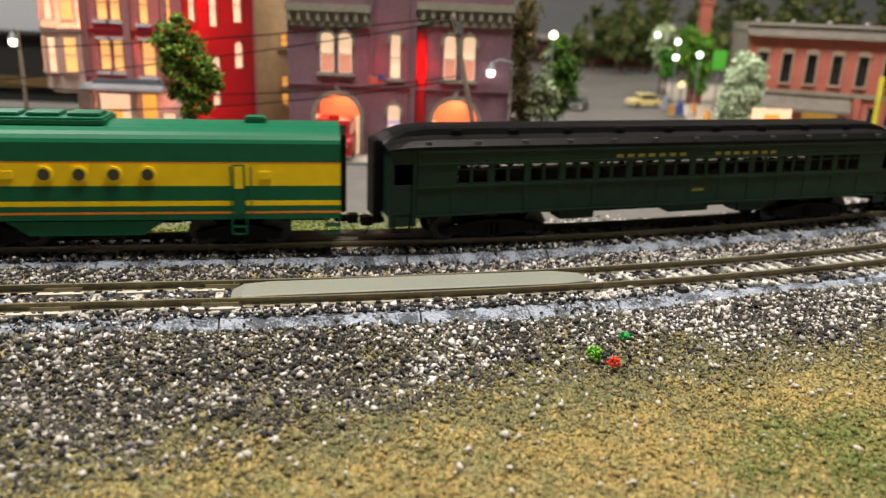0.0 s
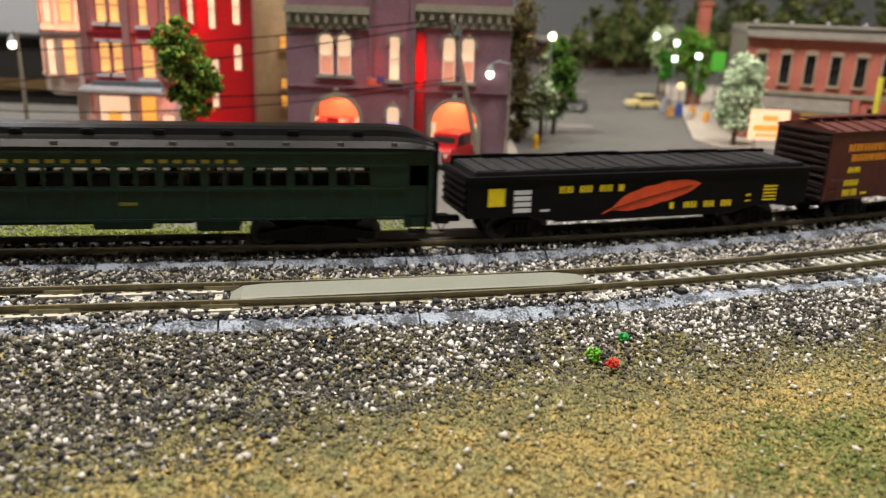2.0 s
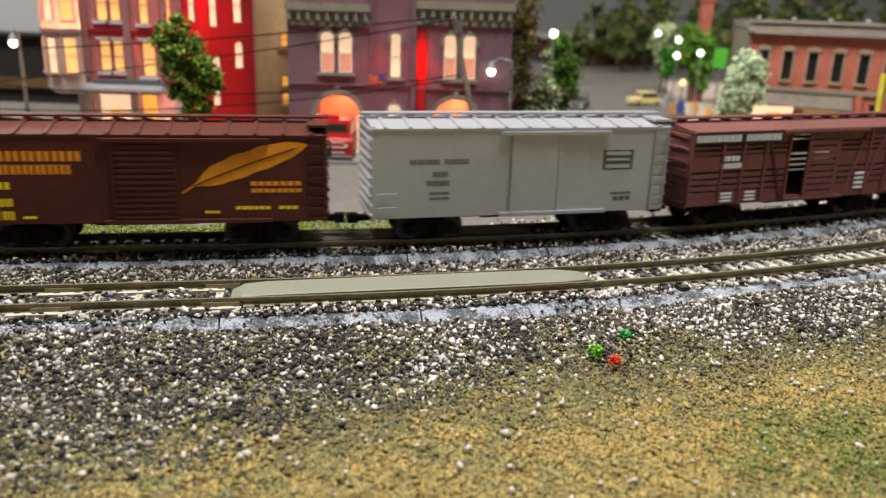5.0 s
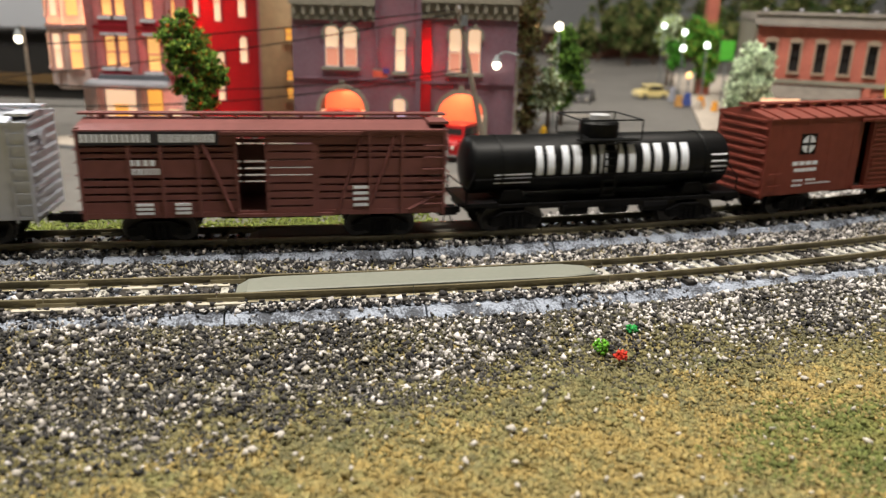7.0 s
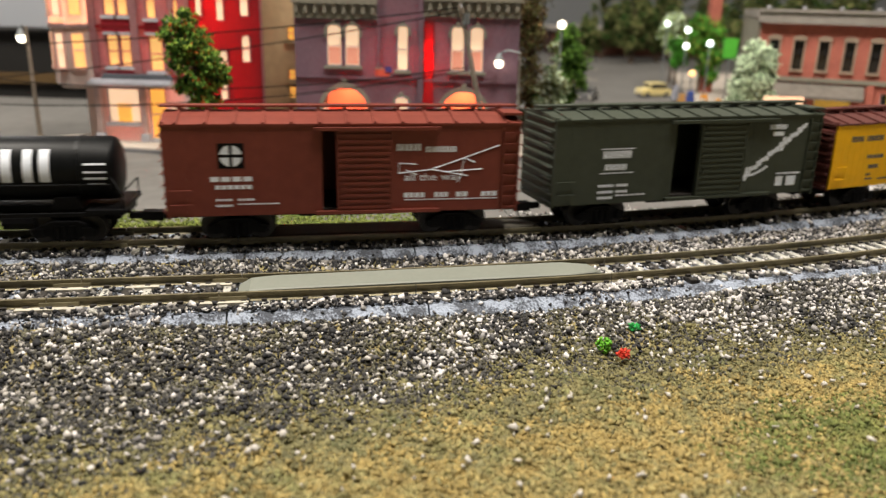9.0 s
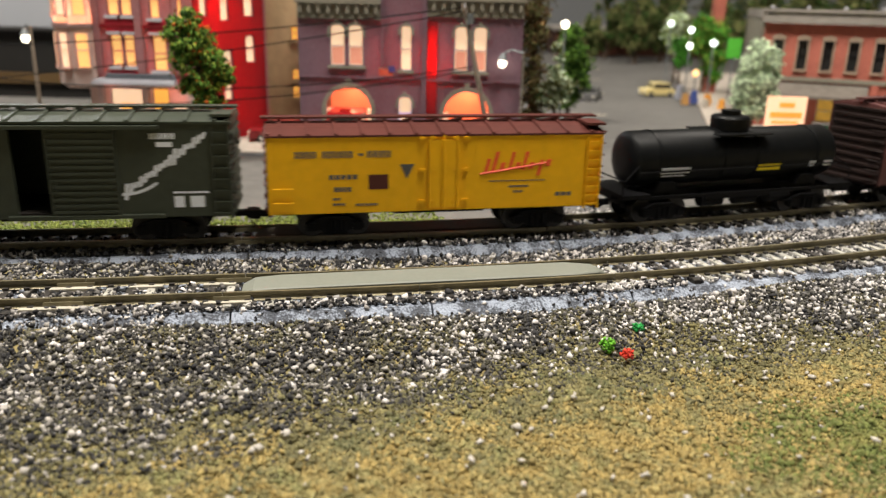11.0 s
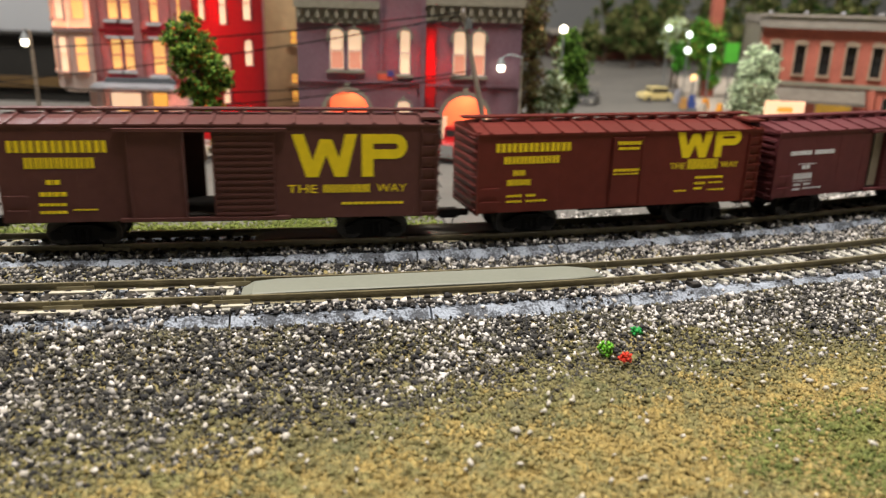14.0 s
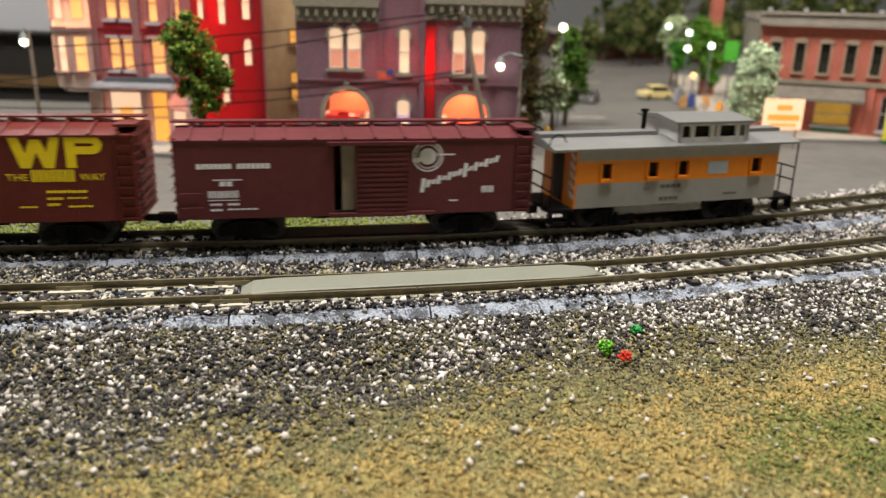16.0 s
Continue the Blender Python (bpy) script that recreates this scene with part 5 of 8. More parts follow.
def build_train():
    """The cars in order from the front; for each the middle's place in the train, behind the engine."""
    cars = []
    put = lambda car, a, b, L: cars.append((car, (a + b) / 2, L))
    car, L = engine()
    put(car, -0.0340 - L, -0.0340, L)
    car, L = coach()
    put(car, -0.0085, 0.2550, L)
    car, L = gondola()
    put(car, 0.2757, 0.4487, L)
    # brown car with feather
    L = 0.1390
    car = boxcar("brown boxcar with yellow bars and orange feather emblem", m_brown, L=L, ends=m_dark_end, doors=[(0.455, 0.625, "ribbed")], track=(0.43, 0.86))
    marks(car, m_orange, L, [(0.10, 0.385, 0.705, 0.815, 7), (0.125, 0.355, 0.56, 0.665, 7), (0.81, 0.94, 0.42, 0.47, 7), (0.81, 0.94, 0.34, 0.385, 8)], label="orange lettering bars")
    marks(car, m_yellow, L, [(0.115, 0.19, 0.395, 0.475, 2), (0.105, 0.19, 0.20, 0.29, 4), (0.105, 0.15, 0.05, 0.15, 2), (0.155, 0.19, 0.05, 0.15, 2), (0.21, 0.245, 0.06, 0.09, 1), (0.77, 0.86, 0.14, 0.18, 6), (0.88, 0.93, 0.14, 0.18, 3), (0.69, 0.73, 0.1, 0.13, 3)], label="yellow data bars")
    feather(car, m_orange, FX(L, 0.635), SILL + 0.0115, FX(L, 0.955), SILL + 0.0305, 0.0085)
    put(car, 0.4672, 0.6070, L)
    # silver
    L = 0.1310
    m_dark = mat("dark_grey_decal", (0.10, 0.10, 0.10), 0.6)
    car = boxcar("silver boxcar with ribbed door and dark square emblem", m_silver, L=L, doors=[(0.475, 0.64, "plain")], track=(0.44, 0.80), eave=0.0482, rise=0.0024)
    marks(car, m_dark, L, [(0.13, 0.235, 0.60, 0.66, 4), (0.25, 0.335, 0.60, 0.66, 4), (0.21, 0.265, 0.46, 0.52, 2), (0.19, 0.27, 0.36, 0.42, 4), (0.2, 0.27, 0.26, 0.29, 5), (0.2, 0.27, 0.2, 0.23, 5), (0.82, 0.89, 0.20, 0.23, 5), (0.83, 0.89, 0.13, 0.18, 3)], label="dark lettering bars")
    em = bars(car, m_dark, [(FX(L, 0.785), FX(L, 0.885), SILL + 0.0185, SILL + 0.0270)], name="emblem", label="dark square emblem with grey bars")
    bars(em, m_silver, [(FX(L, 0.795), FX(L, 0.875), SILL + 0.0192, SILL + 0.0208), (FX(L, 0.797), FX(L, 0.873), SILL + 0.0224, SILL + 0.0234), (FX(L, 0.795), FX(L, 0.875), SILL + 0.0248, SILL + 0.0263)], -HALF - 0.00014)
    put(car, 0.6275, 0.7610, L)
    car, L = stock_car()
    put(car, 0.7764, 0.9175, L)
    car, L, tl, R, zc = tank_car("glossy black tank car with broad white letter blocks and railing", True, 0.1320)
    letter_tank(car, tl, R, zc)
    tank_marks(car, m_white, tl, R, zc, [(0.08, 0.225, 0.0265, 0.0275), (0.08, 0.225, 0.0285, 0.0292), (0.08, 0.225, 0.0248, 0.0253), (0.94, 0.985, 0.0265, 0.0275), (0.93, 0.99, 0.0290, 0.0298), (0.93, 0.99, 0.0315, 0.0322), (0.93, 0.99, 0.0345, 0.0352)], "small white data bars")
    put(car, 0.9285, 1.0645, L)
    # oxide red
    L = 0.1400
    car = boxcar("oxide red boxcar with round cross emblem and open door", m_oxide, L=L, gaps=[(0.456, 0.497)], doors=[(0.497, 0.652, "ribbed")], track=(0.436, 0.782), eave=0.0474)
    marks(car, m_white, L, [(0.135, 0.262, 0.380, 0.432, 4), (0.148, 0.258, 0.295, 0.340, 6), (0.148, 0.198, 0.165, 0.190, 4), (0.213, 0.262, 0.165, 0.190, 4), (0.148, 0.198, 0.10, 0.125, 4), (0.213, 0.335, 0.12, 0.135, 9),
                            (0.665, 0.735, 0.695, 0.77, 3), (0.745, 0.83, 0.675, 0.74, 5), (0.685, 0.745, 0.16, 0.215, 4), (0.77, 0.81, 0.16, 0.215, 3), (0.83, 0.865, 0.16, 0.215, 2), (0.90, 0.945, 0.16, 0.215, 3), (0.685, 0.945, 0.13, 0.14, 1)], label="white lettering bars")
    words(car, m_white, "all the way", FX(L, 0.685), FX(L, 0.845), SILL + 0.0118, height=0.0040)
    x0, zz = FX(L, 0.665), SILL
    rows = [((0.67, 0.46), (0.76, 0.50)), ((0.76, 0.50), (0.945, 0.78)), ((0.67, 0.46), (0.67, 0.58)), ((0.67, 0.58), (0.72, 0.565)), ((0.76, 0.50), (0.80, 0.47)), ((0.80, 0.47), (0.90, 0.50)), ((0.80, 0.47), (0.86, 0.42)), ((0.85, 0.63), (0.88, 0.58)), ((0.85, 0.63), (0.84, 0.40)), ((0.69, 0.50), (0.72, 0.44))]
    part("route_map_lines", rods(*[((FX(L, a[0]), -HALF - 0.0001, SILL + a[1] * 0.0345), (FX(L, b[0]), -HALF - 0.0001, SILL + b[1] * 0.0345)) for a, b in rows], r=0.00024, seg=4), m_white, car, "white route map lines")
    em = bars(car, m_black, [(FX(L, 0.160), FX(L, 0.236), SILL + 0.0188, SILL + 0.0286)], name="emblem", label="black square with white round cross emblem")
    bm = bmesh.new()
    cx, cz = FX(L, 0.198), SILL + 0.0237
    for q in range(4):
        pts = [(cx + 0.0006 * sx, cz + 0.0006 * sz) for sx, sz in ((((1, 1), (-1, 1), (-1, -1), (1, -1))[q]),)]
        pts += [(cx + 0.0042 * math.cos(math.pi / 2 * q + 0.17 + i * (math.pi / 2 - 0.34) / 6), cz + 0.0042 * math.sin(math.pi / 2 * q + 0.17 + i * (math.pi / 2 - 0.34) / 6)) for i in range(7)]
        prism(bm, pts, -HALF - 0.0003, -HALF)
    part("emblem_cross", bm, m_white, em)
    put(car, 1.0790, 1.2210, L)
    # grey-green
    L = 0.1362
    car = boxcar("grey-green boxcar with open door and slanted script", m_green_grey, L=L, gaps=[(0.455, 0.545)], doors=[(0.545, 0.72, "ribbed")], track=(0.43, 0.83), eave=0.0482, rise=0.0020)
    marks(car, m_white, L, [(0.175, 0.305, 0.955 - 0.31, 0.655, 1), (0.185, 0.295, 0.54, 0.625, 5), (0.195, 0.28, 0.40, 0.47, 5), (0.175, 0.305, 0.36, 0.37, 1), (0.175, 0.235, 0.20, 0.23, 5), (0.245, 0.29, 0.20, 0.23, 4), (0.175, 0.235, 0.125, 0.155, 5), (0.245, 0.29, 0.125, 0.155, 4), (0.175, 0.235, 0.055, 0.085, 5), (0.245, 0.36, 0.085, 0.10, 6),
                            (0.855, 0.945, 0.25, 0.27, 8), (0.855, 0.88, 0.10, 0.22, 1), (0.895, 0.93, 0.10, 0.22, 1), (0.805, 0.87, 0.82, 0.88, 4), (0.82, 0.86, 0.74, 0.79, 1)], label="white lettering bars")
    bm = bmesh.new()
    for i in range(17):
        t = i / 16
        x, z = FX(L, 0.735) + t * 0.0295, SILL + 0.0100 + t * 0.0215
        hh = 0.0042 * (1.5 if i in (0, 10) else 0.8 + 0.25 * math.sin(i * 2.3))
        prism(bm, [(x - 0.0008, z - hh / 2), (x + 0.0006, z - hh / 2), (x + 0.0014, z + hh / 2), (x, z + hh / 2)], -HALF - 0.00014, -HALF + 0.0002)
    for i in range(12):
        t = i / 11
        x, z = FX(L, 0.725) + t * 0.012, SILL + 0.0085 + 0.0040 * t * t
        box(bm, x, x + 0.0012, -HALF - 0.00013, -HALF + 0.0002, z, z + 0.0011)
    part("slanted_script", bm, m_white, car, "slanted white script strokes")
    put(car, 1.2388, 1.3793, L)
    # yellow reefer
    L = 0.1385
    car = boxcar("yellow refrigerator car with brown roof and ends", m_reefer, L=L, roof_mat=m_brown, ends=m_brown, doors=[(0.49, 0.535, "plain"), (0.535, 0.58, "plain")], seams=34, eave=0.0428)
    marks(car, m_dark, L, [(0.085, 0.155, 0.715, 0.80, 4), (0.17, 0.265, 0.715, 0.80, 6), (0.28, 0.295, 0.74, 0.77, 1), (0.305, 0.38, 0.715, 0.80, 4), (0.19, 0.28, 0.44, 0.50, 5), (0.205, 0.26, 0.28, 0.34, 4), (0.2, 0.225, 0.17, 0.20, 3), (0.2, 0.24, 0.10, 0.13, 3), (0.27, 0.34, 0.09, 0.12, 5), (0.67, 0.84, 0.365, 0.38, 14), (0.73, 0.79, 0.28, 0.31, 5), (0.745, 0.775, 0.21, 0.24, 3), (0.87, 0.92, 0.15, 0.2, 3)], label="dark lettering bars")
    bars(car, m_brown, [(FX(L, 0.31), FX(L, 0.37), SILL + 0.0095, SILL + 0.0155)], name="emblem", label="brown square emblem")
    part("triangle_mark", prism(bmesh.new(), [(FX(L, 0.405), SILL + 0.0195), (FX(L, 0.425), SILL + 0.0135), (FX(L, 0.448), SILL + 0.0195)][::-1], -HALF - 0.00014, -HALF + 0.0002), m_dark, car, "dark triangle mark")
    bm = bmesh.new()
    for i, (u, zz, hh, wd) in enumerate(((0.655, 0.53, 0.0055, 0.0016), (0.675, 0.57, 0.0085, 0.0016), (0.700, 0.52, 0.0028, 0.0020), (0.725, 0.58, 0.0075, 0.0014), (0.745, 0.52, 0.0028, 0.0020), (0.765, 0.58, 0.0075, 0.0014), (0.785, 0.52, 0.0028, 0.0020), (0.810, 0.49, 0.0065, 0.0014), (0.835, 0.55, 0.0028, 0.0020))):
        x, z = FX(L, u), SILL + zz * 0.0345
        prism(bm, [(x, z - hh / 2), (x + wd, z - hh / 2), (x + wd + hh * 0.25, z + hh / 2), (x + hh * 0.25, z + hh / 2)], -HALF - 0.00014 - 0.00001 * i, -HALF + 0.0002)
    rod(bm, (FX(L, 0.645), -HALF, SILL + 0.0148), (FX(L, 0.84), -HALF, SILL + 0.0190), 0.0005, 4)
    part("red_script", bm, m_red_decal, car, "red script strokes")
    bm = bmesh.new()
    for u in (0.47, 0.50, 0.57, 0.60):
        for v in (0.12, 0.5, 0.88):
            box(bm, FX(L, u) - 0.0012, FX(L, u) + 0.0012, -HALF - 0.0010, -HALF, SILL + v * 0.034 - 0.0007, SILL + v * 0.034 + 0.0007, bev=0.0002)
    rod(bm, (FX(L, 0.535), -HALF - 0.0012, SILL + 0.001), (FX(L, 0.535), -HALF - 0.0012, EAVE - 0.003), 0.0004, 6)
    part("door_hardware", bm, m_reefer, car)
    put(car, 1.3945, 1.5305, L)
    car, L, tl, R, zc = tank_car("plain black tank car with small yellow label bar", False, 0.1275, 0.428)
    tank_marks(car, m_white, tl, R, zc, [(0.11, 0.27, 0.0273, 0.0285), (0.11, 0.27, 0.0257, 0.0262), (0.13, 0.25, 0.0242, 0.0248), (0.875, 0.912, 0.0260, 0.0285), (0.948, 0.99, 0.0275, 0.0283), (0.948, 0.99, 0.0258, 0.0264)], "small pale data bars")
    tank_marks(car, m_yellow, tl, R, zc, [(0.614, 0.731, 0.0248, 0.0280)], "yellow label bar")
    put(car, 1.5480, 1.6790, L)
    # long double-door car
    L = 0.1650
    car = boxcar("long dull brown boxcar with open doorway and yellow emblem", m_dull_brown, L=L, ends=m_dark_end, gaps=[(0.434, 0.498)], doors=[(0.305, 0.434, "plain"), (0.498, 0.637, "ribbed")], through_open=True, track=(0.28, 0.665), ribs=16, eave=0.0488, rise=0.0020)
    marks(car, m_yellow, L, [(0.031, 0.266, 0.715, 0.835, 7), (0.067, 0.232, 0.555, 0.665, 7), (0.112, 0.148, 0.39, 0.44, 2), (0.094, 0.16, 0.27, 0.315, 4), (0.09, 0.156, 0.17, 0.20, 5), (0.09, 0.156, 0.09, 0.12, 5), (0.17, 0.228, 0.12, 0.135, 6), (0.785, 0.925, 0.14, 0.165, 11)], label="yellow lettering bars")
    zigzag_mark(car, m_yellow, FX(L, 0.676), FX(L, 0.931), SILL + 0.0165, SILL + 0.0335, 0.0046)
    hh = SILL + 0.0102
    words(car, m_yellow, "THE", FX(L, 0.664), FX(L, 0.730), hh, height=0.0032)
    bars(car, m_yellow, word(FX(L, 0.744), FX(L, 0.850), hh, hh + 0.0032, 7))
    words(car, m_yellow, "WAY", FX(L, 0.864), FX(L, 0.930), hh, height=0.0032)
    put(car, 1.7000, 1.8650, L)
    # tuscan car with plug door
    L = 0.1355
    car = boxcar("tuscan red boxcar with plain door and yellow emblem", m_tuscan, L=L, doors=[(0.475, 0.585, "plain")], eave=0.0445)
    marks(car, m_yellow, L, [(0.065, 0.335, 0.77, 0.88, 7), (0.095, 0.295, 0.62, 0.715, 7), (0.13, 0.175, 0.47, 0.54, 2), (0.11, 0.195, 0.345, 0.42, 4), (0.11, 0.165, 0.195, 0.225, 4), (0.18, 0.215, 0.195, 0.225, 3), (0.11, 0.165, 0.125, 0.15, 4), (0.18, 0.255, 0.125, 0.15, 5),
                             (0.71, 0.755, 0.17, 0.19, 3), (0.78, 0.88, 0.34, 0.37, 8), (0.78, 0.82, 0.26, 0.29, 3), (0.83, 0.88, 0.27, 0.29, 3), (0.78, 0.81, 0.19, 0.22, 3), (0.83, 0.89, 0.17, 0.19, 4)], label="yellow lettering bars")
    marks(car, m_yellow, L, [(0.492, 0.575, 0.83, 0.875, 6), (0.495, 0.57, 0.765, 0.80, 5), (0.485, 0.575, 0.48, 0.515, 6), (0.485, 0.575, 0.44, 0.455, 6)], y=-HALF - 0.0008)
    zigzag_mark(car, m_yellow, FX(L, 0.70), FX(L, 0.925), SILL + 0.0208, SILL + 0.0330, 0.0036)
    hh = SILL + 0.0160
    words(car, m_yellow, "THE", FX(L, 0.685), FX(L, 0.74), hh, height=0.0026)
    bars(car, m_yellow, word(FX(L, 0.748), FX(L, 0.855), hh - 0.0004, hh + 0.0042, 7, 0.12))
    words(car, m_yellow, "WAY", FX(L, 0.865), FX(L, 0.925), hh, height=0.0026)
    put(car, 1.8860, 2.0215, L)
    # maroon car
    L = 0.1420
    car = boxcar("maroon boxcar with round emblem and part-open door", m_maroon, L=L, gaps=[(0.455, 0.515)], doors=[(0.515, 0.665, "ribbed"), (0.478, 0.52, "inner")], plate=mat("tan_inner_door", (0.28, 0.24, 0.19), 0.7), track=(0.44, 0.735), ribs=12, eave=0.0424)
    marks(car, m_white, L, [(0.065, 0.168, 0.64, 0.705, 8), (0.182, 0.278, 0.64, 0.705, 7), (0.110, 0.195, 0.495, 0.505, 1), (0.13, 0.17, 0.42, 0.48, 2), (0.095, 0.185, 0.27, 0.36, 6), (0.095, 0.185, 0.235, 0.245, 1), (0.10, 0.135, 0.17, 0.20, 3), (0.15, 0.185, 0.17, 0.20, 3), (0.10, 0.135, 0.10, 0.13, 3), (0.15, 0.24, 0.11, 0.13, 5), (0.865, 0.90, 0.27, 0.36, 2), (0.775, 0.80, 0.16, 0.18, 1)], label="white lettering bars")
    bm = bmesh.new()
    cx, cz = FX(L, 0.715), SILL + 0.0237
    for r0, r1 in ((0.0063, 0.0057), (0.0050, 0.0046)):
        for i in range(24):
            a, b = i * math.tau / 24, (i + 1) * math.tau / 24
            prism(bm, [(cx + r1 * math.cos(a), cz + r1 * math.sin(a)), (cx + r0 * math.cos(a), cz + r0 * math.sin(a)), (cx + r0 * math.cos(b), cz + r0 * math.sin(b)), (cx + r1 * math.cos(b), cz + r1 * math.sin(b))], -HALF - 0.00014, -HALF + 0.0002)
    prism(bm, [(cx + 0.0034 * math.cos(i * math.tau / 12), cz + 0.0034 * math.sin(i * math.tau / 12)) for i in range(12)], -HALF - 0.00012, -HALF + 0.0002)
    box(bm, cx - 0.0062, cx - 0.003, -HALF - 0.00013, -HALF, cz - 0.0022, cz - 0.0006)
    box(bm, cx + 0.004, cx + 0.011, -HALF - 0.00013, -HALF, cz + 0.0004, cz + 0.0010)
    part("round_emblem", bm, m_white, car, "pale round emblem")
    bm = bmesh.new()
    for i in range(15):
        t = i / 14
        x, z = FX(L, 0.70) + t * 0.0305, SILL + 0.0118 + t * 0.0105
        hh = (0.0058 if i in (0, 8) else 0.0026 + 0.0009 * math.sin(i * 2.7))
        prism(bm, [(x - 0.0008, z - hh / 2), (x + 0.0008, z - hh / 2), (x + 0.0016, z + hh / 2), (x, z + hh / 2)], -HALF - 0.00016, -HALF + 0.0002)
    part("slanted_script", bm, m_white, car, "slanted pale script strokes")
    put(car, 2.0365, 2.1795, L)
    car, L = caboose()
    put(car, 2.2040, 2.3092, L)
    return cars


TRAIN = build_train()


# ---- the room round the layout ----
m_wall = mat("pale_grey_room_wall", (0.42, 0.44, 0.48), 0.9, var=0.05, scale=8, bump=0.05)
m_ceil = mat("white_ceiling", (0.7, 0.68, 0.64), 0.9, var=0.04, scale=8, bump=0.05)
m_floor = mat("dark_room_floor", (0.10, 0.09, 0.08), 0.7, var=0.2, scale=10, bump=0.1)
for name, b, mt, lab in (("wall_north", (-3.4, 3.4, 3.6, 3.75, -1.1, 1.7), m_wall, "pale grey wall behind the layout"), ("wall_south", (-3.4, 3.4, -2.75, -2.6, -1.1, 1.7), m_wall, "pale grey room wall"),
                         ("wall_east", (3.4, 3.55, -2.75, 3.75, -1.1, 1.7), m_wall, "pale grey room wall"), ("wall_west", (-3.55, -3.4, -2.75, 3.75, -1.1, 1.7), m_wall, "pale grey room wall"),
                         ("ceiling", (-3.55, 3.55, -2.75, 3.75, 1.7, 1.8), m_ceil, "white room ceiling"), ("floor", (-3.55, 3.55, -2.75, 3.75, -1.2, -1.1), m_floor, "dark room floor")):
    tagged(part(name, boxes(b), mt), lab, name.split("_")[0], kind="structure")
m_fascia = mat("black_layout_fascia", (0.02, 0.02, 0.02), 0.7)
tagged(part("layout_edge", boxes((-3.2, 3.2, -1.61, 4.0 - 0.42, -0.16, -0.030)), m_fascia), "black edge of the layout table", "table edge", kind="structure")

# ---- roads and pavements ----
m_road = mat("grey_painted_road", (0.120, 0.115, 0.108), 0.8, var=0.18, scale=90, bump=0.25)
m_walk = mat("pale_concrete_pavement", (0.40, 0.35, 0.30), 0.85, var=0.12, scale=140, bump=0.2)
m_kerb = mat("grey_kerb", (0.16, 0.16, 0.17), 0.8, var=0.12, scale=200)
RZ, WZ = -0.0108, -0.0086


def slab(name, pts, z0, z1, material, label, category):
    bm = bmesh.new()
    a = [bm.verts.new((x, y, z0)) for x, y in pts]
    b = [bm.verts.new((x, y, z1)) for x, y in pts]
    bm.faces.new(a[::-1])
    bm.faces.new(b)
    for i in range(len(pts)):
        j = (i + 1) % len(pts)
        bm.faces.new((a[i], a[j], b[j], b[i]))
    return tagged(part(name, bm, material), label, category, kind="structure")


edge = [line(s, SPACING + 0.052)[:2] for s in (-1.2, -0.6, -0.3, -0.15)] + [line(s, SPACING + 0.045)[:2] for s in (0.0, 0.1, 0.2, 0.3)]
slab("road", edge + [(0.9, 0.72), (0.9, 2.6), (-1.3, 2.6)], -0.03, RZ, m_road, "grey painted town road", "road")
slab("pavement", [(-0.302, 0.541), (-0.185, 0.520), (0.048, 0.535), (0.056, 0.60), (0.056, 0.70), (-0.258, 0.70), (-0.268, 0.585), (-0.300, 0.560)], -0.02, WZ, m_walk, "pale concrete pavement round the buildings", "pavement")
slab("pavement", [(0.236, 0.662), (0.60, 0.668), (0.60, 1.3), (0.345, 1.3), (0.262, 0.86), (0.224, 0.70)], -0.02, WZ, m_walk, "pale concrete pavement before the shops", "pavement")
slab("kerb", [(0.230, 0.6565), (0.60, 0.6625), (0.60, 0.6675), (0.236, 0.6615)], -0.02, WZ - 0.0006, m_kerb, "dark grey kerb along the road", "kerb")
slab("kerb", [(-0.302, 0.5375), (-0.185, 0.5165), (0.048, 0.5315), (0.048, 0.5345), (-0.185, 0.5195), (-0.302, 0.5405)], -0.02, WZ - 0.0006, m_kerb, "dark grey kerb along the road", "kerb")
# pale lane dashes on the side street
m_dash = mat("worn_lane_paint", (0.34, 0.30, 0.24), 0.85, var=0.2, scale=300)
for i in range(5):
    x, y = 0.112 + 0.030 * i, 0.772 + 0.19 * i
    tagged(part("lane_mark", boxes((x - 0.002 * i, x + 0.034, y, y + 0.006, RZ - 0.001, RZ + 0.0003)), m_dash), "worn pale lane mark on the road", "road marking", "lane marks", "structure")


# ---- buildings ----
def glow(name, col, k):
    return mat(name, col, 0.5, var=0.25, scale=70, bump=0.0, emit=k, emit_col=col)


g_warm = glow("lit_window_warm", (1.0, 0.52, 0.17), 0.85)
g_pale = glow("lit_window_pale", (1.0, 0.66, 0.42), 0.80)
g_amber = glow("lit_window_amber", (1.0, 0.45, 0.08), 0.85)
# emission for the flat panel that stands for the lit engine hall
g_hall = glow("engine_hall_glow", (1.0, 0.22, 0.09), 0.70)
g_lilac = glow("lit_glass_door", (0.62, 0.50, 0.72), 0.55)
# the blind's emission replaces room light shining through it
m_blind = mat("glowing_window_blind", (0.75, 0.32, 0.22), 0.8, emit=0.45, emit_col=(0.9, 0.35, 0.22), bump=0)
m_trim = mat("olive_stone_trim", (0.27, 0.25, 0.20), 0.8, var=0.15, scale=400)
m_purple = mat("purple_painted_brick", (0.205, 0.130, 0.168), 0.8, var=0.2, scale=420, bump=0.5, trans=0.16, trans_col=(0.75, 0.03, 0.06))
m_redwall = mat("translucent_red_wall", (0.26, 0.022, 0.030), 0.7, var=0.15, scale=300, trans=0.42, trans_col=(0.66, 0.016, 0.03))
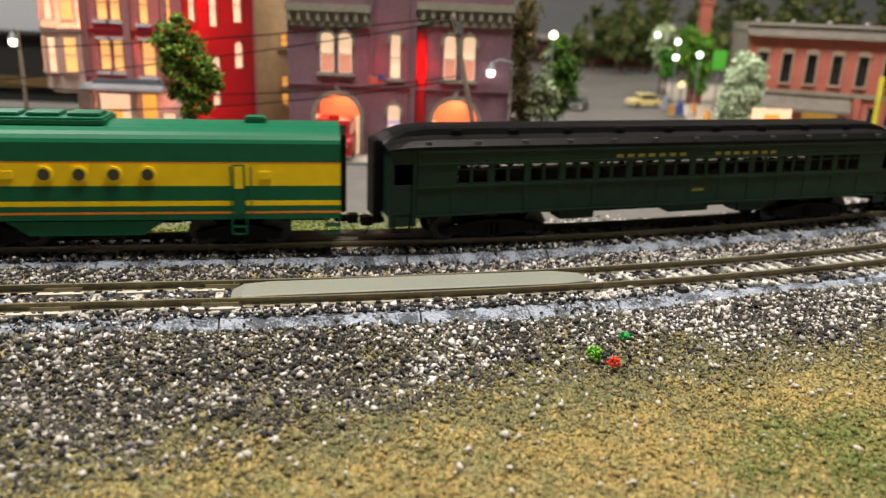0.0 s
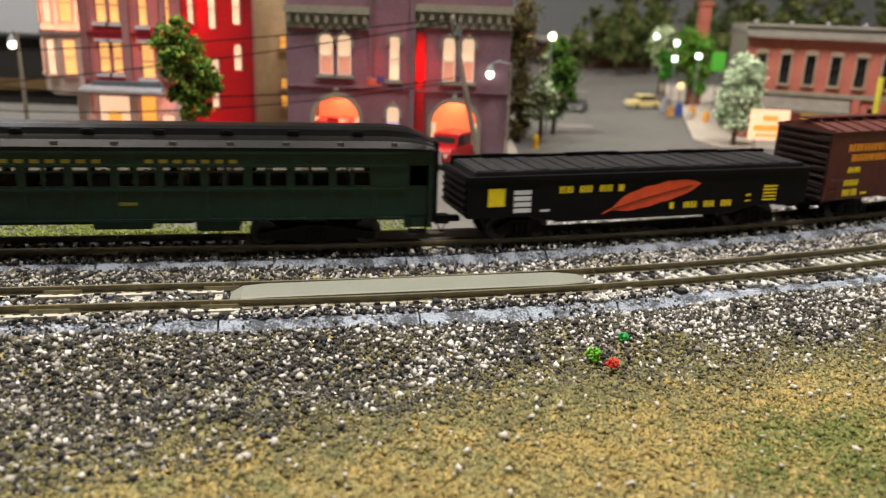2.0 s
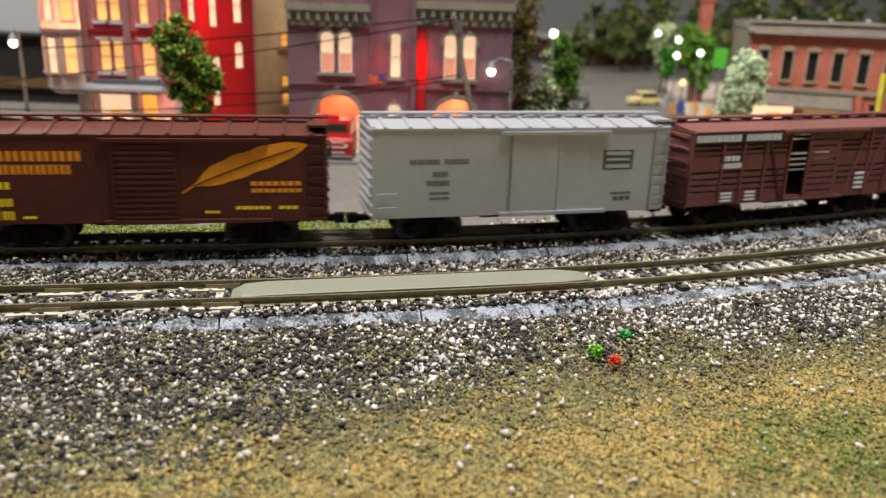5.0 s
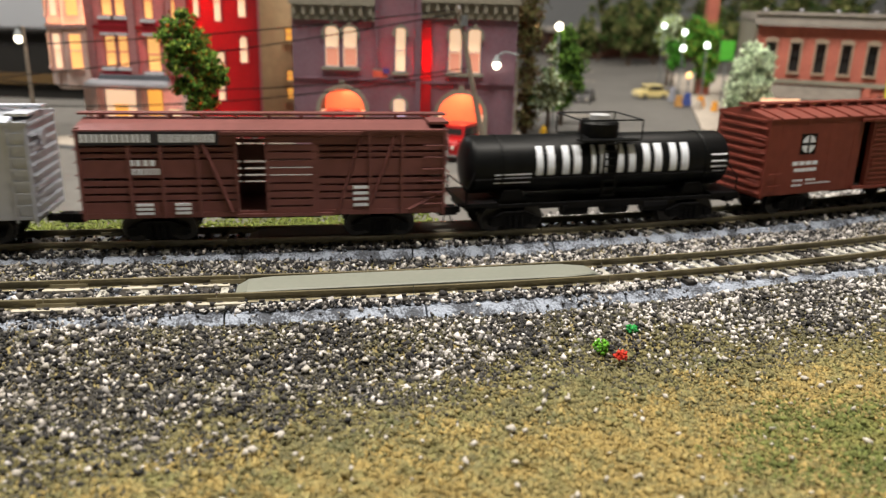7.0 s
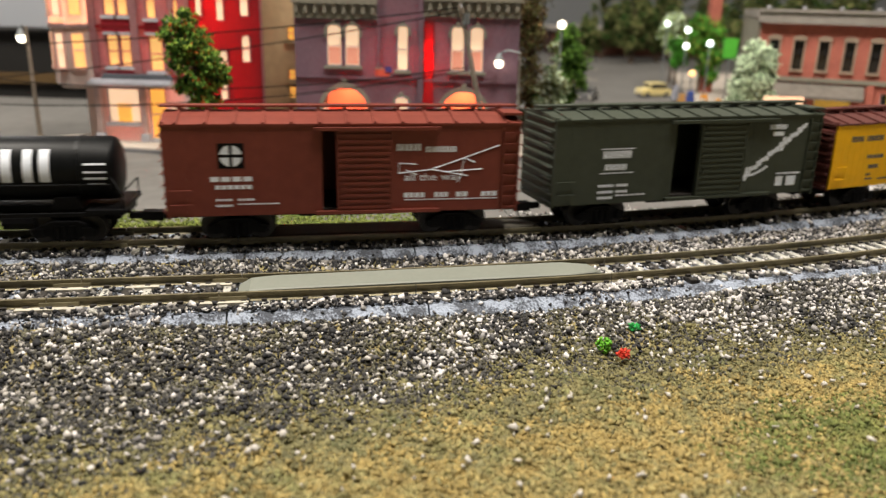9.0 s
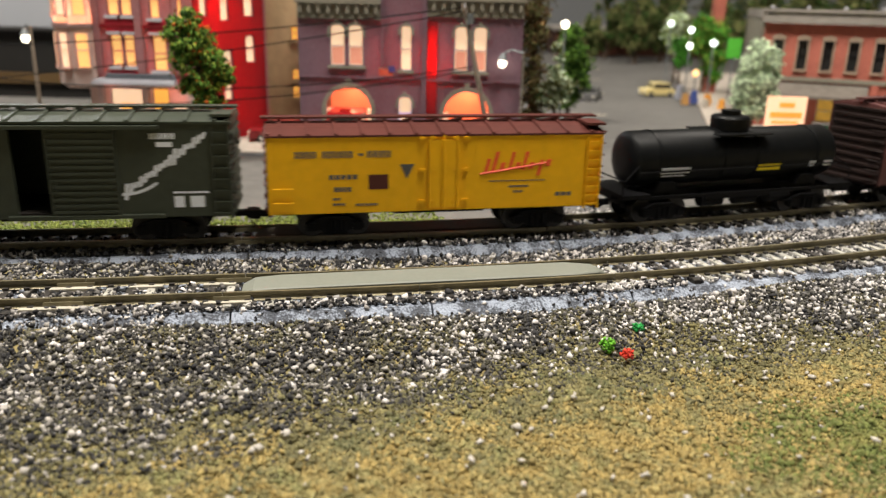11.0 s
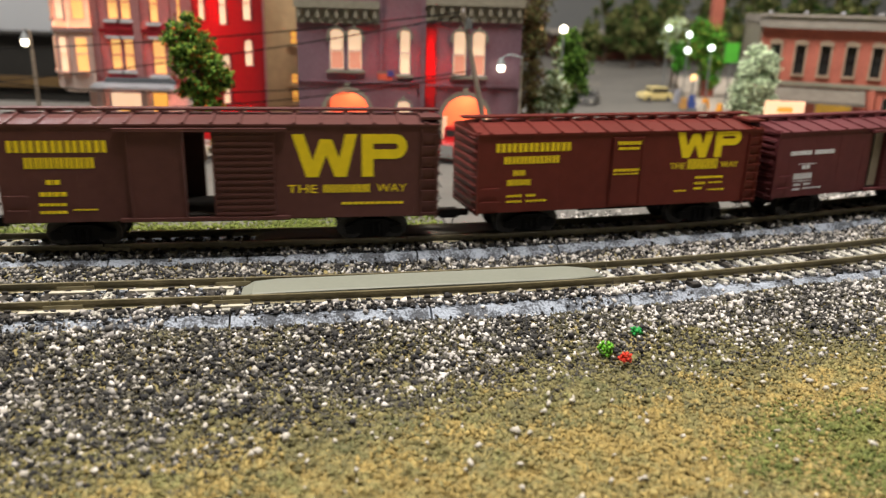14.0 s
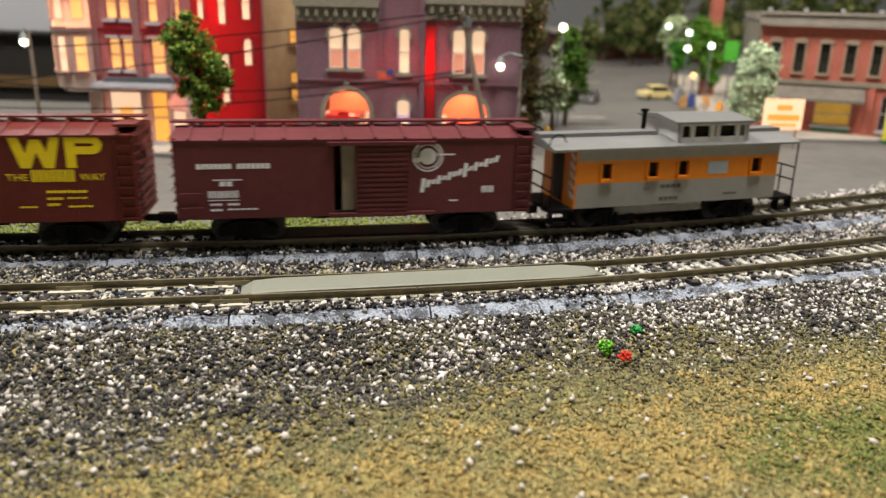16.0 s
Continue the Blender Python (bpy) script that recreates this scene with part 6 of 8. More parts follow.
m_rose = mat("rose_brick", (0.44, 0.20, 0.21), 0.75, var=0.2, scale=420, bump=0.4, trans=0.2, trans_col=(0.78, 0.26, 0.25))
m_peach = mat("peach_bay_wall", (0.76, 0.64, 0.60), 0.7, var=0.12, scale=300, trans=0.4, trans_col=(0.9, 0.5, 0.36))
m_grey_trim = mat("pale_grey_trim", (0.52, 0.52, 0.57), 0.7, var=0.1, scale=300)
m_tan = mat("tan_stucco", (0.48, 0.34, 0.19), 0.85, var=0.15, scale=150)
m_brick = mat("red_brick", (0.46, 0.14, 0.10), 0.85, var=0.22, scale=420, bump=0.5)
m_dark_glass = mat("dark_glass", (0.03, 0.03, 0.03), 0.08, var=0.1, bump=0)
m_roofing = mat("grey_roofing", (0.32, 0.29, 0.26), 0.9, var=0.15, scale=120)


def lamp_inside(x, y, z, watts, col):
    data = bpy.data.lights.new("room_bulb", "POINT")
    data.energy, data.color, data.shadow_soft_size = watts, col, 0.004
    new("room_bulb", data).matrix_basis = pose(x, y, z)


def wall(parent, name, m, w, z0, z1, holes, material, thick=0.003, label=""):
    """A wall in its own x and z with rectangular openings cut through."""
    xs = sorted({0, w, *[h[0] for h in holes], *[h[1] for h in holes]})
    zs = sorted({z0, z1, *[h[2] for h in holes], *[h[3] for h in holes]})
    solid = {(i, j) for i in range(len(xs) - 1) for j in range(len(zs) - 1)
             if not any(h[0] < (xs[i] + xs[i + 1]) / 2 < h[1] and h[2] < (zs[j] + zs[j + 1]) / 2 < h[3] for h in holes)}
    bm, made = bmesh.new(), {}

    def corner(i, j, y):
        if (i, j, y) not in made:
            made[i, j, y] = bm.verts.new((xs[i], y, zs[j]))
        return made[i, j, y]

    for i, j in solid:
        bm.faces.new([corner(*q, 0) for q in ((i, j), (i + 1, j), (i + 1, j + 1), (i, j + 1))])
        bm.faces.new([corner(*q, thick) for q in ((i, j), (i, j + 1), (i + 1, j + 1), (i + 1, j))])
        for di, dj, p, q in ((0, -1, (i, j), (i + 1, j)), (1, 0, (i + 1, j), (i + 1, j + 1)), (0, 1, (i + 1, j + 1), (i, j + 1)), (-1, 0, (i, j + 1), (i, j))):
            if (i + di, j + dj) not in solid:
                bm.faces.new((corner(*q, 0), corner(*p, 0), corner(*p, thick), corner(*q, thick)))
    ob = part(name, bm, material, parent, label)
    ob.matrix_basis = m
    return ob


def arch_fill(bm, x0, x1, zt, y0, y1, n=8):
    """The two corners above a round-headed opening that reaches up to zt."""
    r, cx = (x1 - x0) / 2, (x0 + x1) / 2
    for sgn in (-1, 1):
        pts = [(cx + sgn * r, zt)]
        pts += [(cx + sgn * r * math.sin(i * math.pi / 2 / n), zt - r + r * math.cos(i * math.pi / 2 / n)) for i in range(n + 1)]
        prism(bm, pts if sgn > 0 else pts[::-1], y0, y1)


def arch_band(bm, x0, x1, z0, zt, w, y0, y1, n=12):
    """A moulded band round a round-headed opening."""
    r, cx = (x1 - x0) / 2, (x0 + x1) / 2
    line_in = [(-1, 0, z0 - zt + r)] * (z0 < zt - r)
    line_in += [(-math.cos(math.pi * i / n), math.sin(math.pi * i / n), 0) for i in range(n + 1)]
    line_in += [(1, 0, z0 - zt + r)] * (z0 < zt - r)
    secs = []
    for c, s, drop in line_in:
        inner, outer = (cx + r * c, zt - r + r * s + drop), (cx + (r + w) * c, zt - r + (r + w) * s + drop)
        secs.append([(inner[0], y0, inner[1]), (outer[0], y0, outer[1]), (outer[0], y1, outer[1]), (inner[0], y1, inner[1])])
    sweep(bm, secs)
    bmesh.ops.recalc_face_normals(bm, faces=bm.faces)
    box(bm, cx - w * 0.6, cx + w * 0.6, y0 - 0.0006, y1, zt - 0.0002, zt + w * 1.9)


def add_window(parent, m, x0, x1, z0, z1, pane, trim, frame_mat, arched=True, blind=None, fill=None, hood=True, sill=True, bar=True):
    w = part("window", boxes((x0, x1, 0.0022, 0.0027, z0, z1)), pane, parent)
    w.matrix_basis = m
    f = 0.0007
    bm = boxes((x0, x0 + f, 0.0012, 0.0022, z0, z1), (x1 - f, x1, 0.0012, 0.0022, z0, z1), (x0, x1, 0.0012, 0.0022, z0, z0 + f), (x0, x1, 0.0012, 0.0022, z1 - f, z1))
    if bar:
        zm = z0 + (z1 - z0) * 0.47
        box(bm, x0, x1, 0.0011, 0.0022, zm, zm + f)
    part("window_frame", bm, frame_mat, w)
    if blind:
        part("blind", boxes((x0 + 0.0012, x1 - 0.0012, 0.0016, 0.0020, z0 + 0.001, z0 + (z1 - z0) * 0.45)), blind, w, "drawn reddish blind, glowing for the light behind it")
    if arched:
        bm = bmesh.new()
        arch_fill(bm, x0, x1, z1, 0.0002, 0.0024)
        part("window_head", bm, fill, w)
    if hood:
        bm = bmesh.new()
        if arched:
            arch_band(bm, x0, x1, z1 - (x1 - x0) * 0.8, z1, 0.0016, -0.0014, 0.0)
        else:
            box(bm, x0 - 0.0012, x1 + 0.0012, -0.0015, 0.0002, z1, z1 + 0.0018)
        part("window_hood", bm, trim, w)
    if sill:
        part("window_sill", boxes((x0 - 0.0018, x1 + 0.0018, -0.002, 0.001, z0 - 0.0022, z0), bev=0.0003), trim, w)
    return w


def firehouse():
    b = thing("firehouse", "purple brick firehouse with lit arched windows and engine doors", "building")
    Y = 0.555
    x0, x1, zb, zt = -0.1140, 0.0425, WZ, 0.112
    m = pose(x0, Y, 0)
    X = lambda x: x - x0
    wins = [(-0.0917, -0.0812, 0.0485, 0.0762), (-0.0790, -0.0685, 0.0485, 0.0762), (-0.0425, -0.0345, 0.0463, 0.0765), (-0.0050, 0.0046, 0.0465, 0.0768), (0.0082, 0.0180, 0.0465, 0.0768)]
    halls = [(-0.0952, -0.0632, zb, 0.0335), (-0.0112, 0.0212, zb, 0.0325)]
    door = (-0.0440, -0.0340, zb + 0.002, 0.0280)
    # the last hole lets bulb light reach the light leak panel
    holes = [(X(a), X(c), d, e) for a, c, d, e in wins + halls + [door, (-0.0232, -0.0172, zb + 0.002, 0.078)]]
    wall(b, "front_wall", m, x1 - x0, zb, zt, holes, m_purple)
    part("side_wall", boxes((x1 - 0.003, x1, Y + 0.003, 0.68, zb, zt), (x0, x0 + 0.003, Y + 0.003, 0.68, zb, zt)), m_purple, b)
    part("rear_wall", boxes((x0 + 0.003, x1 - 0.003, 0.677, 0.68, zb, zt)), m_purple, b)
    part("roof", boxes((x0 + 0.003, x1 - 0.003, Y + 0.003, 0.677, zt - 0.006, zt - 0.003)), m_roofing, b)
    for i, (a, c, d, e) in enumerate(wins):
        add_window(b, m, X(a), X(c), d, e, g_pale, m_trim, m_grey_trim, True, None if i == 2 else m_blind, m_purple)
    for a, c, d, e in halls:
        # self-glowing panel set back in the arch, in place of a lit hall
        h = part("hall_glow_panel", boxes((X(a), X(c), 0.022, 0.023, d, e)), g_hall, b, "glowing orange panel standing for the lit hall behind the arch")
        h.matrix_basis = m
        bm = bmesh.new()
        arch_fill(bm, X(a), X(c), e, 0.0002, 0.003, 10)
        part("arch_spandrel", bm, m_purple, h)
        bm = bmesh.new()
        arch_band(bm, X(a), X(c), d, e, 0.0030, -0.0016, 0.0, 16)
        part("arch_trim", bm, m_trim, h, "moulded olive stone arch")
        # emissive strips paint the pale halo on the arch's inner edges
        bm = boxes((X(a) - 0.0002, X(a) + 0.0030, 0.003, 0.010, d, e - 0.016), (X(c) - 0.0030, X(c) + 0.0002, 0.003, 0.010, d, e - 0.016))
        part("lit_jamb_strip", bm, g_pale, h, "glowing pale strip for the lit inner edge of the arch")
    a, c, d, e = door
    dw = add_window(b, m, X(a), X(c), d, e, g_lilac, m_trim, m_grey_trim, True, None, m_purple, sill=False)
    part("door_light", boxes((X(a) + 0.001, X(c) - 0.001, 0.0014, 0.0019, e - 0.011, e - 0.001), (X(a) + 0.002, X(c) - 0.002, 0.0014, 0.0019, d + 0.013, d + 0.020)), g_pale, dw, "lit fanlight")
    # cornice with brackets, tower strip, string course
    bm = boxes((x0 - 0.001, -0.0560, Y - 0.004, Y, 0.0900, 0.0950), (-0.0240, x1 + 0.001, Y - 0.004, Y, 0.0935, 0.0985), (x0, -0.056, Y - 0.0015, Y, 0.0800, 0.0815), (-0.024, x1, Y - 0.0015, Y, 0.0830, 0.0845))
    cor = part("cornice", bm, m_trim, b)
    part("frieze", boxes((x0, -0.0562, Y - 0.0012, Y, 0.0815, 0.0900)), m_trim, cor)
    part("frieze", boxes((-0.0240, x1, Y - 0.0012, Y, 0.0845, 0.0935)), m_trim, cor)
    mesh = None
    for k in range(24):
        xx = x0 + 0.002 + k * 0.0066
        if -0.056 < xx < -0.024:
            continue
        dz = 0.0035 if xx > -0.03 else 0.0
        if mesh is None:
            ob = part("bracket", boxes((-0.0014, 0.0014, Y - 0.0034, Y, 0.0835, 0.0900), bev=0.0003), m_trim, cor)
            mesh = ob.data
        else:
            ob = new("bracket", mesh)
            ob.parent = cor
        ob.matrix_basis = pose(xx, 0, dz)
    part("tower_pilaster", boxes((-0.0275, -0.0240, Y - 0.0022, Y, zb, zt), (-0.0562, -0.0545, Y - 0.0016, Y, 0.04, zt)), m_purple, b)
    # added red panel, standing for light that leaks out at the corner
    part("light_leak_strip", boxes((-0.0240, -0.0165, Y - 0.0009, Y, zb, 0.080)), m_redwall, b, "red panel added for light leaking at the corner")
    part("string_course", boxes((x0, -0.0275, Y - 0.0012, Y, 0.0400, 0.0412), (-0.0240, x1, Y - 0.0012, Y, 0.0392, 0.0404)), m_purple, b)
    part("flag_pole", rods(((-0.046, Y, 0.047), (-0.056, Y - 0.018, 0.049)), r=0.0004), m_trim, b)
    part("flag", boxes((-0.0560, -0.0462, Y - 0.0162, Y - 0.0155, 0.0435, 0.0480)), mat("flag_cloth_red", (0.85, 0.12, 0.07), 0.8, var=0.4, scale=260), b, "small red and white flag")
    part("flag_canton", boxes((-0.0492, -0.0448, Y - 0.0166, Y - 0.0151, 0.0462, 0.0500)), mat("flag_cloth_blue", (0.08, 0.07, 0.30), 0.8), b, "blue corner of the flag")
    lamp_inside(-0.052, Y + 0.016, 0.056, 0.17, (1.0, 0.30, 0.20))
    lamp_inside(-0.018, Y + 0.012, 0.055, 0.22, (1.0, 0.25, 0.18))
    lamp_inside(-0.078, Y + 0.012, 0.030, 0.012, (1.0, 0.5, 0.28))
    lamp_inside(0.006, Y + 0.012, 0.029, 0.012, (1.0, 0.5, 0.28))


def hotel():
    b = thing("corner_hotel", "rose and red corner building with glowing windows and bay", "building")
    Y, xl, xr, zb, zt = 0.552, -0.2560, -0.1860, WZ, 0.125
    m = pose(xl, Y, 0)
    X = lambda x: x - xl
    up = [(-0.2455, -0.2372, 0.0440, 0.0658), (-0.2362, -0.2283, 0.0440, 0.0658), (-0.2160, -0.2060, 0.0415, 0.0660), (-0.2455, -0.2372, 0.0785, 0.103), (-0.2362, -0.2283, 0.0785, 0.103), (-0.2160, -0.2090, 0.0770, 0.103), (-0.2010, -0.1935, 0.0770, 0.103)]
    low = [(-0.2490, -0.2260, 0.0045, 0.0290), (-0.2190, -0.2070, WZ + 0.002, 0.0300), (-0.2045, -0.1945, WZ + 0.002, 0.0165)]
    wall(b, "front_wall", m, xr - xl, 0.0315, zt, [(X(p), X(q), r, s) for p, q, r, s in up], m_rose)
    m_blush = mat("blush_shop_wall", (0.70, 0.53, 0.50), 0.75, var=0.2, scale=420, bump=0.3, trans=0.36, trans_col=(0.90, 0.68, 0.64))
    wall(b, "shop_wall", m, xr - xl, zb, 0.0314, [(X(p), X(q), r, s) for p, q, r, s in low], m_blush, label="blush pink lower wall lit from inside")
    for i, (p, q, r, s) in enumerate(up):
        add_window(b, m, X(p), X(q), r, s, g_warm, m_grey_trim, m_rose, False, None, None)
    for i, (p, q, r, s) in enumerate(low):
        w = add_window(b, m, X(p), X(q), r, s, (g_pale, g_amber, g_pale)[i], m_grey_trim, m_grey_trim, False, None, None, hood=False)
        if i == 0:
            part("shop_display", boxes((X(-0.2425), X(-0.2330), 0.0014, 0.0020, 0.005, 0.018)), g_amber, w, "amber display in the shop window")
    lg = part("ledge", boxes((-0.2590, -0.2000, Y - 0.0075, Y, 0.0315, 0.0338), (-0.2575, -0.2000, Y - 0.0055, Y, 0.0338, 0.0358), bev=0.0003), m_grey_trim, b, "grey moulded ledge over the shop")
    part("ledge_roof", prism(bmesh.new(), [(-0.2500, 0.0358), (-0.2000, 0.0358), (-0.2020, 0.0392), (-0.2480, 0.0392)], Y - 0.0048, Y), mat("slate_ledge", (0.10, 0.11, 0.13), 0.7), lg)
    for x, w_ in ((-0.2560, 0.007), (-0.2270, 0.008), (-0.2000, 0.006)):
        part("pilaster", boxes((x, x + w_ * 0.7, Y - 0.0018, Y, 0.0393, zt), bev=0.0004), m_rose, b)
    for x in (-0.2565, -0.2245, -0.1925):
        col = part("shop_column", boxes((x, x + 0.004, Y - 0.0030, Y, WZ + 0.006, 0.0312)), m_blush, b)
        part("column_base", boxes((x - 0.0012, x + 0.0052, Y - 0.0042, Y, WZ, WZ + 0.0060), bev=0.0004), m_grey_trim, col)
    part("belt_course", boxes((xl, xr, Y - 0.0014, Y, 0.0700, 0.0725), bev=0.0003), m_redwall, b)
    # bright red imitates light bleeding through the wall between windows
    m_bled_red = mat("bled_light_red", (0.55, 0.03, 0.055), 0.6, var=0.15, scale=300)
    for p, q in ((-0.2472, -0.2275), (-0.2172, -0.2050), (-0.2020, -0.1925)):
        part("spandrel_panel", boxes((p, q, Y - 0.0010, Y, 0.0680, 0.0762)), m_bled_red, b, "red panel painted for light bleeding between windows")
        part("spandrel_panel", boxes((p, q, Y - 0.0010, Y, 0.0393, 0.0412)), m_bled_red, b)
    # bay on the corner
    zc0, zc1 = 0.0315, 0.125
    pts = [(-0.2560, Y - 0.004), (-0.2680, Y - 0.010), (-0.2790, Y - 0.006), (-0.2870, Y + 0.006), (-0.2870, Y + 0.040), (-0.2560, Y + 0.040)]
    bm = bmesh.new()
    sweep(bm, [[(x, y, z) for x, y in pts] for z in (zc0, zc1)])
    bay = part("bay", bm, m_peach, b, "peach coloured corner bay")
    part("bay_base", sweep(bmesh.new(), [[(-0.270 + (x + 0.270) * k, Y + 0.015 + (y - Y - 0.015) * k, z) for x, y in pts] for z, k in ((zc0 - 0.003, 0.82), (zc0, 1.0))]), m_peach, bay)
    for (xa, ya), (xb, yb) in zip(pts[:3], pts[1:4]):
        d = Vector((xa - xb, ya - yb, 0))
        ang = math.degrees(math.atan2(d.y, d.x))
        w_ = d.length
        mm = pose(xb, yb, 0, 0, 0, ang)
        for z0, z1 in ((0.0435, 0.0660), (0.0785, 0.1030)):
            p = part("window", boxes((w_ * 0.25, w_ * 0.78, -0.0006, 0.0008, z0, z1)), g_warm if xb > -0.27 else g_pale, bay)
            p.matrix_basis = mm
            part("window_frame", boxes((w_ * 0.25 - 0.0008, w_ * 0.25, -0.0012, 0.0006, z0, z1), (w_ * 0.78, w_ * 0.78 + 0.0008, -0.0012, 0.0006, z0, z1), (w_ * 0.25, w_ * 0.78, -0.0012, 0.0002, (z0 + z1) / 2, (z0 + z1) / 2 + 0.0007), (w_ * 0.25 - 0.001, w_ * 0.78 + 0.001, -0.002, 0.0004, z0 - 0.0016, z0)), m_peach, p)
    bm = sweep(bmesh.new(), [[(-0.270 + (x + 0.270) * k, Y + 0.015 + (y - Y - 0.015) * k, z) for x, y in pts] for z, k in ((0.0695, 1.01), (0.0700, 1.06), (0.0722, 1.06), (0.0727, 1.01))])
    part("bay_band", bm, mat("dusky_band", (0.30, 0.19, 0.18), 0.8), bay)
    part("shop_corner_wall", boxes((-0.2650, -0.2560, Y + 0.004, Y + 0.05, zb, zc0)), m_peach, b)
    # red side wall running back from the street corner
    fx, fy = -0.1490, 0.600
    d = Vector((fx - xr, fy - Y, 0))
    ms = pose(xr, Y, 0, 0, 0, math.degrees(math.atan2(d.y, d.x)))
    L = d.length
    sw = [(L * 0.10, L * 0.20, 0.079, 0.105), (L * 0.38, L * 0.50, 0.076, 0.105), (L * 0.72, L * 0.86, 0.079, 0.105), (L * 0.72, L * 0.86, 0.046, 0.066), (L * 0.38, L * 0.52, 0.040, 0.056), (L * 0.38, L * 0.50, 0.020, 0.034)]
    wall(b, "side_wall", ms, L, zb, zt, sw, m_redwall, 0.003, "glowing translucent red side wall")
    for p, q, r, s in sw:
        add_window(b, ms, p, q, r, s, g_pale, m_grey_trim, m_rose, True, None, m_redwall, hood=False, sill=False)
    part("rear_wall", boxes((-0.2560, fx + 0.001, 0.6005, 0.6035, zb, zt)), m_rose, b)
    part("far_side_wall", boxes((-0.2560, -0.2530, Y + 0.003, 0.600, zb, zt)), m_rose, b)
    bm = bmesh.new()
    lid = [(-0.2530, Y + 0.003), (xr, Y + 0.003), (fx - 0.002, fy), (-0.2530, fy)]
    sweep(bm, [[(x, y, z) for x, y in lid] for z in (zt - 0.004, zt)])
    part("roof", bm, m_roofing, b)
    lamp_inside(-0.193, Y + 0.022, 0.090, 0.13, (1.0, 0.55, 0.4))
    lamp_inside(-0.271, Y + 0.012, 0.074, 0.10, (1.0, 0.62, 0.42))
    lamp_inside(-0.230, Y + 0.020, 0.062, 0.19, (1.0, 0.6, 0.4))
    lamp_inside(-0.215, Y + 0.022, 0.014, 0.15, (1.0, 0.62, 0.50))


def tan_building():
    b = thing("tan_building", "tan stucco building between its neighbours", "building")
    m = pose(-0.172, 0.612, 0)
    holes = [(0.0405, 0.0462, 0.018, 0.027), (0.0405, 0.0462, 0.032, 0.040), (0.0405, 0.0462, 0.062, 0.072)]
    wall(b, "front_wall", m, 0.062, WZ, 0.13, holes, m_tan)
    for h in holes:
        add_window(b, m, *h, g_amber, m_tan, m_tan, False, hood=False)
    part("shell", boxes((-0.172, -0.169, 0.615, 0.70, WZ, 0.13), (-0.113, -0.110, 0.615, 0.70, WZ, 0.13), (-0.169, -0.113, 0.615, 0.70, 0.127, 0.13), (-0.169, -0.113, 0.697, 0.70, WZ, 0.127)), m_tan, b)


def brick_block():
    b = thing("brick_shop_building", "red brick shop building with grey cornice and dark windows", "building", "", pose(0.2705, 0.724, 0, 0, 0, -22))
    w, zb, zt = 0.245, WZ, 0.0820
    flat = Matrix()
    wins = [(0.0092 + 0.0203 * i, 0.0168 + 0.0203 * i, 0.0430, 0.0690) for i in range(11)]
    shops = [(0.052, 0.082, -0.002, 0.0185), (0.104, 0.110, -0.004, 0.026), (0.118, 0.150, 0.0, 0.020), (0.168, 0.190, -0.004, 0.02)]
    wall(b, "front_wall", flat, w, zb, zt, wins + shops, m_brick)
    m_surround = mat("buff_window_surround", (0.36, 0.27, 0.20), 0.85, var=0.15, scale=400)
    for x0, x1, z0, z1 in wins:
        v = add_window(b, flat, x0, x1, z0, z1, m_dark_glass, m_surround, m_black, False, None, None, hood=False)
        rise = [(x0 - 0.0018, z1 - 0.001), (x1 + 0.0018, z1 - 0.001), (x1 + 0.0018, z1 + 0.0020), ((x0 + x1) / 2 + 0.0012, z1 + 0.0034), ((x0 + x1) / 2 - 0.0012, z1 + 0.0034), (x0 - 0.0018, z1 + 0.0020)]
        part("window_hood", prism(bmesh.new(), rise, -0.0016, -0.0001), m_surround, v, "buff stone window hood")
        for xa in (x0 - 0.0015, x1):
            part("window_jamb", boxes((xa, xa + 0.0015, -0.0010, -0.0001, z0, z1 - 0.001)), m_surround, v)
    for i, q in enumerate(shops):
        add_window(b, flat, *q, (mat("ochre_shop_window", (0.45, 0.28, 0.04), 0.4, var=0.4, scale=200, emit=0.25, emit_col=(0.9, 0.5, 0.08)), m_dark_glass, m_dark_glass, m_dark_glass)[i], m_grey_trim, m_grey_trim, False, None, None, hood=False)
    part("shop_panel", boxes((0.052, 0.082, -0.0012, -0.0002, WZ + 0.001, -0.0022)), mat("green_shop_panel", (0.03, 0.14, 0.08), 0.6), b, "green panel under the shop window")
    part("string_course", boxes((-0.001, w, -0.002, -0.0001, 0.0325, 0.0365), bev=0.0004), m_trim, b)
    bm = bmesh.new()
    sweep(bm, [[(x, -0.0002, 0.0315), (x, -0.014, 0.0215), (x, -0.014, 0.0190), (x, -0.0002, 0.0290)] for x in (0.004, 0.090)])
    part("awning", bm, mat("dusty_grey_awning", (0.16, 0.14, 0.12), 0.9, var=0.2, scale=200), b, "dusty grey sloping awning")
    for x in (0.092, 0.112, 0.156):
        part("pilaster", boxes((x, x + 0.006, -0.0025, -0.0001, zb, 0.0323), bev=0.0004), m_brick, b)
    cor = part("cornice", boxes((-0.003, w, -0.006, 0.003, zt + 0.0005, zt + 0.0085), bev=0.0005), m_roofing, b, "heavy grey cornice")
    part("parapet_cap", boxes((-0.004, w, -0.0075, 0.004, zt + 0.0090, zt + 0.0120), bev=0.0005), m_roofing, cor)
    mesh = None
    for i in range(9):
        if mesh is None:
            ob = part("finial", boxes((-0.0018, 0.0018, -0.0060, -0.0020, zt + 0.0122, zt + 0.0148), bev=0.0006), m_grey_trim, cor)
            mesh = ob.data
        else:
            ob = new("finial", mesh)
            ob.parent = cor
        ob.matrix_basis = pose(0.004 + 0.0290 * i, 0, 0)
